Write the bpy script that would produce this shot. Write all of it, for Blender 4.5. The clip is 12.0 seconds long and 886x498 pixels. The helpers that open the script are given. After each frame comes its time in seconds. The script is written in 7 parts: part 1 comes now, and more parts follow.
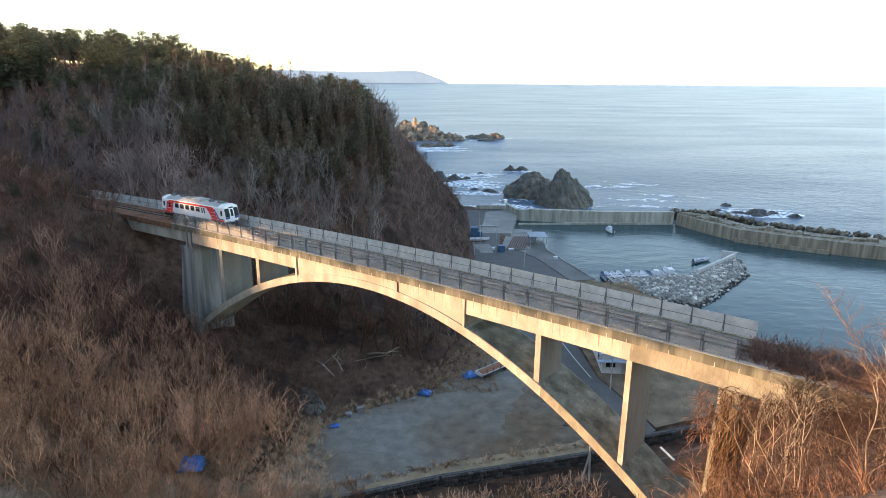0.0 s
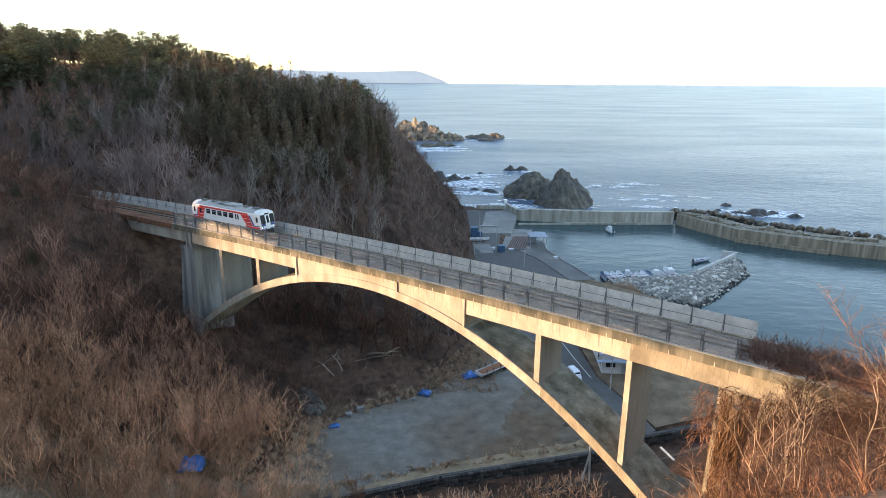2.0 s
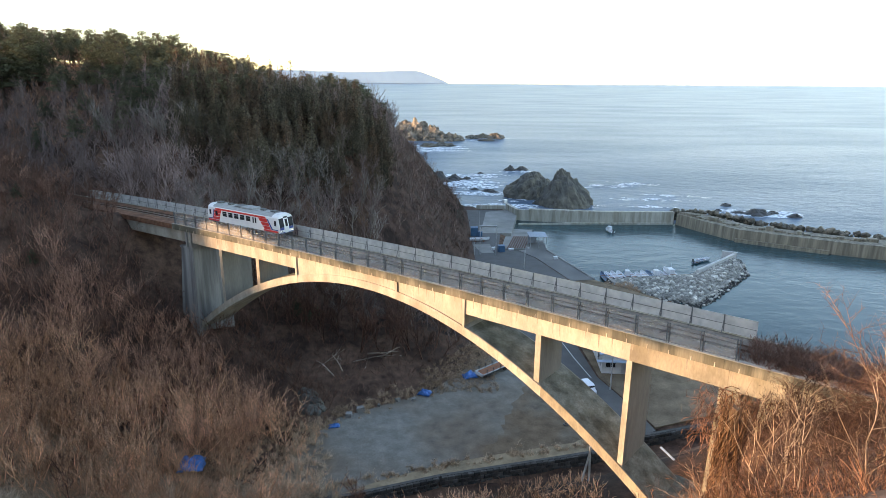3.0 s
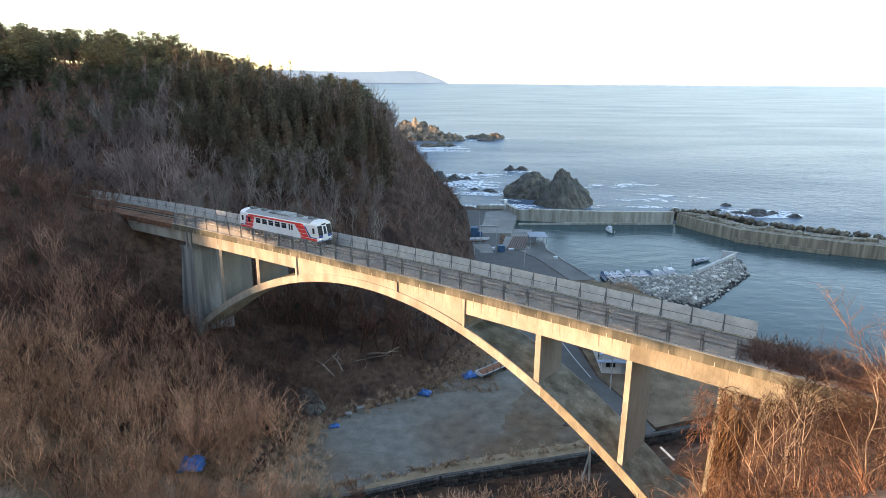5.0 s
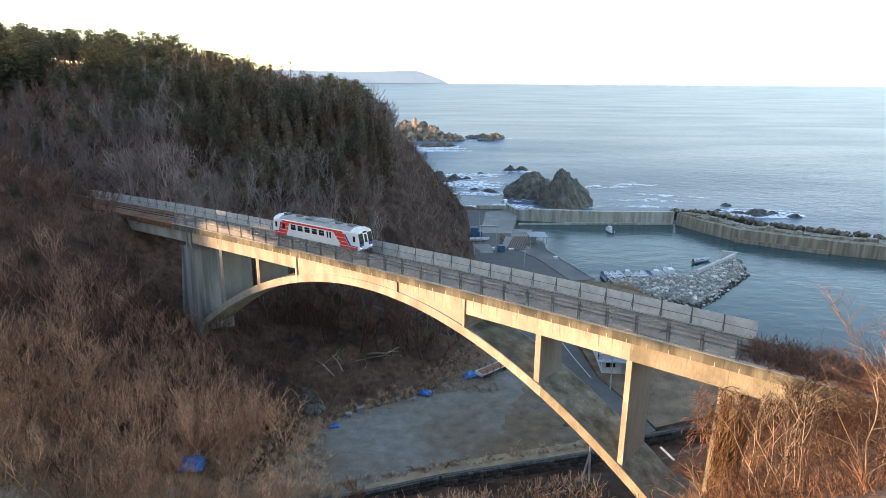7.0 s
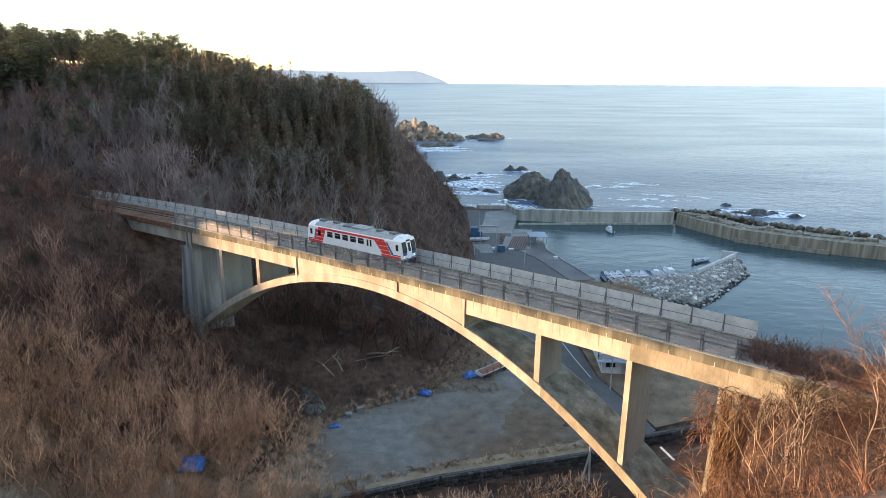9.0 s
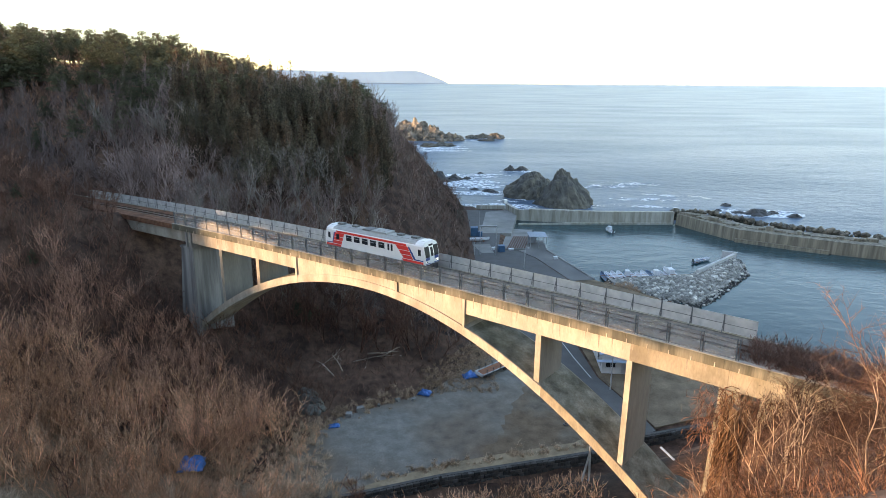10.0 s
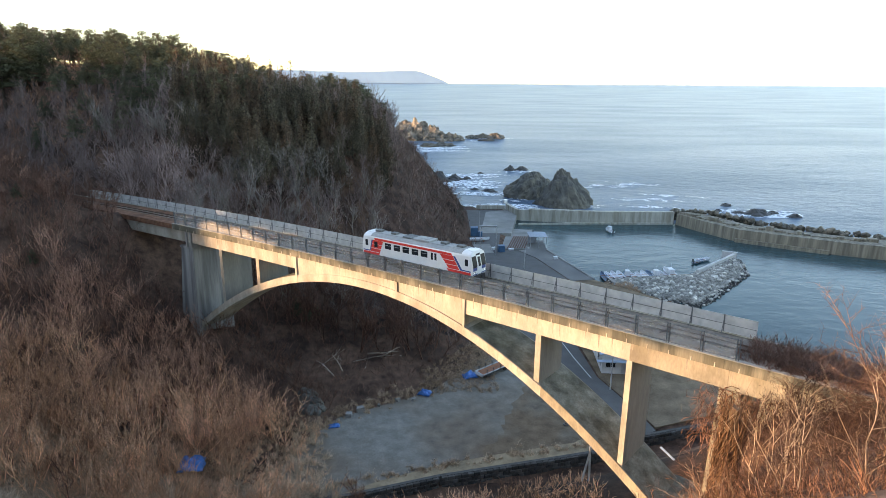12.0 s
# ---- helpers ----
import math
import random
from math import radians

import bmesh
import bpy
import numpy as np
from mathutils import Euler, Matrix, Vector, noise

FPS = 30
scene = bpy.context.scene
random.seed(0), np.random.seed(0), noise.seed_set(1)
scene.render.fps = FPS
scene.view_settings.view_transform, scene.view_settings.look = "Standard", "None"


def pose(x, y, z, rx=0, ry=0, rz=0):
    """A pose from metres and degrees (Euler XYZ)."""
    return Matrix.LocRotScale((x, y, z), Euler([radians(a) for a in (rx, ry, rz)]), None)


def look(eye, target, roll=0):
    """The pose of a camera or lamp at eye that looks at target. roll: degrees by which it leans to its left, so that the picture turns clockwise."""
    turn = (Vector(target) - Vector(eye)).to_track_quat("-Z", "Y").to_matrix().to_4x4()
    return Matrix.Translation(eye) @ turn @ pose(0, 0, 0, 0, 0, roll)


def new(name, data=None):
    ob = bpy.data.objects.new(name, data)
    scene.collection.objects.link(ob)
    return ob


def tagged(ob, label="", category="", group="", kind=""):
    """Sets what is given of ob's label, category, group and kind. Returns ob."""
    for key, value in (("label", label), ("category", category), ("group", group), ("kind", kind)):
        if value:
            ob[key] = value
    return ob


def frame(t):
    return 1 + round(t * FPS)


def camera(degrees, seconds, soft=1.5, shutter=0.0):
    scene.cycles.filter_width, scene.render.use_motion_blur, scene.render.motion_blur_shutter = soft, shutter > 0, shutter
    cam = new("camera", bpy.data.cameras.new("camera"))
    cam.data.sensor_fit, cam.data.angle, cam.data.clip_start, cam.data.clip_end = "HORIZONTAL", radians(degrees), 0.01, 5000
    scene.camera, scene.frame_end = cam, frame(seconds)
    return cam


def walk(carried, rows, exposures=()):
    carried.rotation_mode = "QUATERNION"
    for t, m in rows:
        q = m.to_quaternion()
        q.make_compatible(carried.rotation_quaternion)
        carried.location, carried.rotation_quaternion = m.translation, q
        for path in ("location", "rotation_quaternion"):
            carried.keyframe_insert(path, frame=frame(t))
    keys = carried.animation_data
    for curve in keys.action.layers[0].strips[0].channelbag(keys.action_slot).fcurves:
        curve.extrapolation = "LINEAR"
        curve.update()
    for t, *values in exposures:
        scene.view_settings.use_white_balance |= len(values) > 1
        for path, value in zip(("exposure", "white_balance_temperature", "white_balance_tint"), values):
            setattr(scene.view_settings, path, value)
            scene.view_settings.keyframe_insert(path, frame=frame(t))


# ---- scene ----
# ------------------------------------------------------------------ camera
EYE = (0.0, 0.0, 56.0)
PITCH, ROLL = radians(15.778), 0.3896
cam = camera(71.69, 12.0, soft=0.8)
STAND = look(EYE, (0.0, math.cos(PITCH), 56.0 - math.sin(PITCH)), ROLL)
walk(cam, [(0.0, STAND), (12.0, STAND)], exposures=[(0.0, 2.58, 8500, 18), (12.0, 2.58, 8500, 18)])

# ------------------------------------------------------------------ sky and sun
SUN_AZ, SUN_EL = radians(254.0), radians(9.5)
world = bpy.data.worlds.new("sky")
scene.world = world
world.use_nodes = True
wn = world.node_tree
sky = wn.nodes.new("ShaderNodeTexSky")
sky.sky_type = "NISHITA"
sky.sun_disc = False
sky.sun_elevation, sky.sun_rotation = SUN_EL, SUN_AZ
sky.air_density, sky.dust_density, sky.ozone_density = 0.9, 0.3, 2.35
wn.links.new(sky.outputs["Color"], wn.nodes["Background"].inputs["Color"])
wn.nodes["Background"].inputs["Strength"].default_value = 0.15
SUNWARD = Vector((math.sin(SUN_AZ) * math.cos(SUN_EL), math.cos(SUN_AZ) * math.cos(SUN_EL), math.sin(SUN_EL)))
sun_data = bpy.data.lights.new("sun", "SUN")
sun_data.energy, sun_data.angle, sun_data.color = 2.1, radians(0.9), (1.0, 0.75, 0.54)
sun = new("sun", sun_data)
sun.matrix_world = look(SUNWARD * 400, (0, 0, 0))

# ------------------------------------------------------------------ materials


def material(name, base, rough=0.8, metal=0.0, spread=0.25, scale=1.0, fine=12.0, bump=0.15, bump_scale=20.0,
             second=None, second_amount=0.5, second_scale=0.3, per_object=0.0, per_island=0.0, streak=1.0, edge=(0.45, 0.6)):
    """A surface with variation at two scales: broad patches toward a second colour, fine grain, and relief."""
    m = bpy.data.materials.new(name)
    m.use_nodes = True
    n, link = m.node_tree.nodes, m.node_tree.links.new
    bsdf = n["Principled BSDF"]
    bsdf.inputs["Roughness"].default_value = rough
    bsdf.inputs["Metallic"].default_value = metal
    if rough >= 0.93:    # soil, bark and twigs have next to no sheen
        bsdf.inputs["Specular IOR Level"].default_value = 0.12
    coord = n.new("ShaderNodeNewGeometry")
    mapping = n.new("ShaderNodeMapping")
    mapping.inputs["Scale"].default_value = (1, 1, streak)
    link(coord.outputs["Position"], mapping.inputs["Vector"])

    def noisy(sc, detail=4.0):
        t = n.new("ShaderNodeTexNoise")
        t.inputs["Scale"].default_value = sc
        t.inputs["Detail"].default_value = detail
        link(mapping.outputs["Vector"], t.inputs["Vector"])
        return t.outputs["Fac"]

    def ramp(sock, a, b, lo=0.0, hi=1.0):
        r = n.new("ShaderNodeMapRange")
        r.inputs["From Min"].default_value, r.inputs["From Max"].default_value = a, b
        r.inputs["To Min"].default_value, r.inputs["To Max"].default_value = lo, hi
        link(sock, r.inputs["Value"])
        return r.outputs["Result"]

    def mix(kind, fac, a, b):
        x = n.new("ShaderNodeMix")
        x.data_type, x.blend_type = "RGBA", kind
        for sock, v in ((x.inputs["Factor"], fac), (x.inputs["A"], a), (x.inputs["B"], b)):
            if isinstance(v, (int, float)):
                sock.default_value = v
            elif isinstance(v, tuple):
                sock.default_value = (*v, 1.0)
            else:
                link(v, sock)
        return x.outputs["Result"]

    def grey(v):
        c = n.new("ShaderNodeCombineColor")
        for k in range(3):
            link(v, c.inputs[k])
        return c.outputs["Color"]

    colour = base
    if second:
        colour = mix("MIX", ramp(noisy(second_scale, 6.0), edge[0], edge[1], 0.0, second_amount), base, second)
    colour = mix("MULTIPLY", 1.0, colour, grey(ramp(noisy(scale), 0.25, 0.75, 1 - spread, 1 + spread)))
    colour = mix("MULTIPLY", 1.0, colour, grey(ramp(noisy(fine), 0.25, 0.75, 1 - spread * 0.6, 1 + spread * 0.6)))
    if per_object:
        info = n.new("ShaderNodeObjectInfo")
        colour = mix("MULTIPLY", 1.0, colour, grey(ramp(info.outputs["Random"], 0, 1, 1 - per_object, 1 + per_object)))
    if per_island:
        colour = mix("MULTIPLY", 1.0, colour, grey(ramp(coord.outputs["Random Per Island"], 0, 1, 1 - per_island, 1 + per_island)))
    if isinstance(colour, tuple):
        bsdf.inputs["Base Color"].default_value = (*colour, 1)
    else:
        link(colour, bsdf.inputs["Base Color"])
    if bump:
        b = n.new("ShaderNodeBump")
        b.inputs["Strength"].default_value = bump
        b.inputs["Distance"].default_value = 0.05
        link(noisy(bump_scale, 5.0), b.inputs["Height"])
        link(b.outputs["Normal"], bsdf.inputs["Normal"])
    return m


CONCRETE = material("weathered_concrete", (0.375, 0.335, 0.265), 0.85, spread=0.2, scale=0.8, fine=6, second=(0.24, 0.20, 0.145), second_amount=0.75, second_scale=0.35, streak=0.4, edge=(0.46, 0.66))
KERB_CONCRETE = material("stained_concrete", (0.20, 0.18, 0.128), 0.9, spread=0.3, scale=0.9, fine=7, second=(0.065, 0.062, 0.042), second_amount=0.9, second_scale=0.9, streak=0.12, edge=(0.4, 0.55))
PIER_CONCRETE = material("grey_pier_concrete", (0.29, 0.275, 0.245), 0.88, spread=0.2, scale=0.5, fine=6, second=(0.13, 0.122, 0.112), second_amount=0.85, second_scale=0.6, streak=0.08)
QUAY_CONCRETE = material("quay_concrete", (0.25, 0.24, 0.215), 0.9, spread=0.18, scale=0.25, fine=3, second=(0.16, 0.15, 0.13), second_scale=0.12)
OUTER_CONCRETE = material("dark_stained_seawall", (0.25, 0.215, 0.155), 0.92, spread=0.35, scale=0.7, fine=2.5, second=(0.12, 0.10, 0.072), second_amount=0.85, second_scale=0.8, streak=0.07, edge=(0.42, 0.66))
SEAWALL_CONCRETE = material("sea_stained_concrete", (0.45, 0.42, 0.345), 0.9, spread=0.2, scale=0.6, fine=3, second=(0.25, 0.22, 0.16), second_amount=0.7, second_scale=0.5, streak=0.12)
LITTER = material("leaf_litter", (0.130, 0.074, 0.050), 0.95, spread=0.5, scale=0.8, fine=4, bump=0.8, bump_scale=2.5, second=(0.055, 0.032, 0.023), second_amount=0.9, second_scale=0.16)
GRAVEL = material("grey_gravel", (0.222, 0.205, 0.172), 0.95, spread=0.28, scale=0.5, fine=5, bump=0.5, bump_scale=5, second=(0.165, 0.108, 0.068), second_amount=0.9, second_scale=0.036, edge=(0.44, 0.60))
ASPHALT = material("asphalt", (0.098, 0.092, 0.084), 0.9, spread=0.15, scale=0.4, fine=8, second=(0.10, 0.098, 0.095), second_scale=0.2)
BALLAST = material("track_ballast", (0.25, 0.205, 0.165), 0.95, spread=0.45, scale=2, fine=14, bump=0.8, bump_scale=12)
MOSSY = material("mossy_dark_concrete", (0.235, 0.215, 0.165), 0.95, spread=0.4, scale=0.5, fine=5, bump=0.4, bump_scale=6, second=(0.105, 0.092, 0.060), second_amount=0.75, second_scale=0.6, edge=(0.42, 0.62))
STEEL_DARK = material("dark_painted_steel", (0.085, 0.085, 0.085), 0.6, 0.3, spread=0.2)
STEEL_GALV = material("galvanised_steel", (0.45, 0.46, 0.47), 0.45, 0.7, spread=0.15)
RUST = material("rusty_rail_steel", (0.12, 0.065, 0.04), 0.7, 0.5, spread=0.3, scale=3)

# ------------------------------------------------------------------ mesh helpers


def part(name, bm, mat, parent=None, label="", smooth=False):
    me = bpy.data.meshes.new(name)
    bm.normal_update()
    bm.to_mesh(me)
    bm.free()
    me.materials.append(mat)
    if smooth:
        me.polygons.foreach_set("use_smooth", [True] * len(me.polygons))
    ob = new(name, me)
    ob.parent = parent
    if label:
        tagged(ob, label)
    return ob


def shared(name, me, parent, m):
    """A further piece on mesh data that is already there."""
    ob = new(name, me)
    ob.parent = parent
    ob.matrix_basis = m
    return ob


def thing(name, label, category, group="", at=None):
    ob = new(name)
    ob.empty_display_size = 0.3
    if at is not None:
        ob.matrix_basis = at
    return tagged(ob, label, category, group)


def box(bm, x0, x1, y0, y1, z0, z1, bevel=0.0):
    vs = [bm.verts.new((x, y, z)) for z in (z0, z1) for x, y in ((x0, y0), (x1, y0), (x1, y1), (x0, y1))]
    fs = [bm.faces.new([vs[i] for i in q]) for q in ((3, 2, 1, 0), (4, 5, 6, 7), (0, 1, 5, 4), (1, 2, 6, 5), (2, 3, 7, 6), (3, 0, 4, 7))]
    if bevel:
        bmesh.ops.bevel(bm, geom=list({e for f in fs for e in f.edges}), offset=bevel, segments=1, affect="EDGES")
    return vs


def tube(bm, a, b, r0, r1=None, sides=6, cap=True):
    a, b = Vector(a), Vector(b)
    r1 = r0 if r1 is None else r1
    d = (b - a).normalized()
    u = d.orthogonal().normalized()
    v = d.cross(u)
    rings = []
    for c, r in ((a, r0), (b, r1)):
        rings.append([bm.verts.new(c + (u * math.cos(2 * math.pi * k / sides) + v * math.sin(2 * math.pi * k / sides)) * r) for k in range(sides)])
    for k in range(sides):
        bm.faces.new((rings[0][k], rings[0][(k + 1) % sides], rings[1][(k + 1) % sides], rings[1][k]))
    if cap:
        bm.faces.new(rings[0][::-1])
        bm.faces.new(rings[1])


def loft(bm, rings, close_ends=True, closed=True):
    """Skin between rings of points with equal counts."""
    made = [[bm.verts.new(p) for p in ring] for ring in rings]
    n = len(made[0])
    for a, b in zip(made, made[1:]):
        for k in range(n if closed else n - 1):
            bm.faces.new((a[k], a[(k + 1) % n], b[(k + 1) % n], b[k]))
    if close_ends and closed:
        bm.faces.new(made[0][::-1])
        bm.faces.new(made[-1])


def prism(bm, outline, z0, z1):
    """An upright prism over a plan outline that runs anticlockwise."""
    lo = [bm.verts.new((x, y, z0)) for x, y in outline]
    hi = [bm.verts.new((x, y, z1)) for x, y in outline]
    n = len(outline)
    bm.faces.new(lo[::-1])
    bm.faces.new(hi)
    for k in range(n):
        bm.faces.new((lo[k], lo[(k + 1) % n], hi[(k + 1) % n], hi[k]))


# ------------------------------------------------------------------ line of the railway
# an arc of wide radius with a gentle grade; s runs along it, o across it (0 at the camera-side kerb), h above the kerb
BX, BY, BZ = 6.6084, 62.4193, 32.517
TH0, CURVE, GRADE = -0.68132, -0.0011977, 0.017267


def heading(s):
    return TH0 + CURVE * s


def rail(s, o=0.0, h=0.0):
    a = heading(s)
    return Vector((BX + (math.sin(a) - math.sin(TH0)) / CURVE - o * math.sin(a),
                   BY - (math.cos(a) - math.cos(TH0)) / CURVE + o * math.cos(a),
                   BZ + GRADE * s + h))


def rail_pose(s, o=0.0, h=0.0):
    """x along the track, y across it, z up."""
    p, a = rail(s, o, h), heading(s)
    return Matrix.Translation(p) @ Matrix.Rotation(a, 4, "Z") @ Matrix.Rotation(-math.atan(GRADE), 4, "Y")


def sweep(bm, s0, s1, section, step=4.0):
    """Carry a cross-section of (o, h) points along the line."""
    n = max(1, round((s1 - s0) / step))
    loft(bm, [[rail(s0 + (s1 - s0) * k / n, o, h) for o, h in section] for k in range(n + 1)])


def oblong(o0, o1, h0, h1):
    return [(o0, h0), (o0, h1), (o1, h1), (o1, h0)]


# ------------------------------------------------------------------ lie of the land
LOWLAND = [(-24, 66), (-23, 80), (-17, 90), (-2, 99), (8.5, 113), (9.2, 192), (9.5, 245), (4, 262), (-28, 335), (-80, 430),
           (-300, 600), (900, 900), (900, 300), (200, 112), (110, 98), (70, 98), (44, 86), (32, 79), (19, 74), (0, 68.5)]
SEA = [(41.8, 161.7), (34, 190), (28.6, 192.0), (19.4, 193.2), (26.5, 240), (28, 254), (10, 262), (-28, 338), (-80, 434), (-300, 605), (900, 900), (900, 300), (200, 114), (110, 101),
       (75, 112), (55, 150)]
STREAM = [(-17, 66.5), (0, 72.0), (20, 77.3), (31, 82.3), (44, 86.0), (60, 93), (75, 106)]


def edge_distance(px, py, outline):
    """Distance to an outline, and whether the place is inside it."""
    best = np.full(px.shape, 1e9)
    inside = np.zeros(px.shape, bool)
    for (ax, ay), (bx, by) in zip(outline, outline[1:] + outline[:1]):
        dx, dy = bx - ax, by - ay
        t = np.clip(((px - ax) * dx + (py - ay) * dy) / (dx * dx + dy * dy), 0, 1)
        best = np.minimum(best, np.hypot(px - ax - t * dx, py - ay - t * dy))
        cross = (ay > py) != (by > py)
        with np.errstate(divide="ignore", invalid="ignore"):
            inside ^= cross & (px < ax + (py - ay) * dx / (dy if dy else 1e-9))
    return best, inside


def smooth(v, a, b):
    t = np.clip((v - a) / (b - a), 0, 1)
    return t * t * (3 - 2 * t)


def land(px, py):
    """Height of the ground."""
    px, py = np.asarray(px, float), np.asarray(py, float)
    d, inside = edge_distance(px, py, LOWLAND)
    d = np.where(inside, 0, d)
    north = 1.25 * np.minimum(d, 30) + 0.19 * np.clip(d - 30, 0, 90) + 0.10 * np.clip(d - 120, 0, 300)
    west = 0.30 * np.minimum(d, 26) + 0.95 * np.clip(d - 26, 0, 24) + 0.42 * np.clip(d - 50, 0, 80) + 0.15 * np.clip(d - 130, 0, 300)
    south = 0.76 * np.minimum(d, 75) + 0.1 * np.clip(d - 75, 0, 200)
    south = south * (1 - 0.66 * np.exp(-((px - 17.0) ** 2 + (py - 55.5) ** 2) / 150.0)) + 4.5 * np.exp(-((px - 33) ** 2 + (py - 40) ** 2) / 160.0) - 4.2 * np.exp(-((px - 14) ** 2 + (py - 38) ** 2) / 85.0)
    wn_ = smooth(py - 0.1 * px, 118, 160)
    hill = west * (1 - wn_) + north * wn_
    # unseen ridge inland, west of the woods, raised to keep the sun off them
    hill = hill + 0.62 * np.clip(-(px + 0.82 * py) - 12, 0, 150) * smooth(py, 30, 90)
    # the south side lies below the line of the gully, which runs up between the two hills
    gx, gy = px + 24, py - 66
    side, along = -gx * 0.31 + gy * 0.95, -gx * 0.95 - gy * 0.31
    ws = np.where(px > -24, smooth(86 - py, -6, 8), smooth(-side, -14, 14))
    hill = hill * (1 - ws) + south * ws
    gully = 0.22 * np.clip(along, 0, 25) + 0.11 * np.clip(along - 25, 0, 300) + np.where(side > 0, 0.015, 0.011) * side ** 2
    open_ = smooth(along, -12, 14)
    low = np.minimum(hill, gully) - 1.5 * np.exp(-((hill - gully) / 6.0) ** 2)
    hill = np.maximum(hill * (1 - open_) + low * open_, 0)
    # the first three rises are unseen, added to shade the near slope
    z = 1.8 + hill + 7.0 * np.exp(-((px + 88) ** 2 + (py - 64) ** 2) / 500.0) + 12.0 * np.exp(-((px + 62) ** 2 + (py - 40) ** 2) / 300.0) + 4.5 * np.exp(-((px + 82) ** 2 + (py - 50) ** 2) / 500.0) + 5.0 * np.exp(-((px - 27.0) ** 2 + (py - 45.0) ** 2) / 22.0) + 3.6 * np.exp(-((px + 39.6) ** 2 + (py - 101) ** 2) / 45.0)
    ds, _ = edge_distance(px, py, STREAM + STREAM[-2:0:-1])
    z = np.minimum(z, 0.25 + 1.3 * np.clip(ds - 2.3, 0, 60))
    # cuttings where the railway meets the hills
    nx, ny = -math.sin(TH0), math.cos(TH0)
    s = (px - BX) * math.cos(TH0) + (py - BY) * math.sin(TH0)
    o = (px - BX) * nx + (py - BY) * ny - CURVE * s * s / 2
    z = np.minimum(z, BZ + GRADE * s - 1.15 + 0.9 * np.clip(np.abs(o - 3.1) - 4.6, 0, 100) + 0.05 * np.clip(-118 - s, 0, 300))
    dsea, insea = edge_distance(px, py, SEA)
    z = np.where(insea, np.maximum(-5.0, 1.0 - 0.9 * dsea), z)
    wob = np.sin(px * 0.21 + 1.3 * np.sin(py * 0.13)) * np.cos(py * 0.17 + 0.7 * np.sin(px * 0.11))
    wob2 = np.sin(px * 0.53 + py * 0.31) * np.sin(py * 0.47 - px * 0.22)
    return z + (1.1 * wob + 0.5 * wob2) * np.clip(d / 25, 0, 1)


def grid_mesh(name, x0, x1, y0, y1, step, height, mat, smooth_faces=True):
    nx, ny = int(round((x1 - x0) / step)) + 1, int(round((y1 - y0) / step)) + 1
    gx, gy = np.meshgrid(np.linspace(x0, x1, nx), np.linspace(y0, y1, ny))
    gz = height(gx, gy)
    co = np.stack([gx, gy, gz], -1).reshape(-1, 3)
    i = (np.arange(ny - 1)[:, None] * nx + np.arange(nx - 1)[None]).ravel()
    faces = np.stack([i, i + 1, i + nx + 1, i + nx], 1)
    me = bpy.data.meshes.new(name)
    me.from_pydata(co.tolist(), [], faces.tolist())
    me.materials.append(mat)
    if smooth_faces:
        me.polygons.foreach_set("use_smooth", [True] * len(me.polygons))
    return new(name, me)


CLIFF_SOIL = material("dark_cliff_soil", (0.088, 0.052, 0.040), 0.95, spread=0.5, scale=0.6, fine=3, bump=0.8, bump_scale=2, second=(0.032, 0.021, 0.017), second_amount=0.9, second_scale=0.2)
ground = tagged(grid_mesh("ground", -420, 230, -260, 480, 2.5, land, LITTER), "brown hillside ground covered in leaf litter", kind="structure")

# darker earth on the cliff above the harbour and down in the stream bank
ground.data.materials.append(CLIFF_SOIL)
# the stream bank's shade is put into this darker soil colour
ground.data.materials.append(material("shaded_bank_soil", (0.056, 0.033, 0.024), 0.95, spread=0.5, scale=0.6, fine=3, bump=0.8, bump_scale=2, second=(0.034, 0.023, 0.018), second_amount=0.9, second_scale=0.2))
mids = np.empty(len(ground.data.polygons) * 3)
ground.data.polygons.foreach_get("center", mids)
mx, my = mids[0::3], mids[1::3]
on_cliff = (edge_distance(mx, my, LOWLAND)[0] < 27) & (my > 118) & (mx < 12)
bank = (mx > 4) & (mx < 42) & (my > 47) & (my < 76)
ground.data.polygons.foreach_set("material_index", np.where(bank, 2, on_cliff).astype(np.int32))

# ------------------------------------------------------------------ sea


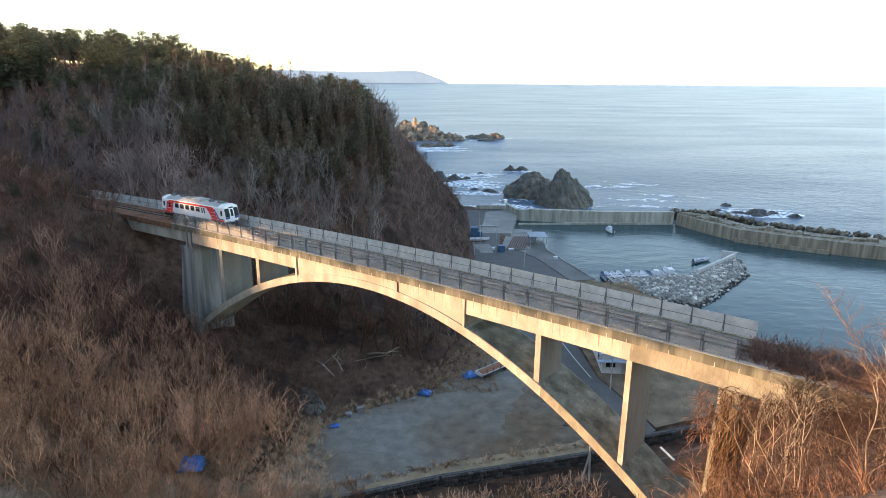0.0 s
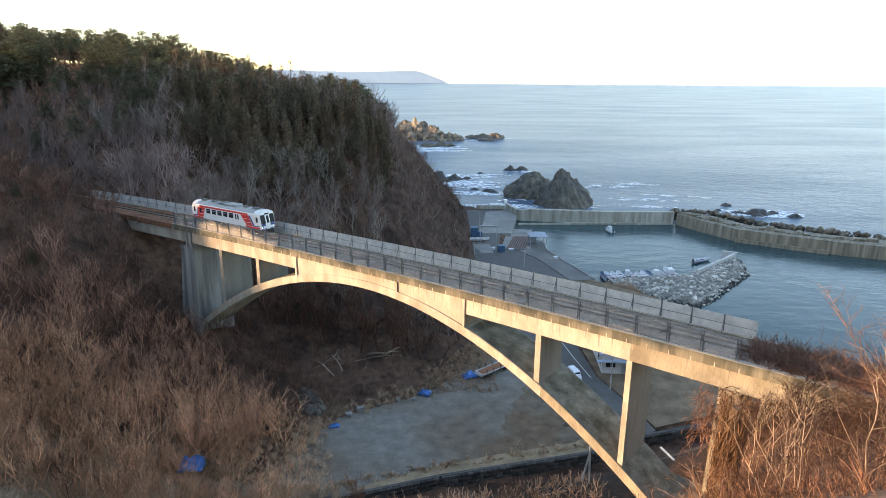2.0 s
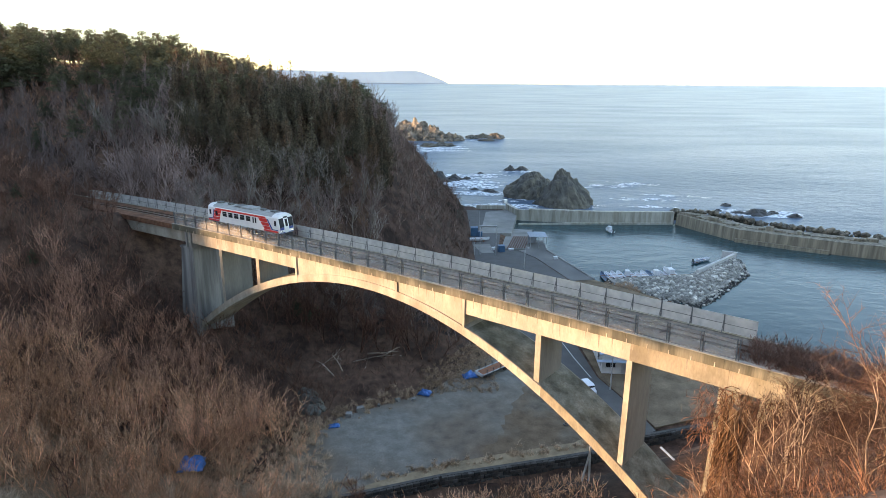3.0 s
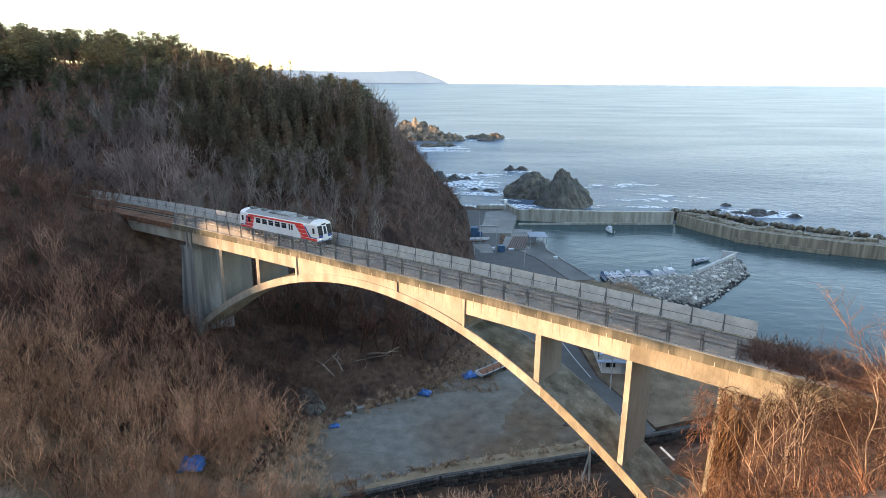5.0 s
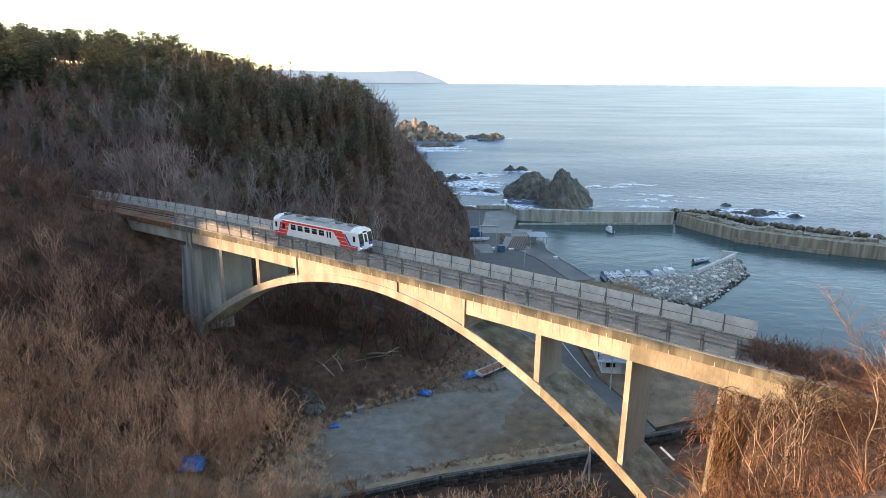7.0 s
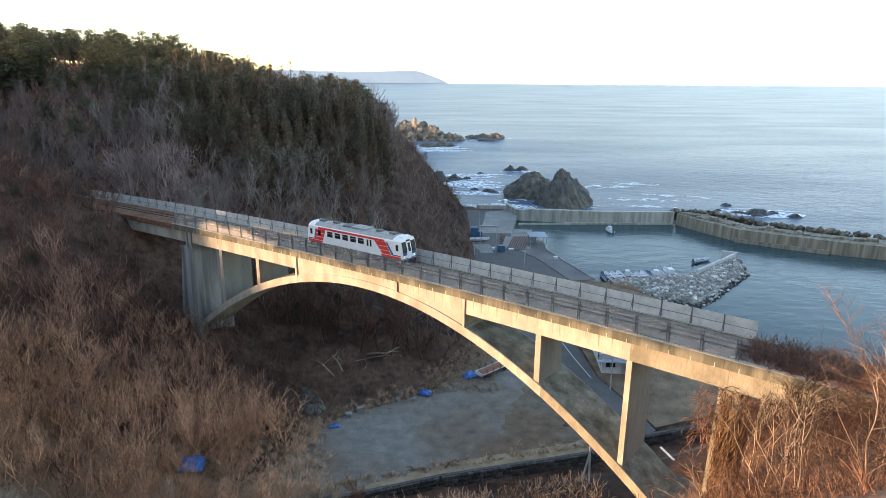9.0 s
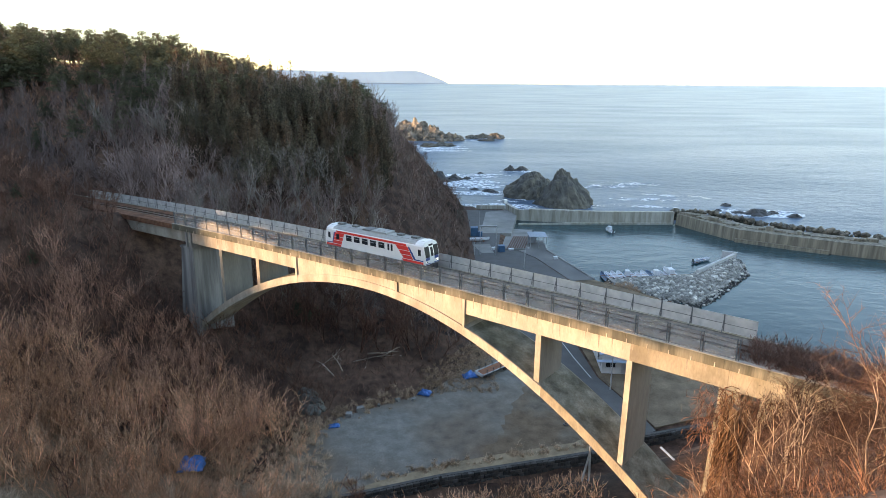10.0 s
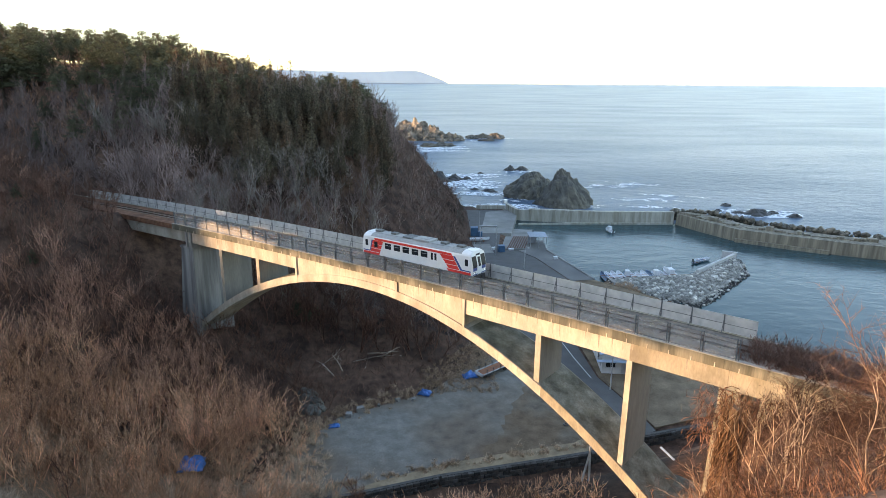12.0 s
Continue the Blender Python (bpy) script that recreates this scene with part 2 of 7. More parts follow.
def sea_material(name, base, rough, relief, second, slick, ior=1.15):
    m = bpy.data.materials.new(name)
    m.use_nodes = True
    n, link = m.node_tree.nodes, m.node_tree.links.new
    bsdf = n["Principled BSDF"]
    bsdf.inputs["IOR"].default_value = ior
    geo = n.new("ShaderNodeNewGeometry")
    height = None
    for sc, w in ((0.05, 0.7), (0.22, 0.5), (0.9, 0.16)):
        mp = n.new("ShaderNodeMapping")
        mp.inputs["Scale"].default_value = (0.7, 1.0, 1.0)
        mp.inputs["Rotation"].default_value = (0, 0, 0.25)
        link(geo.outputs["Position"], mp.inputs["Vector"])
        t = n.new("ShaderNodeTexNoise")
        t.inputs["Scale"].default_value = sc
        t.inputs["Detail"].default_value = 5
        link(mp.outputs["Vector"], t.inputs["Vector"])
        x = n.new("ShaderNodeMath")
        x.operation = "MULTIPLY"
        x.inputs[1].default_value = w
        link(t.outputs["Fac"], x.inputs[0])
        if height is None:
            height = x.outputs[0]
        else:
            s = n.new("ShaderNodeMath")
            link(height, s.inputs[0])
            link(x.outputs[0], s.inputs[1])
            height = s.outputs[0]
    # long slicks and darker ruffled bands
    mp = n.new("ShaderNodeMapping")
    mp.inputs["Scale"].default_value = (0.3, 1.0, 1.0)
    mp.inputs["Rotation"].default_value = (0, 0, 0.12)
    link(geo.outputs["Position"], mp.inputs["Vector"])
    t = n.new("ShaderNodeTexNoise")
    t.inputs["Scale"].default_value = slick
    t.inputs["Detail"].default_value = 7
    t.inputs["Distortion"].default_value = 0.6
    link(mp.outputs["Vector"], t.inputs["Vector"])
    r = n.new("ShaderNodeMapRange")
    r.inputs["From Min"].default_value, r.inputs["From Max"].default_value = 0.36, 0.64
    link(t.outputs["Fac"], r.inputs["Value"])
    x = n.new("ShaderNodeMix")
    x.data_type = "RGBA"
    x.inputs["A"].default_value, x.inputs["B"].default_value = base, second
    link(r.outputs["Result"], x.inputs["Factor"])
    link(x.outputs["Result"], bsdf.inputs["Base Color"])
    r2 = n.new("ShaderNodeMapRange")
    r2.inputs["To Min"].default_value, r2.inputs["To Max"].default_value = rough * 1.04, rough * 0.95
    link(r.outputs["Result"], r2.inputs["Value"])
    link(r2.outputs["Result"], bsdf.inputs["Roughness"])
    b = n.new("ShaderNodeBump")
    b.inputs["Strength"].default_value = relief
    b.inputs["Distance"].default_value = 1.5
    link(height, b.inputs["Height"])
    link(b.outputs["Normal"], bsdf.inputs["Normal"])
    return m


WATER = sea_material("sea_water", (0.054, 0.104, 0.152, 1), 0.33, 0.55, (0.102, 0.152, 0.204, 1), 0.016, 1.125)
HARBOUR_WATER = sea_material("harbour_water", (0.021, 0.058, 0.062, 1), 0.18, 0.2, (0.036, 0.078, 0.078, 1), 0.03, 1.19)


def sea_sheet():
    """One sheet out to the horizon."""
    bm = bmesh.new()
    xs = [-7000, -2500, -900, -300, 0, 300, 900, 2500, 7000]
    ys = [-2500, -400, 100, 250, 500, 1000, 2200, 4740]
    grid = [[bm.verts.new((x, y, 0)) for x in xs] for y in ys]
    for a, b in zip(grid, grid[1:]):
        for k in range(len(xs) - 1):
            bm.faces.new((a[k], a[k + 1], b[k + 1], b[k]))
    return tagged(part("water", bm, WATER), "calm blue-grey open sea and harbour water", kind="structure")


sea_sheet()
bm = bmesh.new()
bm.faces.new([bm.verts.new((x, y, 0.03)) for x, y in ((42, 161), (55, 150), (75, 112), (110, 101), (160, 128), (176, 174), (141.8, 188.6), (132.2, 192.8), (118.3, 201.2), (103.8, 211.2), (97, 223.6), (91.4, 236.6),
                                                     (61.3, 237), (34.2, 240.6), (28, 246), (20, 212), (20, 193), (33.6, 191))])
bmesh.ops.triangulate(bm, faces=bm.faces)
bmesh.ops.recalc_face_normals(bm, faces=bm.faces)
tagged(part("water_harbour", bm, HARBOUR_WATER), "calm dark blue harbour water", kind="structure")

# ------------------------------------------------------------------ railway bridge
MID = -21.5            # crown of the arch along the line
bridge = thing("railway_bridge", "old cream concrete open-spandrel arch railway bridge with stained parapets", "bridge", at=Matrix.Translation(rail(MID)))
BRIDGE_BACK = bridge.matrix_basis.inverted()


def bridge_part(name, bm, mat, label="", smooth=False, parent=None):
    bm.transform(BRIDGE_BACK)
    return part(name, bm, mat, parent or bridge, label, smooth)


FACE, BACK = 0.30, 5.9


def arch_soffit(s):
    u = abs(s - MID)
    return -3.05 - 0.0097 * u * u


def arch_back(s):
    return arch_soffit(s) + 1.02 + 0.006 * abs(s - MID)


def block(s0, s1, o0, o1, h0, h1, steps=1):
    bm = bmesh.new()
    sweep(bm, s0, s1, oblong(o0, o1, h0, h1), (s1 - s0) / steps)
    return bm


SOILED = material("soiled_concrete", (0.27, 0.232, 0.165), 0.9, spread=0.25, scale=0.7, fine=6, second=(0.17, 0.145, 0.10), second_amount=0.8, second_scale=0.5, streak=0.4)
for s0, s1 in ((-104, -64.4), (-64.36, -35.3), (-35.28, -5.52), (-5.5, 14.36), (14.38, 23.2), (23.22, 40.0)):
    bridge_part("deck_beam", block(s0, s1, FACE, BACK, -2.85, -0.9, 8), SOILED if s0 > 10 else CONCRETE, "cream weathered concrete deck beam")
for o0, o1 in ((-0.06, 0.34), (5.86, 6.26)):
    s = -66.2 if o0 < 0 else -122.0
    while s < 40:
        e = min(s + 8.9, 40.0)
        bridge_part("parapet", block(s, e - 0.02, o0, o1, -0.92, 0.0, 3), KERB_CONCRETE, "dark-stained concrete parapet")
        s = e
    bridge_part("coping", block(-66.2 if o0 < 0 else -122, 40, o0 - 0.03, o1 + 0.03, 0.004, 0.075, 40), CONCRETE, "pale worn concrete coping")
# small outlets under the parapet
for k in range(46):
    bm = bmesh.new()
    sweep(bm, -66 + 2.0 * k, -65.92 + 2.0 * k, oblong(-0.12, 0.1, -0.92, -0.52))
    bridge_part("drain_spout", bm, CONCRETE)

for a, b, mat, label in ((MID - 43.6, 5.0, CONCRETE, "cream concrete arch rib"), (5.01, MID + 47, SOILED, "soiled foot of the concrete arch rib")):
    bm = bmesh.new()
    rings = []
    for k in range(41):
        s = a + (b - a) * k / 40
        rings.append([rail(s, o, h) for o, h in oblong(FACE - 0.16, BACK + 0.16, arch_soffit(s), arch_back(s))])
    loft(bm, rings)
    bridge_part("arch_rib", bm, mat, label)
# lichen and dirt lie on the upper side of the ribs
for a, b in ((MID - 43.4, -36.0), (-5.0, MID + 46.8)):
    bm = bmesh.new()
    rings = []
    for k in range(25):
        s = a + (b - a) * k / 24
        rings.append([rail(s, o, arch_back(s) + h) for o, h in ((FACE, 0.004), (FACE, 0.03), (BACK, 0.03), (BACK, 0.004))])
    loft(bm, rings)
    bridge_part("rib_topping", bm, MOSSY, "dark mossy upper side of the rib")
# rain stains under the outlets and construction joints across the rib
STAIN = material("rain_stain", (0.23, 0.20, 0.155), 0.9, spread=0.3, scale=2, fine=9, bump=0.0)
rng_stain = random.Random(8)
for k in range(64):
    s = -57 + 1.28 * k + rng_stain.uniform(-0.4, 0.4)
    w, low = rng_stain.choice((0.035, 0.05, 0.09)), rng_stain.uniform(-2.5, -1.5)
    bm = bmesh.new()
    loft(bm, [[rail(s - w * f, o, h), rail(s + w * f, o, h), rail(s + w * f, FACE + 0.01, h), rail(s - w * f, FACE + 0.01, h)] for h, f, o in ((-0.93, 1.0, FACE - 0.004), (low, 0.35, FACE - 0.004))])
    bridge_part("rain_streak", bm, STAIN)
for s in list(np.arange(-3.2, 22, 2.6)) + list(np.arange(-60, -37, 2.9)):
    bm = bmesh.new()
    loft(bm, [[rail(s - 0.025, FACE - 0.166, h), rail(s + 0.025, FACE - 0.166, h), rail(s + 0.025, FACE, h), rail(s - 0.025, FACE, h)] for h in (arch_soffit(s) + 0.02, arch_back(s) - 0.02)])
    bridge_part("rib_joint", bm, STAIN)
# solid web where beam and arch run together
bm = bmesh.new()
rings = []
for k in range(25):
    s = -35.2 + 29.6 * k / 24
    rings.append([rail(s, o, h) for o, h in oblong(FACE + 0.05, BACK - 0.05, arch_soffit(s) + 0.15, -2.6)])
loft(bm, rings)
bridge_part("crown_web", bm, CONCRETE)
for s in (-35.25, -5.5, -16.0):
    bridge_part("pilaster", block(s - 0.16, s + 0.16, FACE - 0.20, FACE + 0.02, arch_soffit(s) + 0.1, -0.95), CONCRETE)
# side faces: stains, plus shade put into a darker grey than the edge
STAINED_SHADE_WALL = material("stained_shaded_wall_concrete", (0.25, 0.235, 0.20), 0.9, spread=0.2, scale=0.5, fine=6, second=(0.13, 0.125, 0.11), second_amount=0.7, second_scale=0.5, streak=0.2)
for sa, sb in ((-54.0, -53.3), (-44.7, -44.0), (4.0, 4.66), (14.1, 14.66)):
    bm = bmesh.new()
    foot = arch_back(sa) - 0.8
    far = BACK - (0.75 if 0 < sa < 10 else 0.1)
    loft(bm, [[rail(sa, FACE + .03, h), rail(sb, FACE + .03, h), rail(sb, far, h), rail(sa, far, h)] for h in (foot, -2.8)])
    wall = bridge_part("spandrel_wall", bm, STAINED_SHADE_WALL, "tall stained concrete spandrel wall, grey darkened for side shade")
    bm = bmesh.new()
    loft(bm, [[rail(sa, FACE, h), rail(sb, FACE, h), rail(sb, FACE + .028, h), rail(sa, FACE + .028, h)] for h in (arch_back(sa) - 0.1, -2.852)])
    bridge_part("wall_edge", bm, CONCRETE, parent=wall)


def battered(s0, s1, o0, o1, top, foot, grow):
    bm = bmesh.new()
    rings = []
    for h in (foot, top):
        g = grow * (top - h)
        rings.append([rail(s0 - g, o0 - g * 0.5, h), rail(s1 + g * 0.4, o0 - g * 0.5, h), rail(s1 + g * 0.4, o1 + g * 0.5, h), rail(s0 - g, o1 + g * 0.5, h)])
    loft(bm, rings)
    return bm


bridge_part("main_pier", battered(-64.5, -61.2, 0.25, 6.0, -3.75, -34, 0.085), PIER_CONCRETE, "tall grey stained concrete pier beside the arch")
for o in (0.6, 4.9):
    bridge_part("bearing_post", block(-63.2, -61.2, o - 0.3, o + 0.8, -3.75, -2.8), PIER_CONCRETE)
bridge_part("pier_cap", block(-64.75, -61.0, 0.1, 6.1, -3.95, -3.62), PIER_CONCRETE)
for k, s in enumerate((-62.6, -61.4)):
    bm = bmesh.new()
    loft(bm, [[rail(s - 0.2, 0.05, h), rail(s + 0.22, 0.05, h), rail(s + 0.22, 0.32, h), rail(s - 0.2, 0.32, h)] for h in (-3.7, -0.9)])
    bridge_part("pilaster", bm, PIER_CONCRETE)
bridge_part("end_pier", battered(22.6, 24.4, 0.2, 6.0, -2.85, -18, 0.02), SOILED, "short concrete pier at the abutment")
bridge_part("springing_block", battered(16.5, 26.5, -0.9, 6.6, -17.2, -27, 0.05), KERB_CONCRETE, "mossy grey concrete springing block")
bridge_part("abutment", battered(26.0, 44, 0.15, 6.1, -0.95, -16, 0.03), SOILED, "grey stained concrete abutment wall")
for s in (-82.0, -97.0):
    bridge_part("approach_pier", battered(s - 0.9, s + 0.9, 0.5, 5.6, -2.86, -22, 0.03), PIER_CONCRETE)

# track bed, sleepers, rails
bridge_part("ballast_bed", block(-66.2, 40, 0.36, 5.84, -0.9, -0.06, 40), BALLAST, "grey-brown gravel ballast bed")
RUSTY = material("rust_brown_ballast", (0.22, 0.105, 0.062), 0.95, spread=0.4, scale=1.5, fine=10, bump=0.8, bump_scale=12, second=(0.08, 0.05, 0.035), second_scale=0.3)
bridge_part("ballast_bed", block(-122, -66.22, -0.1, 5.84, -0.9, -0.03, 16), RUSTY, "rust-brown ballast shoulder of the approach")
TRACK_O = 3.2
bm = bmesh.new()
box(bm, -0.11, 0.11, -1.0, 1.0, -0.1, 0.06, 0.015)
SLEEPER = bpy.data.meshes.new("sleeper")
bm.to_mesh(SLEEPER)
bm.free()
SLEEPER.materials.append(material("sleeper_concrete", (0.22, 0.19, 0.16), 0.9, per_object=0.25))
for k in range(205):
    shared("sleeper", SLEEPER, bridge, BRIDGE_BACK @ rail_pose(-121 + 0.78 * k, TRACK_O, -0.05))
for o in (TRACK_O - 0.57, TRACK_O + 0.50):
    bridge_part("rail", block(-122, 40, o, o + 0.07, 0.0, 0.16, 60), RUST, "rusty steel rail")

# wind fence on the camera side: paired posts, three rails, fine mesh sheets
PITCH_POST = 2.9664


def mesh_sheet(name, colour, opaque):
    m = bpy.data.materials.new(name)
    m.use_nodes = True
    n, link = m.node_tree.nodes, m.node_tree.links.new
    bsdf = n["Principled BSDF"]
    bsdf.inputs["Roughness"].default_value = 0.7
    geo = n.new("ShaderNodeNewGeometry")
    t = n.new("ShaderNodeTexNoise")
    t.inputs["Scale"].default_value = 1.3
    t.inputs["Detail"].default_value = 6
    link(geo.outputs["Position"], t.inputs["Vector"])
    r = n.new("ShaderNodeMapRange")
    r.inputs["From Min"].default_value, r.inputs["From Max"].default_value = 0.3, 0.7
    r.inputs["To Min"].default_value, r.inputs["To Max"].default_value = 0.8, 1.15
    link(t.outputs["Fac"], r.inputs["Value"])
    x = n.new("ShaderNodeVectorMath")
    x.operation = "SCALE"
    x.inputs[0].default_value = colour
    link(r.outputs["Result"], x.inputs["Scale"])
    link(x.outputs["Vector"], bsdf.inputs["Base Color"])
    bsdf.inputs["Alpha"].default_value = opaque
    return m


MESH_NEAR = mesh_sheet("fine_wire_mesh", (0.40, 0.375, 0.33), 0.36)
MESH_FAR = mesh_sheet("perforated_wind_panel", (0.48, 0.465, 0.425), 0.93)
FENCE_STEEL = material("grey_fence_steel", (0.13, 0.13, 0.125), 0.55, 0.4, spread=0.25, scale=2)
fence = thing("wind_fence", "grey steel mesh fence with paired posts along the parapet", "fence", at=bridge.matrix_basis.copy())
tall_fence = thing("wind_fence", "pale grey wind panels on braced steel posts along the seaward parapet", "fence", at=bridge.matrix_basis.copy())


def mesh_only(name, bm, mat):
    me = bpy.data.meshes.new(name)
    bm.normal_update()
    bm.to_mesh(me)
    bm.free()
    me.materials.append(mat)
    return me


bm = bmesh.new()
for x in (-0.11, 0.11):
    box(bm, x - 0.035, x + 0.035, -0.05, 0.05, 0.0, 1.95)
for z in (0.5, 1.2, 1.85):
    box(bm, -0.075, 0.075, -0.02, 0.02, z, z + 0.05)
NEAR_POST = mesh_only("post", bm, FENCE_STEEL)
bm = bmesh.new()
box(bm, 0.13, PITCH_POST - 0.13, -0.012, 0.012, 0.14, 1.84)
NEAR_PANEL = mesh_only("mesh_panel", bm, MESH_NEAR)
bm = bmesh.new()
box(bm, 0.14, PITCH_POST - 0.14, -0.04, 0.0, 0.0, 0.055)
NEAR_RAIL = mesh_only("fence_rail", bm, FENCE_STEEL)
for k in range(-22, 9):
    m = BRIDGE_BACK @ rail_pose(k * PITCH_POST, 0.06, 0.09)
    shared("post", NEAR_POST, fence, m)
    if k < 8:
        shared("mesh_panel", NEAR_PANEL, fence, m)
        for z in (0.10, 0.98, 1.85):
            shared("fence_rail", NEAR_RAIL, fence, m @ Matrix.Translation((0, 0, z)))
bm = bmesh.new()
box(bm, -0.05, 0.05, -0.05, 0.05, 0.0, 1.7)
tube(bm, (0.0, -0.02, 1.5), (0.0, -0.62, -0.1), 0.035, sides=4)
box(bm, -0.02, 0.02, -0.4, 0.0, 0.55, 0.6)
FAR_POST = mesh_only("post", bm, FENCE_STEEL)
bm = bmesh.new()
box(bm, 0.055, PITCH_POST - 0.055, -0.02, 0.02, -0.05, 1.66)
FAR_PANEL = mesh_only("wind_panel", bm, MESH_FAR)
bm = bmesh.new()
box(bm, 0.05, PITCH_POST - 0.05, -0.055, -0.02, 0.75, 0.80)
FAR_RAIL = mesh_only("fence_rail", bm, FENCE_STEEL)
for k in range(-35, 8):
    m = BRIDGE_BACK @ rail_pose(k * PITCH_POST + 0.03, 6.07, 0.09)
    shared("post", FAR_POST, tall_fence, m)
    shared("wind_panel", FAR_PANEL, tall_fence, m)
    shared("fence_rail", FAR_RAIL, tall_fence, m)

# ------------------------------------------------------------------ valley floor, road, quay


def slab(name, outline, z0, z1, mat, label, kind="structure"):
    bm = bmesh.new()
    prism(bm, outline, z0, z1)
    bmesh.ops.recalc_face_normals(bm, faces=bm.faces)
    ob = part(name, bm, mat)
    return tagged(ob, label, kind=kind)


slab("gravel_lot", [(-23, 68.3), (-12, 69.9), (0, 74.2), (22.2, 79.9), (27, 88), (25, 99), (20.5, 112), (16, 116), (8, 112), (-2, 98.2), (-17, 89.2), (-22.5, 80)],
     1.2, 1.9, GRAVEL, "grey gravel and bare earth yard")
EARTH = material("bare_brown_earth", (0.172, 0.118, 0.076), 0.95, spread=0.3, scale=0.5, fine=5, bump=0.5, bump_scale=5, second=(0.18, 0.155, 0.12), second_amount=0.6, second_scale=0.12)
rng_earth = random.Random(6)
rim = []
earth_line = [(4.5, 76.6), (14, 78.6), (21.8, 80.6), (26.2, 88), (24.6, 98), (20.4, 110.5), (15.5, 101), (11.5, 92), (9.0, 84)]
for (ax, ay), (bx, by) in zip(earth_line, earth_line[1:] + earth_line[:1]):
    for k in range(8):
        rim.append((ax + (bx - ax) * k / 8 + (rng_earth.uniform(-0.7, 0.7) if bx < 16 else 0), ay + (by - ay) * k / 8 + (rng_earth.uniform(-0.6, 0.6) if bx < 16 else 0)))
slab("bare_earth", rim, 1.7, 1.912, EARTH, "bare brown earth on the yard")
slab("road", [(9.6, 252), (9.4, 125), (16, 116.4), (20.9, 112), (25.3, 99), (27.2, 88.3), (30, 83.5), (34, 86), (33.2, 90), (31.2, 97), (29, 104), (27.9, 121), (30, 150), (35, 160), (28.5, 182), (24, 190),
              (18, 192.2), (22, 225), (24, 252)], 1.2, 1.94, ASPHALT, "worn grey asphalt harbour road")
bm = bmesh.new()
LINE_WHITE = material("road_line_paint", (0.50, 0.50, 0.48), 0.8, spread=0.2)
road_edge = [(24.3, 126), (25.2, 120), (26.3, 112), (27.8, 103.5)]
for (ax, ay), (bx, by) in zip(road_edge, road_edge[1:]):
    d = Vector((bx - ax, by - ay)).normalized() * 0.09
    vs = [bm.verts.new((x, y, 1.948)) for x, y in ((ax - d.y, ay + d.x), (bx - d.y, by + d.x), (bx + d.y, by - d.x), (ax + d.y, ay - d.x))]
    bm.faces.new(vs)
bmesh.ops.recalc_face_normals(bm, faces=bm.faces)
tagged(part("road_marking", bm, LINE_WHITE), "worn white line along the road edge", kind="structure")
YARD = material("yard_earth", (0.215, 0.155, 0.10), 0.95, spread=0.35, scale=0.4, fine=5, bump=0.3, bump_scale=6, second=(0.17, 0.12, 0.078), second_amount=0.8, second_scale=0.15)
slab("grass_verge", [(28.6, 121), (29.4, 104), (31.6, 97), (33.6, 90), (34.3, 87), (44, 90.5), (58, 96), (70, 108), (54, 148), (42, 161), (36, 159.8), (30.6, 150)], 1.2, 1.90, YARD, "patchy grass and earth yard behind the bridge")
SOIL = material("tan_soil", (0.33, 0.24, 0.15), 0.95, spread=0.3, scale=0.6, fine=5, bump=0.4, bump_scale=6, second=(0.12, 0.09, 0.06), second_scale=0.2)
slab("soil_verge", [(-14, 69.8), (-12, 70.0), (0, 74.4), (22.2, 80.1), (26.6, 87), (24.6, 86.2), (20.5, 82.6), (8, 79.3), (0, 76.9), (-9, 72.8)], 1.3, 1.925, SOIL, "tan soil verge along the yard wall")
DARK_APRON = material("dark_worn_concrete", (0.17, 0.162, 0.148), 0.92, spread=0.2, scale=0.3, fine=4, second=(0.09, 0.087, 0.082), second_scale=0.15)
slab("quay", [(28.9, 182), (35.4, 160.2), (42.2, 161.5), (33.6, 191), (34.2, 203), (29.6, 203), (28.0, 192.2), (24.4, 190.2)], -4, 1.92, DARK_APRON, "pale concrete quay apron")
slab("quay_kerb", [(41.7, 161.6), (42.3, 161.8), (33.8, 191.2), (33.2, 191.0)], 1.924, 2.14, QUAY_CONCRETE, "low concrete kerb on the quay edge")
slab("upper_apron", [(17.6, 248), (13.3, 212.2), (24.4, 212.5), (30.2, 245), (27, 252)], -3, 2.02, QUAY_CONCRETE, "pale concrete hard standing")

slab("boat_stand", [(9.8, 197), (12.4, 186.6), (16.2, 187), (15.6, 198)], 1.5, 1.985, QUAY_CONCRETE, "pale concrete stand under a beached skiff")

# slipway with timber skids
slip = thing("slipway", "sloping concrete slipway with brown timber skids", "slipway")
bm = bmesh.new()
vs = [bm.verts.new(p) for p in ((19.0, 192.4, 1.97), (28.2, 192.4, 1.97), (35.5, 236, -0.55), (26.4, 238, -0.55), (19.0, 192.4, -3), (28.2, 192.4, -3), (35.5, 236, -3), (26.4, 238, -3))]
for q in ((0, 1, 2, 3), (0, 4, 5, 1), (1, 5, 6, 2), (2, 6, 7, 3), (3, 7, 4, 0)):
    bm.faces.new([vs[i] for i in q])
bmesh.ops.recalc_face_normals(bm, faces=bm.faces)
part("ramp", bm, QUAY_CONCRETE, slip)
SKID = material("tarred_timber", (0.16, 0.075, 0.05), 0.9, spread=0.35, scale=2)
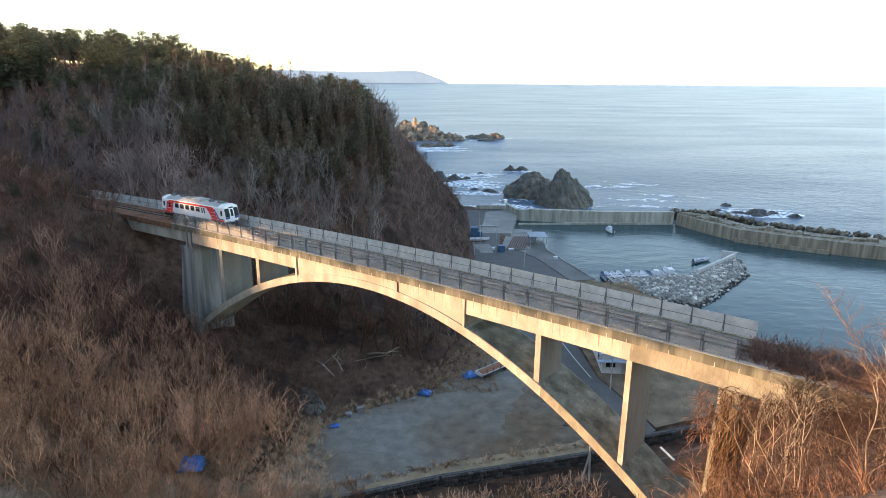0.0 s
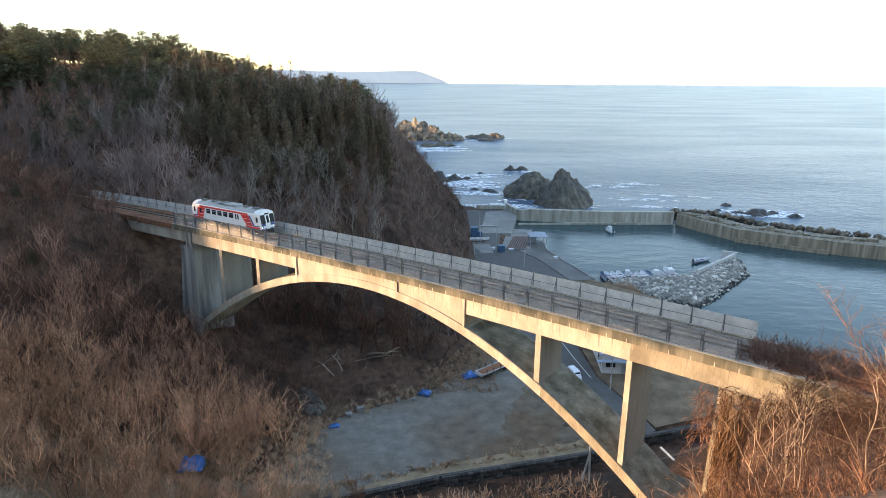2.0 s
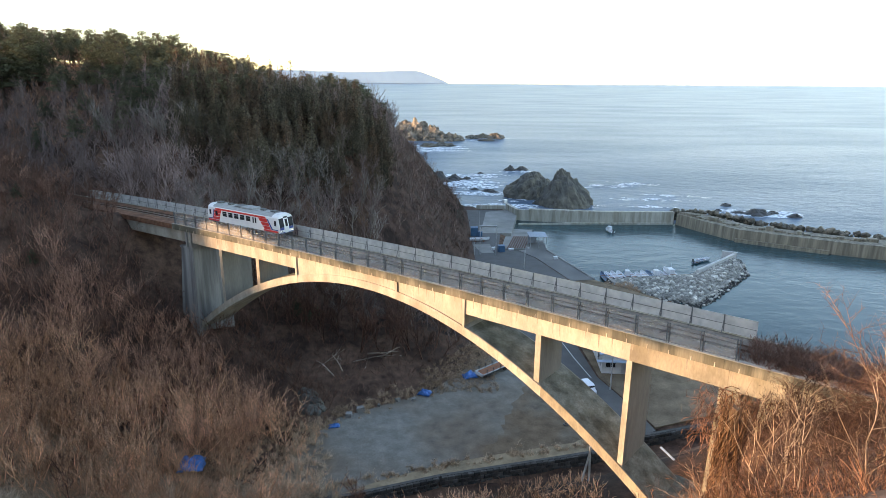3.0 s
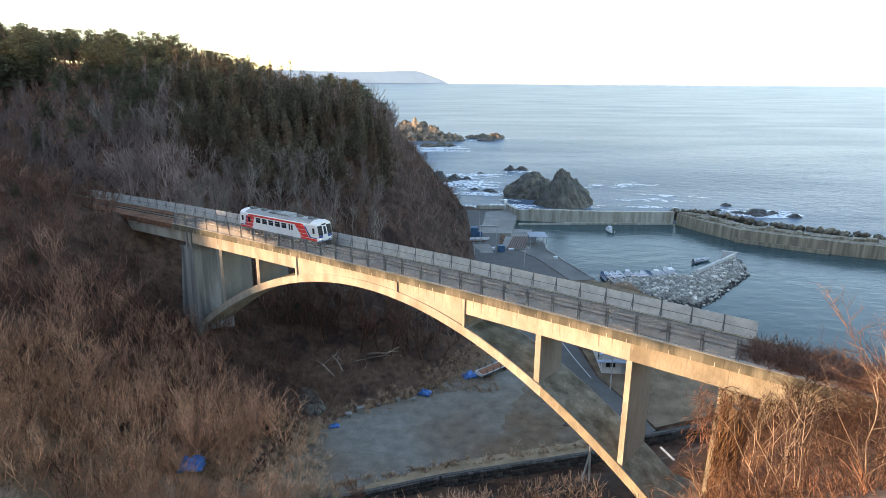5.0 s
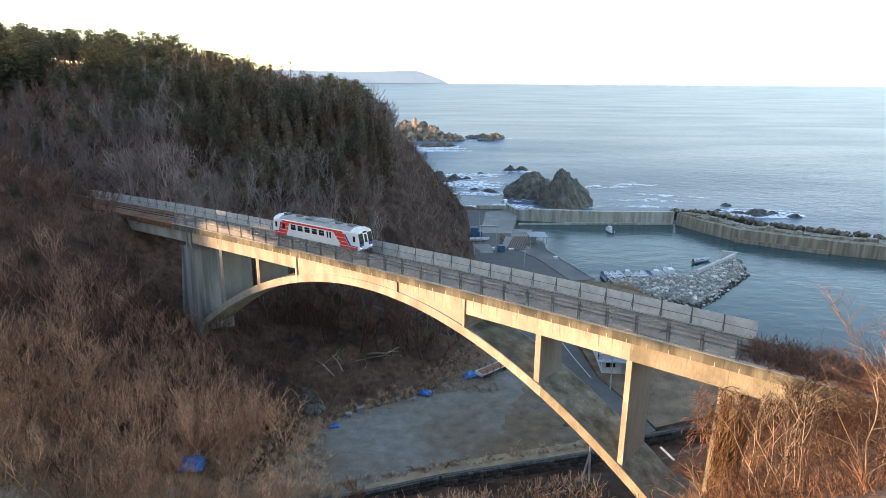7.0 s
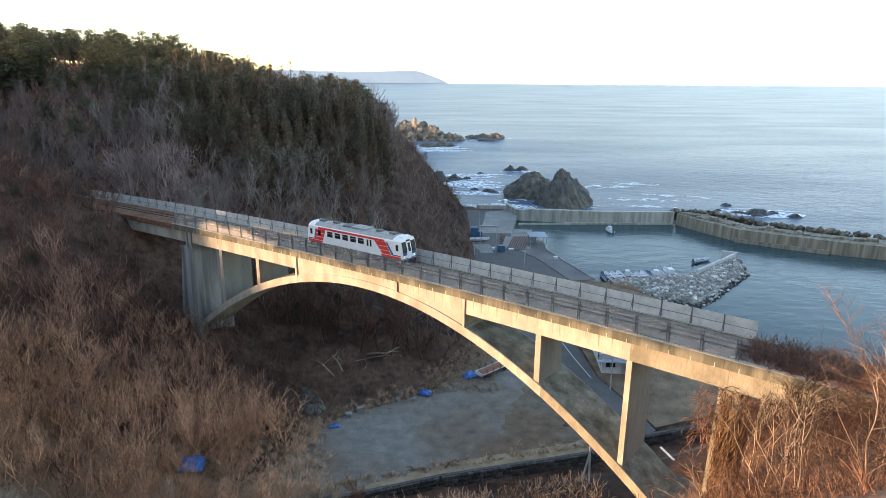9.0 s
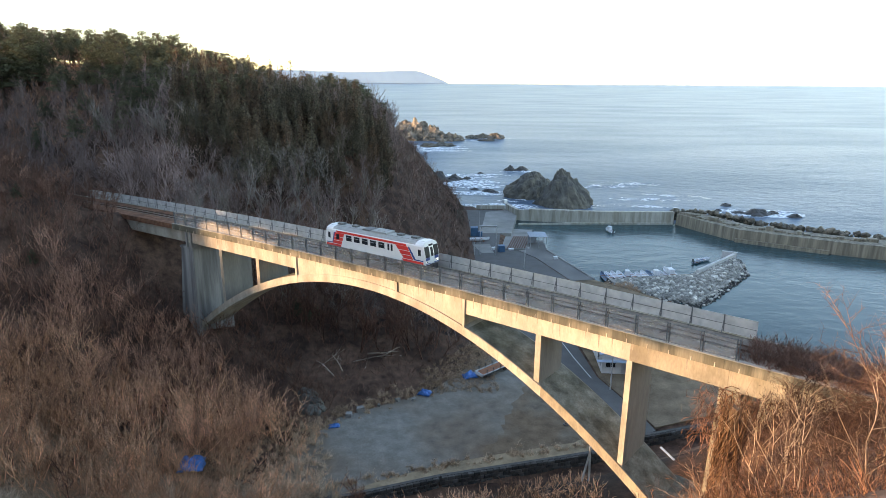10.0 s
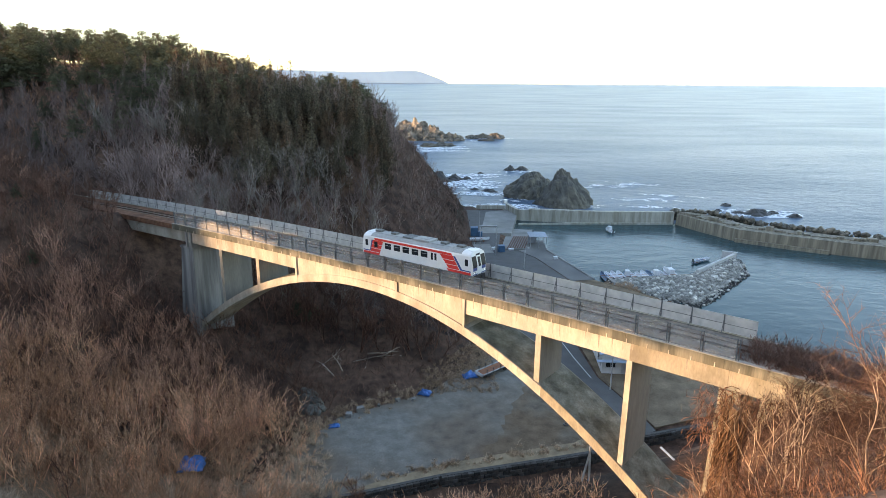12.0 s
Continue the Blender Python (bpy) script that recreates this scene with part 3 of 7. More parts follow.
for k in range(8):
    bm = bmesh.new()
    a, b = 20.9 + 0.78 * k, 25.2 + 0.78 * k
    z0, z1 = 1.97, 1.97 - 2.52 * 19.5 / 44
    loft(bm, [[Vector((x + dx, y, z + dz)) for dx, dz in ((0, 0.0), (0.34, 0.0), (0.34, 0.2), (0, 0.2))] for x, y, z in ((a, 192.7, z0), (b, 212, z1 + 0.05))])
    part("skid", bm, SKID, slip)

# stone retaining wall of the stream
STONE_DARK = material("dark_wall_stone", (0.085, 0.08, 0.072), 0.95, spread=0.35, scale=1.5, fine=7, bump=0.5, bump_scale=6, per_object=0.35)
WALL_LINE = [(-24, 67.2), (-12, 69.6), (0, 73.8), (22.4, 79.6), (31.7, 84.2), (44.7, 88.2), (58, 94)]
wall = thing("stream_wall", "dark mossy stone retaining wall along the stream", "wall")
WALL_STONES = []
for k in range(4):
    bm = bmesh.new()
    rng = random.Random(40 + k)
    box(bm, -0.44, 0.44, -0.25, 0.22, 0.02, 0.58, 0.05)
    for v in bm.verts:
        v.co += Vector((rng.uniform(-0.03, 0.03), rng.uniform(-0.05, 0.04), rng.uniform(-0.03, 0.03)))
    WALL_STONES.append(mesh_only("stone", bm, STONE_DARK))
rng = random.Random(5)
for (ax, ay), (bx, by) in zip(WALL_LINE, WALL_LINE[1:]):
    ln, ang = math.hypot(bx - ax, by - ay), math.atan2(by - ay, bx - ax)
    count = int(ln / 0.95)
    for row in range(4):
        for k in range(count):
            t = (k + (0.5 if row % 2 else 0.1)) * 0.95
            if ax + t / ln * (bx - ax) < -10 and row > 1:
                continue
            if row == 0 and k % 2:
                continue
            m = Matrix.Translation((ax + (bx - ax) * t / ln, ay + (by - ay) * t / ln + 0.05 * row, -0.45 + 0.6 * row)) @ Matrix.Rotation(ang + rng.uniform(-0.04, 0.04), 4, "Z")
            shared("stone", WALL_STONES[rng.randrange(4)], wall, m)
bm = bmesh.new()
for (ax, ay), (bx, by) in zip(WALL_LINE, WALL_LINE[1:]):
    d = Vector((bx - ax, by - ay)).normalized()
    nrm = Vector((-d.y, d.x))
    a, b = Vector((ax, ay)) + nrm * 0.25, Vector((bx, by)) + nrm * 0.25
    loft(bm, [[Vector((q.x, q.y, -0.6)), Vector((q.x + nrm.x * 0.5, q.y + nrm.y * 0.5, -0.6)), Vector((q.x + nrm.x * 0.5, q.y + nrm.y * 0.5, 2.0)), Vector((q.x, q.y, 2.0))] for q in (a, b)])
part("wall_core", bm, STONE_DARK, wall)

# ------------------------------------------------------------------ breakwater and mole


def wall_run(pts, width, z0, z1, side=1, top_in=0.0):
    """A long wall on a plan line; width goes to the left of the line's direction."""
    bm = bmesh.new()
    rings = []
    for k, (x, y) in enumerate(pts):
        a, b = pts[max(0, k - 1)], pts[min(len(pts) - 1, k + 1)]
        d = Vector((b[0] - a[0], b[1] - a[1])).normalized()
        nrm = Vector((-d.y, d.x)) * side
        rings.append([Vector((x, y, z0)), Vector((x + nrm.x * width, y + nrm.y * width, z0)), Vector((x + nrm.x * width, y + nrm.y * width, z1)), Vector((x + nrm.x * top_in, y + nrm.y * top_in, z1))])
    loft(bm, rings)
    bmesh.ops.recalc_face_normals(bm, faces=bm.faces)
    return bm


breakwater = thing("breakwater", "long stained concrete breakwater wall round the harbour", "breakwater")
inner = [(34.2, 240.0), (61.3, 236.2), (91.0, 236.0)]
outer = [(91.4, 235.6), (96.6, 223.2), (103.5, 210.6), (118.1, 200.6), (132.0, 192.2), (141.6, 188.0), (175, 172)]
part("wall_section", wall_run(inner, 2.2, -5, 4.9, 1, 0.25), SEAWALL_CONCRETE, breakwater, "pale concrete wall with vertical stains")
part("wall_section", wall_run(outer, 10.5, -5, 4.4, 1, 0.5), OUTER_CONCRETE, breakwater, "broad brown-stained concrete wall")
rng_crest = random.Random(19)
CREST_LINE = [(92.5, 240.0), (99, 227.5), (106.5, 215.2), (119.3, 206.0), (131.5, 198.8), (142.5, 194.5)]
for (ax, ay), (bx, by) in zip(CREST_LINE, CREST_LINE[1:]):
    ln, ang, t = math.hypot(bx - ax, by - ay), math.atan2(by - ay, bx - ax), 0.0
    while t < ln:
        w = rng_crest.uniform(1.6, 4.2)
        bm = bmesh.new()
        box(bm, 0, w - rng_crest.choice((0.05, 0.05, 0.5)), -rng_crest.uniform(0.8, 1.6), rng_crest.uniform(0.8, 1.8), -0.3, rng_crest.choice((0.2, 0.4, 0.6, 0.9, 1.3)) + rng_crest.uniform(-.1, .2), 0.08)
        bm.transform(Matrix.Translation((ax + (bx - ax) * t / ln, ay + (by - ay) * t / ln, 4.4)) @ Matrix.Rotation(ang + rng_crest.uniform(-.1, .1), 4, "Z") @ Matrix.Rotation(rng_crest.uniform(-.05, .05), 4, "X"))
        part("crest_block", bm, OUTER_CONCRETE, breakwater)
        t += w
part("wall_ledge", wall_run([(29.5, 233.0), (61, 235.2), (90.5, 235.2)], 0.9, -5, 0.7, 1), SEAWALL_CONCRETE, breakwater)
part("wall_ledge", wall_run([(102.9, 209.6), (118, 199.4), (127, 194.0)], 1.3, -5, 1.3, 1), OUTER_CONCRETE, breakwater, "low landing ledge")
part("wall_return", wall_run([(26.0, 253.5), (29.5, 241.5), (34.4, 240.2)], 1.6, -4, 4.4, 1, 0.2), SEAWALL_CONCRETE, breakwater)
part("wall_ramp", wall_run([(14, 254), (26, 254)], 1.5, 0, 3.4, 1, 0.2), SEAWALL_CONCRETE, breakwater)
for (ax, ay), (bx, by) in zip(inner, inner[1:]):
    ln = math.hypot(bx - ax, by - ay)
    t = 0.5
    while t < ln:
        bm = bmesh.new()
        x, y = ax + (bx - ax) * t / ln, ay + (by - ay) * t / ln
        box(bm, x - 0.12, x + 0.12, y - 0.10, y + 0.3, 0.5, 4.6)
        part("wall_rib", bm, SEAWALL_CONCRETE, breakwater)
        t += 2.5

ROCK = material("dark_shore_rock", (0.105, 0.10, 0.085), 0.9, spread=0.4, scale=0.35, fine=2.5, bump=0.9, bump_scale=1.2, second=(0.17, 0.145, 0.105), second_amount=0.7, second_scale=0.12)
ROCK_WARM = material("tan_shore_rock", (0.22, 0.175, 0.13), 0.9, spread=0.5, scale=0.35, fine=1.5, bump=1.0, bump_scale=0.8, second=(0.085, 0.072, 0.056), second_amount=0.9, second_scale=0.22)
ARMOUR = material("armour_stone", (0.38, 0.36, 0.31), 0.9, spread=0.4, scale=0.5, fine=3, bump=0.6, bump_scale=3, per_object=0.3, per_island=0.3)


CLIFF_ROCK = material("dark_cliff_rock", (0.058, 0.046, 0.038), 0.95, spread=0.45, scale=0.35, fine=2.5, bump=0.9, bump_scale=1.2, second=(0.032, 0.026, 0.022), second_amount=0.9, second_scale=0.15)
ROCK_WET = material("wet_black_rock", (0.045, 0.042, 0.037), 0.6, spread=0.35, scale=0.5, fine=2.5, bump=0.8, bump_scale=1.5)


def rock_mesh(name, rx, ry, rz, seed, mat, cuts=4, jag=0.33, lean=(0, 0), peak=1.0, pinch=0.62, blunt=0.0):
    """A jagged sea rock: a ball pulled about by layered noise, sharper toward its top."""
    bm = bmesh.new()
    bmesh.ops.create_icosphere(bm, subdivisions=cuts, radius=1.0)
    off = Vector((seed * 7.3, seed * 3.1, seed * 1.7))
    for v in bm.verts:
        p = v.co.copy()
        n = noise.fractal(p * 1.6 + off, 1.0, 2.1, 5)
        ridge = 1 - abs(noise.noise(p * 2.7 + off * 2)) * 2
        up = max(0.0, p.z)
        calm = 1 - blunt * up * up
        k = 1 + (jag * n + jag * 0.45 * ridge) * calm + 0.07 * noise.noise(p * 9 + off) + 0.10 * abs(noise.noise(Vector((p.x * 6, p.y * 6, p.z * 2.5)) + off))
        taper = 1 - pinch * up ** peak
        v.co = Vector((p.x * k * rx * taper + lean[0] * up, p.y * k * ry * taper + lean[1] * up, p.z * k * rz))
    return mesh_only(name, bm, mat)


def sea_rock(x, y, rx, ry, rz, seed, mat, label, cuts=4, sink=0.12, **kw):
    ob = new("sea_rock", rock_mesh("sea_rock", rx, ry, rz, seed, mat, cuts, **kw))
    ob.location = (x, y, -rz * sink)
    return tagged(ob, label, "rock", "rocks off the harbour")


sea_rock(56.0, 273, 10.9, 9.0, 15.6, 3, ROCK, "tall pointed dark sea rock with mossy top", 5, sink=0.0, lean=(-3.2, 0), peak=1.3, jag=0.24, pinch=0.64, blunt=0.85)
sea_rock(41.4, 293, 10.2, 8.0, 11.6, 9, ROCK, "broad rounded dark sea rock", 5, sink=0.0, lean=(1.5, 0), peak=2.4, jag=0.26, pinch=0.4, blunt=0.5)
sea_rock(45.0, 274, 4.0, 3, 4.0, 12, ROCK, "low dark rock at the foot of a sea stack")
for x, y, rx, rz, sd in ((41, 378, 4.2, 3.4, 21), (48.5, 379, 4.6, 3.2, 22), (-3, 336, 8, 6.0, 23), (6, 341, 6, 3.6, 24), (13, 343, 3, 2, 25), (16, 310, 2.5, 1.2, 26), (22.5, 306, 4.5, 1.7, 27),
                         (25, 303, 3, 1.2, 28), (22, 365, 2.2, 1, 29), (127, 258, 3, 1.3, 30), (134, 256, 6.5, 3.0, 31), (141, 257, 3, 1.6, 32), (128.5, 274, 3, 1.5, 33), (147, 251, 3.5, 1.6, 34), (120, 262, 2, 1, 35)):
    sea_rock(x, y, rx * 0.9, rx * 0.7, rz * 0.85, sd, ROCK_WET, "low dark wave-washed rock", 3, sink=0.1)
for x, y, rx, ry, rz, sd in ((-26, 565, 13, 10, 15.5, 41), (-14, 560, 12, 9, 10.5, 42), (-2, 556, 11, 8, 6.5, 43), (9, 556, 8, 6, 5, 44), (-35, 572, 14, 10, 14, 45), (26, 578, 5, 4, 3, 46), (36, 580, 7, 4, 3.4, 47), (49, 577, 7, 5, 4.4, 48),
                            (-12, 505, 7, 3, 2.6, 49), (0, 510, 8, 3, 3.0, 50), (38, 555, 6, 2, 1.6, 51)):
    sea_rock(x, y, rx, ry, rz, sd, ROCK_WARM if sd < 46 or sd == 48 else ROCK, "tan craggy point of shore rock" if rz > 4 else "low dark wave-washed rock", 5, sink=0.05, peak=1.8, jag=0.52, pinch=0.5)

# rubble mole, each stone its own piece
MOLE = [(47, 158.5), (55, 150), (64.5, 144.5), (72, 151), (77, 157), (90, 171), (95, 187), (91, 189.5), (80, 179.5), (72.5, 171), (58, 168.5), (46, 166)]
mole = thing("rubble_mole", "pale grey rubble stone mole in the harbour", "mole")
bm = bmesh.new()
prism(bm, [(48, 159), (56, 152), (65, 147), (75, 157.5), (88, 172), (93, 187), (91, 188.5), (80, 178.5), (72.5, 170), (58, 167.5), (47, 165.5)], -4, 0.95)
bmesh.ops.recalc_face_normals(bm, faces=bm.faces)
part("core", bm, material("pale_mole_gravel", (0.27, 0.255, 0.22), 0.92, spread=0.4, scale=0.8, fine=4, bump=0.6, bump_scale=3, second=(0.17, 0.145, 0.10), second_scale=0.15), mole)
STONES = []
for k in range(6):
    bm = bmesh.new()
    r = random.Random(60 + k)
    bmesh.ops.create_icosphere(bm, subdivisions=1, radius=1.0)
    for v in bm.verts:
        v.co = Vector((v.co.x * 0.85, v.co.y * 0.65, v.co.z * 0.5)) * r.uniform(0.75, 1.2)
    STONES.append(mesh_only("stone", bm, ARMOUR))
rngm = np.random.RandomState(8)
made = 0
while made < 300:
    q = rngm.uniform((46, 144), (96, 190))
    d, ins = edge_distance(np.array([q[0]]), np.array([q[1]]), MOLE)
    if not ins[0]:
        continue
    if d[0] > 9 and rngm.rand() < 0.4:
        continue
    size = rngm.uniform(0.5, 1.0)
    z = 0.1 + min(d[0], 3.5) * 0.35
    shared("stone", STONES[made % 6], mole, Matrix.LocRotScale((q[0], q[1], z), Euler(rngm.uniform(-0.6, 0.6, 3).tolist()[:2] + [rngm.uniform(0, 6.3)]), (size,) * 3))
    made += 1


def scatter_mesh(name, bases, picks, mats, material_):
    """Join many copies of base shapes (verts, tris), each under its own 4 x 4, into one mesh."""
    vs, fs, off = [], [], 0
    for i, m in zip(picks, mats):
        v, f = bases[i]
        vs.append(v @ m[:3, :3].T + m[:3, 3])
        fs.append(f + off)
        off += len(v)
    vs, fs = np.concatenate(vs).astype(np.float32), np.concatenate(fs).astype(np.int32)
    me = bpy.data.meshes.new(name)
    me.vertices.add(len(vs))
    me.vertices.foreach_set("co", vs.ravel())
    me.loops.add(fs.size)
    me.loops.foreach_set("vertex_index", fs.ravel())
    me.polygons.add(len(fs))
    me.polygons.foreach_set("loop_start", np.arange(0, fs.size, 3, dtype=np.int32))
    me.update()
    me.materials.append(material_)
    return new(name, me)


def arrays(me):
    me.calc_loop_triangles()
    return (np.array([v.co for v in me.vertices]), np.array([t.vertices for t in me.loop_triangles]))


STONE_ARRAYS = [arrays(m) for m in STONES]


def mat4(x, y, z, sx, sy, sz, rz, rx=0.0, ry=0.0):
    return np.array(Matrix.LocRotScale((x, y, z), Euler((rx, ry, rz)), (sx, sy, sz)))


more, wet = [], []
while len(more) < 3000:
    q = rngm.uniform((44, 143), (97, 191))
    d, ins = edge_distance(np.array([q[0]]), np.array([q[1]]), MOLE)
    if ins[0]:
        k = rngm.uniform(0.25, 0.65)
        (more if d[0] > 1.5 or rngm.rand() < 0.2 else wet).append(mat4(q[0], q[1], 0.05 + min(d[0], 3.5) * 0.33, k, k, k, rngm.uniform(0, 6.3), rngm.uniform(-.6, .6), rngm.uniform(-.6, .6)))
ob = scatter_mesh("wet_rubble", STONE_ARRAYS, rngm.randint(0, 6, len(wet)), wet, ROCK_WET)
ob.parent = mole
tagged(ob, "black wet stones at the waterline", kind="stuff")
ob = scatter_mesh("rubble", STONE_ARRAYS, rngm.randint(0, 6, len(more)), more, ARMOUR)
ob.parent = mole
tagged(ob, kind="stuff")
# armour blocks on the seaward side of the breakwater
blocks = []
while len(blocks) < 420:
    t = rngm.rand()
    pts = [(91, 240), (106, 236), (115, 221), (127, 211), (140, 203), (170, 190)]
    k = min(int(t * 5), 4)
    f = t * 5 - k
    x, y = pts[k][0] * (1 - f) + pts[k + 1][0] * f, pts[k][1] * (1 - f) + pts[k + 1][1] * f
    u = rngm.uniform(-1, 5.0)
    sc = rngm.uniform(0.6, 1.5)
    blocks.append(mat4(x + u * 0.6, y + u, 4.9 - max(0, u) * 0.9 + rngm.uniform(-0.4, 0.5), sc, sc, sc, rngm.uniform(0, 6.3), rngm.uniform(-.7, .7), rngm.uniform(-.7, .7)))
ARMOUR_DARK = material("weathered_armour_block", (0.15, 0.13, 0.098), 0.92, spread=0.4, scale=0.5, fine=3, bump=0.6, bump_scale=3, per_island=0.45)
BLOCK_ARRAYS = []
for k in range(5):
    bm = bmesh.new()
    box(bm, -0.8, 0.8, -0.6, 0.6, -0.5, 0.5, 0.12)
    r = random.Random(90 + k)
    for v in bm.verts:
        v.co += Vector((r.uniform(-1, 1), r.uniform(-1, 1), r.uniform(-1, 1))) * 0.13
    BLOCK_ARRAYS.append(arrays(mesh_only("armour_block", bm, ARMOUR_DARK)))
tagged(scatter_mesh("armour_blocks", BLOCK_ARRAYS, rngm.randint(0, 5, len(blocks)), blocks, ARMOUR_DARK), "heap of concrete armour blocks outside the breakwater", "rubble", kind="stuff")

mole_wall = thing("mole_wall", "white L-shaped concrete parapet on the mole", "wall")
WALL_WHITE = material("pale_new_concrete", (0.47, 0.46, 0.43), 0.85, spread=0.12, scale=0.8)
part("wall_section", wall_run([(74.6, 170.2), (83, 177.8), (93.6, 187.8)], 0.9, 0.2, 2.1, 1), WALL_WHITE, mole_wall)
part("wall_section", wall_run([(93.7, 187.6), (89.6, 189.6)], 0.9, 0.2, 2.4, -1), WALL_WHITE, mole_wall)

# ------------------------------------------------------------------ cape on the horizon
# distance haze is put into the cape's pale blue base colour
CAPE = material("haze_tinted_cape", (0.23, 0.34, 0.46), 1.0, spread=0.03, scale=0.004, fine=0.02, bump=0)
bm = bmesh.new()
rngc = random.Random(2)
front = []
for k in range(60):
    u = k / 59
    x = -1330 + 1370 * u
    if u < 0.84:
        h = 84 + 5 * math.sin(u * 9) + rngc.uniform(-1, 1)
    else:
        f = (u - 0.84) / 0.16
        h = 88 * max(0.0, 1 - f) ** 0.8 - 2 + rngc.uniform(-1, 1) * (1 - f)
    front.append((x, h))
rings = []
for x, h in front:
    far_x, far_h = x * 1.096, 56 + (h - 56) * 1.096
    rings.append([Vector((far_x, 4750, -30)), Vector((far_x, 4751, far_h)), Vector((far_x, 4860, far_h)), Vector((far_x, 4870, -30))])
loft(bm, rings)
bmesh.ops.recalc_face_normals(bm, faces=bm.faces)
tagged(part("backdrop_cape", bm, CAPE), "flat-topped cape on the horizon, coloured pale for haze", kind="structure")

# ------------------------------------------------------------------ harbour things
HULL_WHITE = material("boat_hull_paint", (0.68, 0.70, 0.71), 0.4, spread=0.1, scale=2, second=(0.45, 0.46, 0.44), second_scale=1.0)
HULL_BLUE = material("blue_boat_paint", (0.10, 0.17, 0.24), 0.45, spread=0.12)
TARP_BLUE = material("blue_tarpaulin", (0.020, 0.150, 0.42), 0.5, spread=0.2, scale=1.5, bump=0.6, bump_scale=3)
TIMBER = material("rusty_brown_boards", (0.30, 0.12, 0.062), 0.9, spread=0.3, scale=1.5, fine=6, per_object=0.2)
PLASTER = material("white_wall_render", (0.66, 0.66, 0.63), 0.85, spread=0.07, scale=0.4, fine=4, second=(0.5, 0.5, 0.47), second_scale=0.3, streak=0.3)
ROOF_BLUE = material("pale_blue_roof_sheet", (0.36, 0.46, 0.56), 0.5, spread=0.1, scale=0.5)
POLE = material("concrete_pole", (0.42, 0.41, 0.39), 0.85, spread=0.12)
NET = material("pale_net_cloth", (0.30, 0.34, 0.38), 0.8, spread=0.15, scale=1.0)


def boat(x, y, z, turn, length, hull, label, cabin=False, group="small boats"):
    """A fishing skiff: flared hull with raised bow, hollow inside, thwarts, engine."""
    t = thing("boat", label, "boat", group, pose(x, y, z, 0, 0, turn))
    bm = bmesh.new()
    rings = []
    for u, w, zk, zt in ((-0.5, 0.15, 0.02, 0.62), (-0.35, 0.155, -0.02, 0.62), (0.0, 0.16, -0.03, 0.66), (0.25, 0.13, 0.02, 0.76), (0.42, 0.06, 0.12, 0.92), (0.5, 0.008, 0.35, 1.0)):
        X, w, hh = u * length, w * length, length / 6.0
        rings.append([Vector((X, -w, zt * hh)), Vector((X, -w * 0.8, zk * hh + 0.15)), Vector((X, 0, zk * hh)), Vector((X, w * 0.8, zk * hh + 0.15)), Vector((X, w, zt * hh)),
                      Vector((X, w * 0.86, zt * hh - 0.02)), Vector((X, w * 0.7, zk * hh + 0.28)), Vector((X, -w * 0.7, zk * hh + 0.28)), Vector((X, -w * 0.86, zt * hh - 0.02))])
    loft(bm, rings)
    bmesh.ops.recalc_face_normals(bm, faces=bm.faces)
    part("hull", bm, hull, t)
    for u in (-0.2, 0.12):
        bm = bmesh.new()
        box(bm, u * length - 0.14, u * length + 0.14, -0.13 * length, 0.13 * length, 0.4 * length / 6, 0.46 * length / 6)
        part("thwart", bm, TIMBER, t)
    bm = bmesh.new()
    box(bm, -0.56 * length, -0.49 * length, -0.18, 0.18, 0.1, 0.62, 0.03)
    box(bm, -0.60 * length, -0.50 * length, -0.22, 0.22, 0.62, 1.15, 0.07)
    part("outboard_engine", bm, STEEL_DARK, t)
    if cabin:
        bm = bmesh.new()
        box(bm, -0.18 * length, 0.1 * length, -0.1 * length, 0.1 * length, 0.5, 2.1, 0.08)
        c = part("cabin", bm, HULL_WHITE, t)
        bm = bmesh.new()
        box(bm, 0.1 * length - 0.02, 0.1 * length + 0.02, -0.08 * length, 0.08 * length, 1.35, 1.85)
        part("cabin_window", bm, WINDOW_DARK, c)
        bm = bmesh.new()
        tube(bm, (-0.05 * length, 0, 2.1), (-0.05 * length, 0, 3.6), 0.05)
        part("mast", bm, STEEL_GALV, t)
    return t


WINDOW_DARK = material("dark_glass", (0.015, 0.018, 0.02), 0.1, spread=0.1, bump=0.0)
rngh = random.Random(77)
boat(62.5, 224, 0.0, 100, 6.2, HULL_WHITE, "white fishing skiff with cabin moored in the harbour", True)
boat(82.0, 186.0, 0.0, 20, 6.5, HULL_WHITE, "white skiff moored beside the mole")
boat(80.2, 184.2, 0.0, 35, 5.0, HULL_BLUE, "blue skiff moored beside the mole")
boat(66.6, 171.5, 0.1, 95, 8.5, HULL_WHITE, "larger white fishing boat with cabin and mast", True)
for k in range(11):
    boat(46.5 + 1.75 * k + rngh.uniform(-.2, .2), 168.6 + 0.18 * k + rngh.uniform(-.4, .4), 0.05, 96 + rngh.uniform(-9, 9), rngh.uniform(5.4, 6.8), HULL_WHITE if k % 4 else HULL_BLUE,
         "small white skiff in a row along the mole" if k % 4 else "small blue skiff in a row along the mole", cabin=k in (4, 9), group="skiffs along the mole")
boat(12.4, 201.5, 2.25, 5, 6.8, HULL_WHITE, "white and blue skiff on blocks on the quay")
for x in (10.9, 13.8):
    bm = bmesh.new()
    box(bm, x - 0.2, x + 0.2, 200.7, 202.3, 1.945, 2.32, 0.03)
    tagged(part("keel_block", bm, TIMBER), "brown timber keel block under the skiff", "block", "keel blocks")


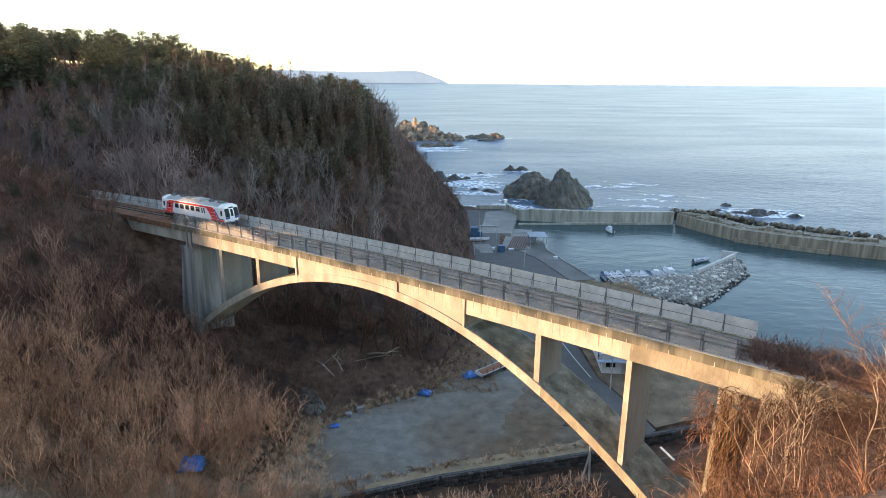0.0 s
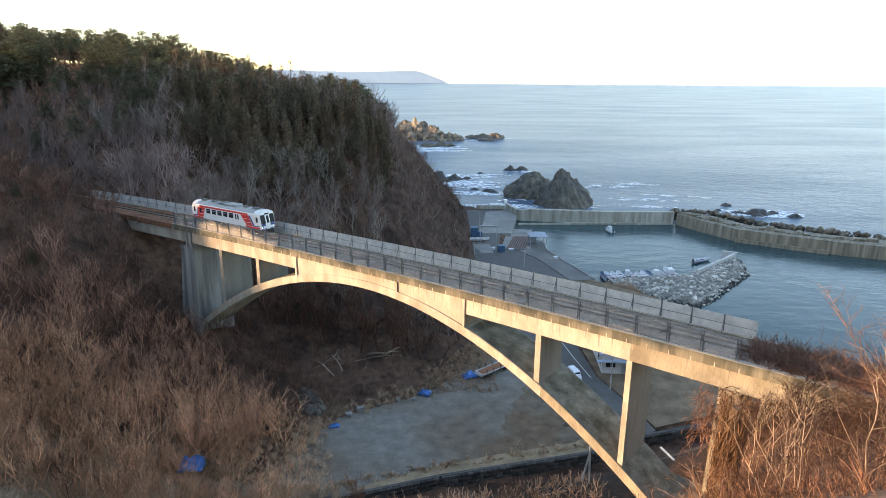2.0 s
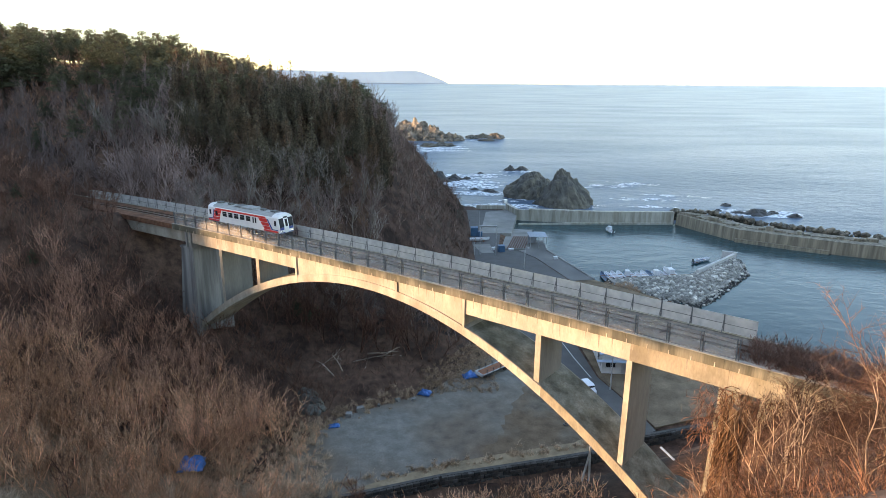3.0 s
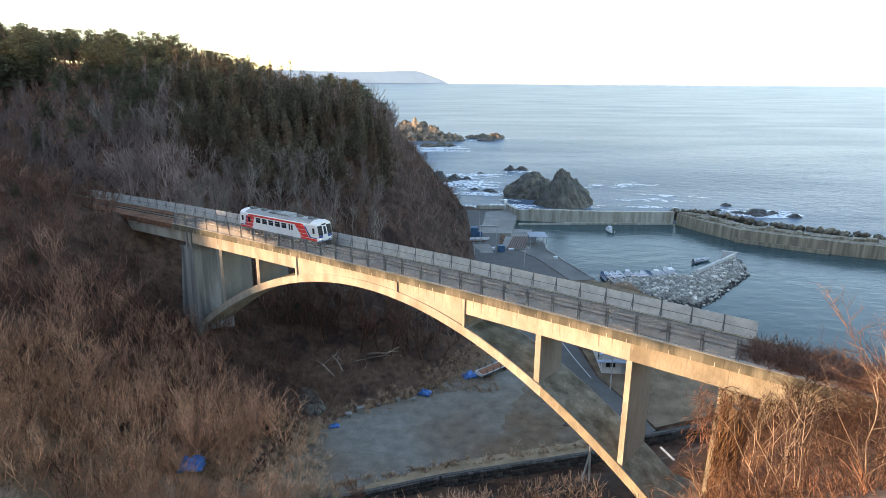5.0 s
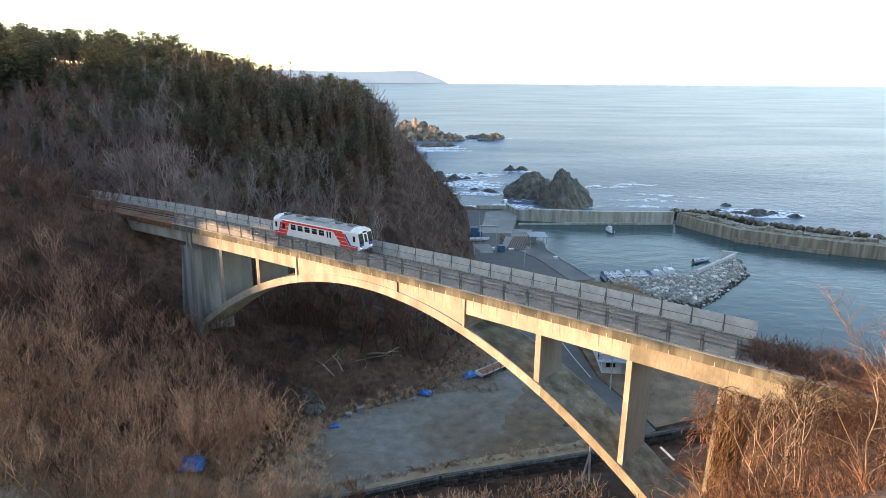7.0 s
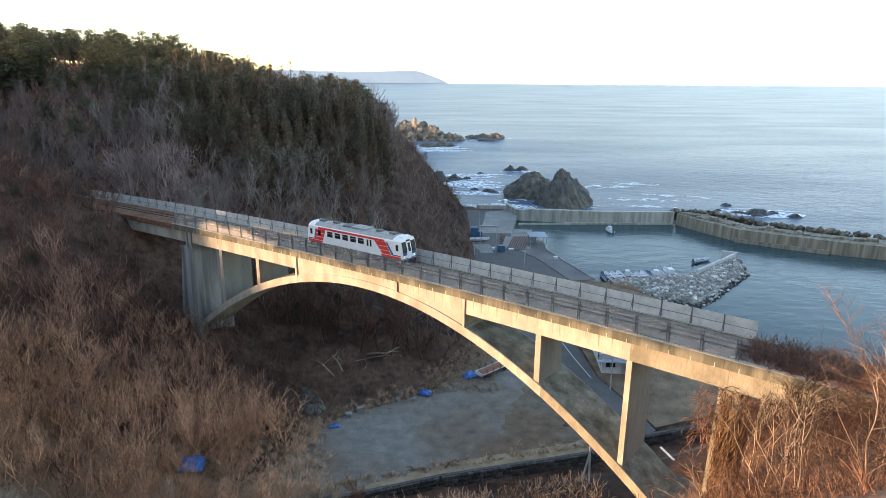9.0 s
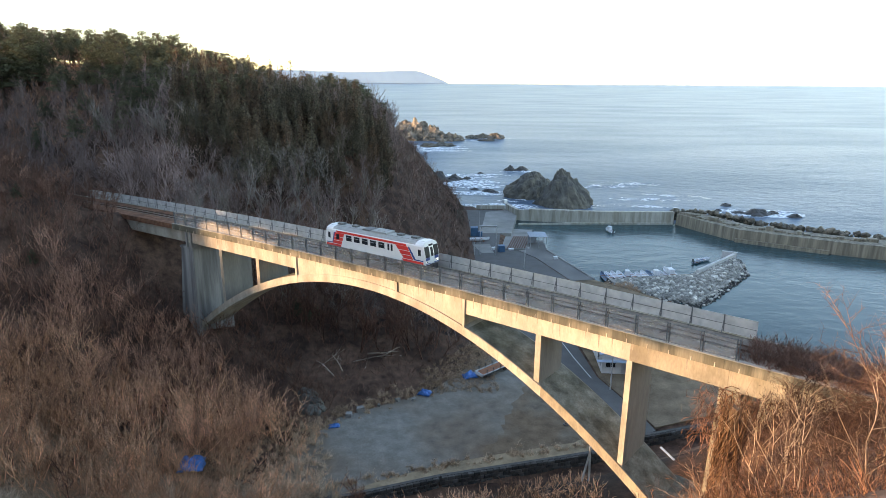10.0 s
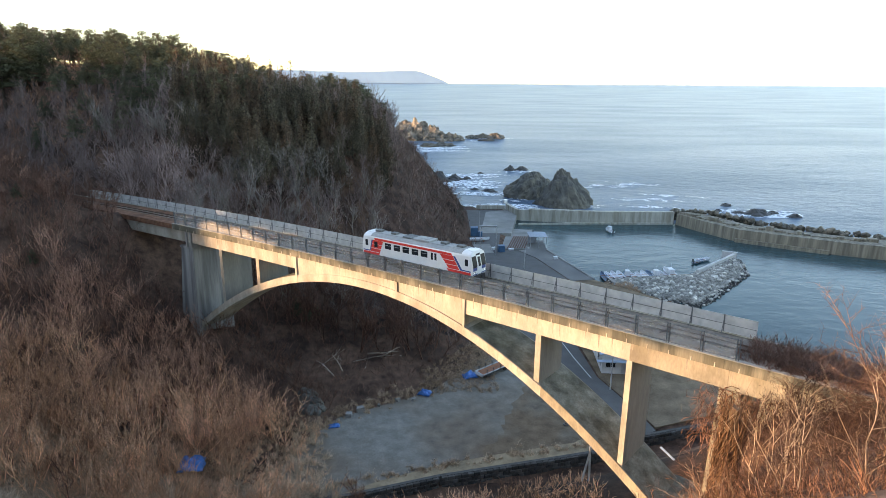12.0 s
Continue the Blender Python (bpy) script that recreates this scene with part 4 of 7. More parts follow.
def frame_hoist(x, y, width, height, label):
    t = thing("boat_hoist", label, "hoist", at=pose(x, y, 1.94))
    for dx in (-width / 2, width / 2):
        bm = bmesh.new()
        tube(bm, (dx, 0, 0), (dx, 0, height), 0.14, 0.11, 8)
        part("post", bm, STEEL_GALV, t)
    bm = bmesh.new()
    box(bm, -width / 2 - 0.4, width / 2 + 0.2, -0.16, 0.16, height, height + 0.35)
    part("beam", bm, STEEL_GALV, t)


frame_hoist(14.1, 185.6, 5.0, 8.9, "tall pale steel boat hoist frame on the quay")


def lamp_pole(x, y, h, label, arm=0.0, base=1.92):
    t = thing("utility_pole", label, "pole", "poles by the harbour", pose(x, y, base))
    bm = bmesh.new()
    tube(bm, (0, 0, 0), (0, 0, h), 0.15, 0.09, 8)
    part("shaft", bm, POLE, t)
    if arm:
        bm = bmesh.new()
        tube(bm, (0, 0, h - 0.2), (arm, 0, h + 0.1), 0.05, sides=6)
        part("arm", bm, STEEL_GALV, t)
        bm = bmesh.new()
        box(bm, arm - 0.35, arm + 0.25, -0.14, 0.14, h + 0.02, h + 0.16, 0.03)
        part("lamp_head", bm, STEEL_GALV, t)


lamp_pole(23.8, 171.1, 6.2, "grey concrete lamp pole beside the quay", 1.0)
lamp_pole(13.0, 214.0, 7.6, "slim grey pole at the hard standing")
lamp_pole(30.2, 99.2, 9.0, "pale concrete utility pole by the road")
lamp_pole(9.9, 185.0, 4.0, "short grey pole at the roadside")

# shelter with posts and a pale cloth roof
shelter = thing("net_shelter", "white post-and-beam shelter with pale cloth roof on the quay", "shelter", at=pose(31.2, 196.9, 0))
for x in (-2.6, 0.2, 2.6):
    for y in (-3.0, 3.0):
        bm = bmesh.new()
        tube(bm, (x, y, 0.8), (x, y, 5.6), 0.09, sides=6)
        part("post", bm, STEEL_GALV, shelter)
bm = bmesh.new()
loft(bm, [[Vector((-3.0, y, 5.5)), Vector((0, y, 5.62)), Vector((3.0, y, 5.5)), Vector((3.0, y, 5.6)), Vector((0, y, 5.72)), Vector((-3.0, y, 5.6))] for y in (-3.5, 3.5)])
bmesh.ops.recalc_face_normals(bm, faces=bm.faces)
part("roof", bm, NET, shelter)
bm = bmesh.new()
box(bm, -2.5, 0.1, 2.98, 3.03, 0.9, 5.2)
part("cloth_wall", bm, NET, shelter, "pale cloth hung between the posts")


def crate(x, y, z, sx, sy, sz, turn, mat, label, category="crate"):
    t = thing("crate", label, category, at=pose(x, y, z, 0, 0, turn))
    bm = bmesh.new()
    box(bm, -sx / 2, sx / 2, -sy / 2, sy / 2, 0, sz * 0.9, 0.03)
    part("tub", bm, mat, t)
    bm = bmesh.new()
    box(bm, -sx / 2 - 0.04, sx / 2 + 0.04, -sy / 2 - 0.04, sy / 2 + 0.04, sz * 0.9 + 0.004, sz, 0.02)
    part("lid", bm, mat, t)


TUB_BLUE = material("faded_blue_tub", (0.035, 0.12, 0.21), 0.5, spread=0.2, scale=1.5)
crate(18.6, 188.8, 1.95, 2.1, 1.7, 2.1, 8, TUB_BLUE, "blue covered tub beside the slipway")
crate(10.9, 208.6, 1.95, 2.4, 2.0, 3.2, 0, TUB_BLUE, "blue storage locker by the hillside")
crate(12.9, 208.0, 1.95, 1.4, 1.4, 1.8, 12, TUB_BLUE, "bright blue fish tub")
crate(16.4, 191.0, 1.95, 1.3, 1.0, 0.8, 30, HULL_WHITE, "white fish box on the road")
crate(22.0, 190.8, 1.95, 1.6, 0.8, 0.5, 5, HULL_WHITE, "white fish box beside the slipway")
crate(34.6, 181.0, 1.93, 1.2, 0.9, 0.8, 20, HULL_WHITE, "white fish box on the quay")
crate(26.0, 254.6, 4.42, 1.6, 1.6, 1.5, 20, HULL_WHITE, "white beacon box on the wall end", "box")

# ------------------------------------------------------------------ harbour building behind the bridge
house = thing("harbour_building", "white rendered single-storey harbour building with pale blue roof", "building", at=pose(30.2, 105.6, 1.9, 0, 0, -4))
HW, HD, HH = 9.0, 15.0, 3.9


def holed(u0, u1, z0, z1, openings, put, thick):
    """A wall in the u, z plane with rectangular openings cut right through it."""
    us = sorted({u0, u1, *(v for o in openings for v in o[:2])})
    zs = sorted({z0, z1, *(v for o in openings for v in o[2:])})
    bm = bmesh.new()
    for a, b in zip(us, us[1:]):
        for c, d in zip(zs, zs[1:]):
            if not any(o[0] <= a and b <= o[1] and o[2] <= c and d <= o[3] for o in openings):
                lo = [put(u, 0.0, z) for u, z in ((a, c), (b, c), (b, d), (a, d))]
                hi = [put(u, thick, z) for u, z in ((a, c), (b, c), (b, d), (a, d))]
                loft(bm, [lo, hi])
    bmesh.ops.remove_doubles(bm, verts=bm.verts, dist=0.001)
    bmesh.ops.recalc_face_normals(bm, faces=bm.faces)
    return bm


front_holes = [(0.7, 2.5, 1.3, 2.4), (3.6, 4.6, 0.05, 2.15), (5.6, 7.6, 1.3, 2.4)]
side_holes = [(1.0, 1.9, 1.1, 2.6), (3.2, 4.8, 1.3, 2.4), (6.4, 8.0, 1.3, 2.4), (9.5, 12.6, 0.05, 2.9)]
front = lambda u, t, z: Vector((u, t, z))
left = lambda u, t, z: Vector((t, u, z))
part("wall", holed(0, HW, 0, HH, front_holes, front, 0.22), PLASTER, house)
part("wall", holed(0.224, HD, 0, HH, side_holes, left, 0.22), PLASTER, house)
for x0, x1, y0, y1 in ((0.224, HW, HD - 0.22, HD), (HW - 0.22, HW, 0.224, HD - 0.224)):
    bm = bmesh.new()
    box(bm, x0, x1, y0, y1, 0, HH)
    part("wall", bm, PLASTER, house)
bm = bmesh.new()
loft(bm, [[Vector((-0.5, y, HH + 0.02)), Vector((HW / 2, y, HH + 1.5)), Vector((HW + 0.5, y, HH + 0.02)), Vector((HW + 0.5, y, HH + 0.16)), Vector((HW / 2, y, HH + 1.68)), Vector((-0.5, y, HH + 0.16))] for y in (-0.5, HD + 0.5)])
bmesh.ops.recalc_face_normals(bm, faces=bm.faces)
part("roof", bm, ROOF_BLUE, house)
bm = bmesh.new()
box(bm, -1.1, HW * 0.5, -0.9, -0.002, 2.65, 2.78)
part("awning", bm, ROOF_BLUE, house)
for holes, put in ((front_holes, front), (side_holes, left)):
    for a, b, c, d in holes:
        bm = bmesh.new()
        loft(bm, [[put(u, t, z) for u, z in ((a, c), (b, c), (b, d), (a, d))] for t in (0.10, 0.13)])
        bmesh.ops.recalc_face_normals(bm, faces=bm.faces)
        w = part("window" if c > 0.5 else "door", bm, WINDOW_DARK if c > 0.5 else STEEL_GALV, house)
        bm = bmesh.new()
        loft(bm, [[put(u, t, z) for u, z in ((a - 0.1, c - 0.09), (b + 0.1, c - 0.09), (b + 0.1, c), (a - 0.1, c))] for t in (-0.08, 0.09)])
        loft(bm, [[put(u, t, z) for u, z in (((a + b) / 2 - 0.03, c), ((a + b) / 2 + 0.03, c), ((a + b) / 2 + 0.03, d), ((a + b) / 2 - 0.03, d))] for t in (0.07, 0.099)])
        bmesh.ops.recalc_face_normals(bm, faces=bm.faces)
        part("sill", bm, STEEL_GALV, w)

# ------------------------------------------------------------------ yard things
trailer = thing("flatbed_trailer", "old flatbed trailer with rusty board deck and white tailboard", "trailer", at=pose(9.6, 105.6, 1.9, 0, 0, 41))
bm = bmesh.new()
box(bm, -3.6, 3.6, -1.05, 1.05, 0.72, 0.86)
part("chassis", bm, STEEL_DARK, trailer)
for k in range(9):
    bm = bmesh.new()
    box(bm, -3.6, 3.6, -1.04 + 0.232 * k, -1.04 + 0.232 * k + 0.22, 0.865, 0.92)
    part("deck_board", bm, TIMBER, trailer)
bm = bmesh.new()
box(bm, -3.72, -3.6, -1.1, 1.1, 0.55, 1.2, 0.02)
part("tailboard", bm, HULL_WHITE, trailer)
for y in (-1.08, 1.08):
    for x in (-2.6, -0.9, 0.9, 2.6):
        bm = bmesh.new()
        box(bm, x - 0.06, x + 0.06, y - 0.05, y + 0.05, 0.7, 1.75)
        part("stake", bm, STEEL_DARK, trailer)
    bm = bmesh.new()
    box(bm, -3.5, 3.5, y - 0.03, y + 0.03, 0.925, 1.12)
    part("side_board", bm, HULL_WHITE, trailer)
    for x in (-2.2, -1.2, 2.4):
        bm = bmesh.new()
        tube(bm, (0, -0.13, 0), (0, 0.13, 0), 0.42, sides=16)
        w = part("wheel", bm, STEEL_DARK, trailer)
        w.matrix_basis = pose(x, y * 0.8, 0.42)


def tarp(x, y, z, sx, sy, h, turn, seed, label):
    bm = bmesh.new()
    n = 14
    off = Vector((seed, seed * 2.0, 0))
    grid = []
    for j in range(n):
        row = []
        for i in range(n):
            u, v = i / (n - 1) * 2 - 1, j / (n - 1) * 2 - 1
            r = max(abs(u), abs(v))
            e = 1 + 0.18 * noise.noise(Vector((u * 1.5, v * 1.5, seed)))
            row.append(bm.verts.new((u * sx / 2 * e, v * sy / 2 * e, h * max(0, 1 - r ** 3) * (0.6 + 0.7 * noise.noise(Vector((u * 2, v * 2, 3.0)) + off)) + 0.05 + 0.12 * noise.noise(Vector((u * 5, v * 5, 1)) + off))))
        grid.append(row)
    for j in range(n - 1):
        for i in range(n - 1):
            bm.faces.new((grid[j][i], grid[j][i + 1], grid[j + 1][i + 1], grid[j + 1][i]))
    ob = part("tarpaulin", bm, TARP_BLUE, smooth=True)
    ob.matrix_basis = pose(x, y, z, 0, 0, turn)
    solid = ob.modifiers.new("thickness", "SOLIDIFY")
    solid.thickness = 0.04
    return tagged(ob, label, "tarpaulin", "blue tarpaulins")


tarp(5.2, 103.8, 2.0, 2.7, 2.0, 1.1, 20, 1, "crumpled bright blue tarpaulin beside the trailer")
tarp(-3.0, 97.2, 2.0, 2.2, 1.7, 1.0, -20, 2, "blue tarpaulin over a heap at the yard edge")
tarp(-17.2, 86.6, 1.95, 1.8, 1.0, 0.5, 15, 3, "small blue tarpaulin on the gravel")
tarp(-34.2, 72.6, float(land(-34.2, 72.6)) + 1.0, 3.4, 3.0, 1.6, 10, 4, "torn blue tarpaulin among the shrubs")
for k, (x, y, s, lb) in enumerate(((-15.3, 89.6, 1.5, "grey metal box at the foot of the slope"), (-13.6, 91.2, 1.7, "grey broken concrete block"), (-7.6, 94.6, 1.1, "grey rubble block on the gravel"), (-4.9, 94.9, 1.0, "pale rubble block on the gravel"), (-10.7, 93.0, 0.8, "small pale rubble block"))):
    bm = bmesh.new()
    s *= 0.68
    box(bm, -s / 2, s / 2, -s * 0.4, s * 0.4, 0, s * 0.75, 0.06)
    rr = random.Random(k)
    for v in bm.verts:
        v.co += Vector((rr.uniform(-1, 1), rr.uniform(-1, 1), rr.uniform(-0.5, 0.5))) * (0.05 if k == 0 else 0.14)
    ob = part("rubble_block", bm, QUAY_CONCRETE)
    ob.matrix_basis = pose(x, y, 1.88, 0, 0, 20 * k)
    tagged(ob, lb, "block", "rubble at the yard edge")
for k, (x, y) in enumerate(((19.3, 92.4), (20.0, 87.5), (21.1, 87.9), (17.2, 98.5), (18.6, 98.3))):
    bm = bmesh.new()
    for a in range(16):
        t0, t1 = 2 * math.pi * a / 16, 2 * math.pi * (a + 1) / 16
        pr = [(0.30, 0.0), (0.42, 0.03), (0.45, 0.12), (0.42, 0.21), (0.30, 0.24), (0.26, 0.12)]
        q0 = [bm.verts.new((r * math.cos(t0), r * math.sin(t0), z)) for r, z in pr]
        q1 = [bm.verts.new((r * math.cos(t1), r * math.sin(t1), z)) for r, z in pr]
        for i in range(6):
            bm.faces.new((q0[i], q1[i], q1[(i + 1) % 6], q0[(i + 1) % 6]))
    bmesh.ops.remove_doubles(bm, verts=bm.verts, dist=0.001)
    ob = part("tyre", bm, STEEL_DARK, smooth=True)
    ob.location = (x, y, 1.905)
    tagged(ob, "old black tyre lying on the yard", "tyre", "old tyres")
# rock face at the head of the yard
rng_rock = random.Random(31)
for k in range(26):
    f = k / 25
    x, y = -20.6 - 2.2 * f + rng_rock.uniform(-1.5, 1.5) * (1 - 0.4 * f), 88.8 + 5.0 * f + rng_rock.uniform(-0.5, 0.5)
    r = rng_rock.uniform(0.6, 1.35)
    ob = new("boulder", rock_mesh("boulder", r, r * 0.8, r * rng_rock.uniform(0.6, 0.9), 70 + k, ROCK, 2, jag=0.22, pinch=0.2))
    ob.location = (x, y, max(1.9, float(land(x, y))) + 0.15)
    tagged(ob, "grey boulder in a stack at the slope foot", "rock", "boulders at the slope foot")
# props under the arch by the stream
for x, y, dx in ((18.8, 71.0, 1.0), (19.8, 70.8, -0.2)):
    z = float(land(x, y))
    bm = bmesh.new()
    tube(bm, (x, y, z - 0.5), (x + dx, y, z + 5.2), 0.16, 0.13, 8)
    tagged(part("timber_prop", bm, POLE), "pale leaning post by the stream", "post", "posts by the stream")
bm = bmesh.new()
loft(bm, [[Vector((34.6, 79.2 + d, 1.0 + h)) for d, h in ((0, 0), (0.5, 0), (0.5, 0.12), (0, 0.12))], [Vector((38.0, 77.6 + d, 1.3 + h)) for d, h in ((0, 0), (0.5, 0), (0.5, 0.12), (0, 0.12))]])
tagged(part("broken_board", bm, HULL_WHITE), "white broken board lying by the stream", "board")

# house among the pines on the hill
hz = float(land(-164.0, 230.0))
hill_house = thing("house", "small white house with grey roof among hilltop pines", "house", at=pose(-164.0, 230.0, hz - 0.3, 0, 0, 20))
bm = bmesh.new()
box(bm, -4, 4, -3, 3, 0, 4.6)
hill_wall = part("wall", bm, PLASTER, hill_house)
bm = bmesh.new()
loft(bm, [[Vector((x, -3.5, 4.5)), Vector((x, 0, 6.4)), Vector((x, 3.5, 4.5)), Vector((x, 3.5, 4.7)), Vector((x, 0, 6.6)), Vector((x, -3.5, 4.7))] for x in (-4.5, 4.5)])
bmesh.ops.recalc_face_normals(bm, faces=bm.faces)
part("roof", bm, STEEL_DARK, hill_house)
for x in (-2.4, 0.2, 2.4):
    bm = bmesh.new()
    box(bm, x - 0.6, x + 0.6, -3.06, -2.99, 2.0, 3.4)
    part("window", bm, WINDOW_DARK, hill_wall)

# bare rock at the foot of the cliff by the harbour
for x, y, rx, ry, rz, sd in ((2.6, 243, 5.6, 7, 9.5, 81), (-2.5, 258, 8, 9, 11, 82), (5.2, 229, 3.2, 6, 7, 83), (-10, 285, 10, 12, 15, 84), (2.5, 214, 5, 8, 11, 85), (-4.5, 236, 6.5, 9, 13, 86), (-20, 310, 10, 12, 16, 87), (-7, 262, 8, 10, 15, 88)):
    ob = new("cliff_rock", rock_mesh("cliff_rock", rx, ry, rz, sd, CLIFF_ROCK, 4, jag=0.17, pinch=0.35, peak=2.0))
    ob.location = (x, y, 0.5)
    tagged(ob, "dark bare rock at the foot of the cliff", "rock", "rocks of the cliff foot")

# ------------------------------------------------------------------ woods and shrubs


def twig_material(name, base, spread=0.3, island=0.35, second=None):
    return material(name, base, 0.95, spread=spread, scale=0.15, fine=1.5, bump=0.0, per_island=island, per_object=0.3, second=second, second_scale=0.06, second_amount=0.8)


BARE = twig_material("bare_grey_brown_twigs", (0.32, 0.228, 0.198), second=(0.22, 0.152, 0.132))
PALE = twig_material("pale_bare_branches", (0.235, 0.195, 0.165))
# two darker browns that hold the shade of the abutment thickets
SHADE_BROWN = twig_material("shade_brown_twigs", (0.105, 0.068, 0.05), island=0.5, second=(0.07, 0.045, 0.035))
SHADE_UMBER = twig_material("shade_umber_twigs", (0.055, 0.030, 0.020), island=0.6)
PINKISH = twig_material("pinkish_brown_twigs", (0.58, 0.31, 0.205), island=0.5, second=(0.42, 0.22, 0.145))
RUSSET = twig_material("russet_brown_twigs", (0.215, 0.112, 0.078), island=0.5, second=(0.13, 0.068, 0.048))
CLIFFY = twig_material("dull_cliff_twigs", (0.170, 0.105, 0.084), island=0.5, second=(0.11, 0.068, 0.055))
SHRUB = twig_material("dry_tan_twigs", (0.74, 0.415, 0.25), island=0.55, second=(0.50, 0.26, 0.155))
WHIP = twig_material("orange_brown_whips", (0.155, 0.080, 0.050), island=0.75, second=(0.06, 0.034, 0.026))
RED_WHIP = twig_material("orange_red_twigs", (0.15, 0.085, 0.058), island=0.5)
SAPLING_BARK = twig_material("pale_smooth_bark", (0.29, 0.215, 0.15), island=0.3)
PALE_BARK = twig_material("pale_tan_bark", (0.25, 0.178, 0.12), island=0.35)
VINE = twig_material("dry_brown_vine", (0.20, 0.115, 0.066), island=0.6)
TIMBER_GREY = material("weathered_trunk", (0.15, 0.10, 0.062), 0.95, spread=0.3, scale=2, fine=8, bump=0.6, bump_scale=6, streak=0.2)
BARK = material("dark_bark", (0.085, 0.065, 0.05), 0.95, spread=0.3, scale=1.5, fine=6, bump=0.4, bump_scale=8)
PINE = material("pine_needles", (0.102, 0.104, 0.060), 0.95, spread=0.35, scale=0.5, fine=3, bump=0, per_island=0.3, per_object=0.3, second=(0.120, 0.108, 0.060), second_scale=0.12)
CEDAR = material("dark_cedar_needles", (0.115, 0.096, 0.064), 0.95, spread=0.35, scale=0.4, fine=3, bump=0, per_island=0.4, per_object=0.4, second=(0.120, 0.066, 0.040), second_scale=0.12, second_amount=0.8)


def grow(rng, height, trunk_r, stems=1, lean=0.1, levels=((7, 0.5, 0.75), (4, 0.5, 0.8), (5, 0.5, 0.8)), up=0.35, first=0.25, curve=0.12, thin=0.011):
    """Branches as tapered pieces: (start, end, radius, radius, is a tip)."""
    segs = []

    def limb(p, d, length, r, level):
        n = (6 if curve > 0.2 else 3) if level == 0 else 3 if curve > 0.2 and level == 1 else 2 if level < len(levels) - 1 else 1
        last = level == len(levels)
        pts, q, dd = [p], p.copy(), d.copy()
        for k in range(n):
            dd = (dd + Vector((rng.gauss(0, curve), rng.gauss(0, curve), rng.gauss(0, curve * 0.6) + 0.05 * up))).normalized()
            q = q + dd * (length / n)
            pts.append(q.copy())
        for k in range(n):
            r0, r1 = r * (1 - 0.75 * k / n), r * (1 - 0.75 * (k + 1) / n)
            segs.append((pts[k], pts[k + 1], max(r0, thin), max(r1, thin * 0.6), last and k == n - 1))
        if last:
            return
        count, ratio, angle = levels[level]
        for c in range(count):
            t = first + (1 - first) * (c + rng.random()) / count if level == 0 else 0.2 + 0.8 * (c + rng.random()) / count
            k = min(int(t * n), n - 1)
            f = t * n - k
            base = pts[k].lerp(pts[k + 1], f)
            ax = (pts[k + 1] - pts[k]).normalized()
            side = ax.orthogonal().normalized()
            side = Matrix.Rotation(rng.uniform(0, 2 * math.pi), 3, ax) @ side
            a = angle * rng.uniform(0.7, 1.25)
            nd = (ax * math.cos(a) + side * math.sin(a) + Vector((0, 0, up))).normalized()
            limb(base, nd, length * ratio * rng.uniform(0.7, 1.2) * (1.15 - 0.5 * t if level == 0 else 1.0), r * (0.5 if level == 0 else 0.55), level + 1)

    for s in range(stems):
        a = rng.uniform(0, 2 * math.pi)
        tilt = lean * (0.3 + rng.random())
        d = Vector((math.cos(a) * tilt, math.sin(a) * tilt, 1)).normalized()
        limb(Vector((math.cos(a) * 0.15 * (stems > 1), math.sin(a) * 0.15 * (stems > 1), -0.5)), d, height * rng.uniform(0.75, 1.05), trunk_r * rng.uniform(0.7, 1.1), 0)
    return segs


def tubes(segs):
    """Three-sided tapered tubes for all the pieces, as vertex and triangle arrays."""
    a = np.array([s[0] for s in segs])
    b = np.array([s[1] for s in segs])
    ra = np.array([s[2] for s in segs])[:, None]
    rb = np.array([s[3] for s in segs])[:, None]
    tip = np.array([s[4] for s in segs])
    d = b - a
    d /= np.linalg.norm(d, axis=1)[:, None] + 1e-9
    ref = np.where(np.abs(d[:, 2:3]) > 0.9, np.array([[1.0, 0, 0]]), np.array([[0, 0, 1.0]]))
    u = np.cross(d, ref)
    u /= np.linalg.norm(u, axis=1)[:, None] + 1e-9
    v = np.cross(d, u)
    ring = [(math.cos(k * 2.0944), math.sin(k * 2.0944)) for k in range(3)]
    lo = np.stack([a + ra * (c * u + s * v) for c, s in ring], 1)
    hi = np.stack([b + rb * (c * u + s * v) for c, s in ring], 1)
    full, tips = ~tip, tip
    vf = np.concatenate([lo[full], hi[full]], 1).reshape(-1, 3)
    nf = int(full.sum())
    base = (np.arange(nf) * 6)[:, None]
    tri = np.array([[k, (k + 1) % 3, 3 + (k + 1) % 3] for k in range(3)] + [[k, 3 + (k + 1) % 3, 3 + k] for k in range(3)])
    ff = (base[:, :, None] + tri[None]).reshape(-1, 3)
    vt = np.concatenate([lo[tips], b[tips][:, None]], 1).reshape(-1, 3)
    nt = int(tips.sum())
    ft = ((np.arange(nt) * 4)[:, None, None] + np.array([[0, 1, 3], [1, 2, 3], [2, 0, 3]])[None]).reshape(-1, 3) + len(vf)
    return np.concatenate([vf, vt]), np.concatenate([ff, ft])


def raw_mesh(name, v, f, mat):
    me = bpy.data.meshes.new(name)
    me.vertices.add(len(v))
    me.vertices.foreach_set("co", np.asarray(v, np.float32).ravel())
    me.loops.add(f.size)
    me.loops.foreach_set("vertex_index", np.asarray(f, np.int32).ravel())
    me.polygons.add(len(f))
    me.polygons.foreach_set("loop_start", np.arange(0, f.size, 3, dtype=np.int32))
    me.update()
    me.materials.append(mat)
    return me


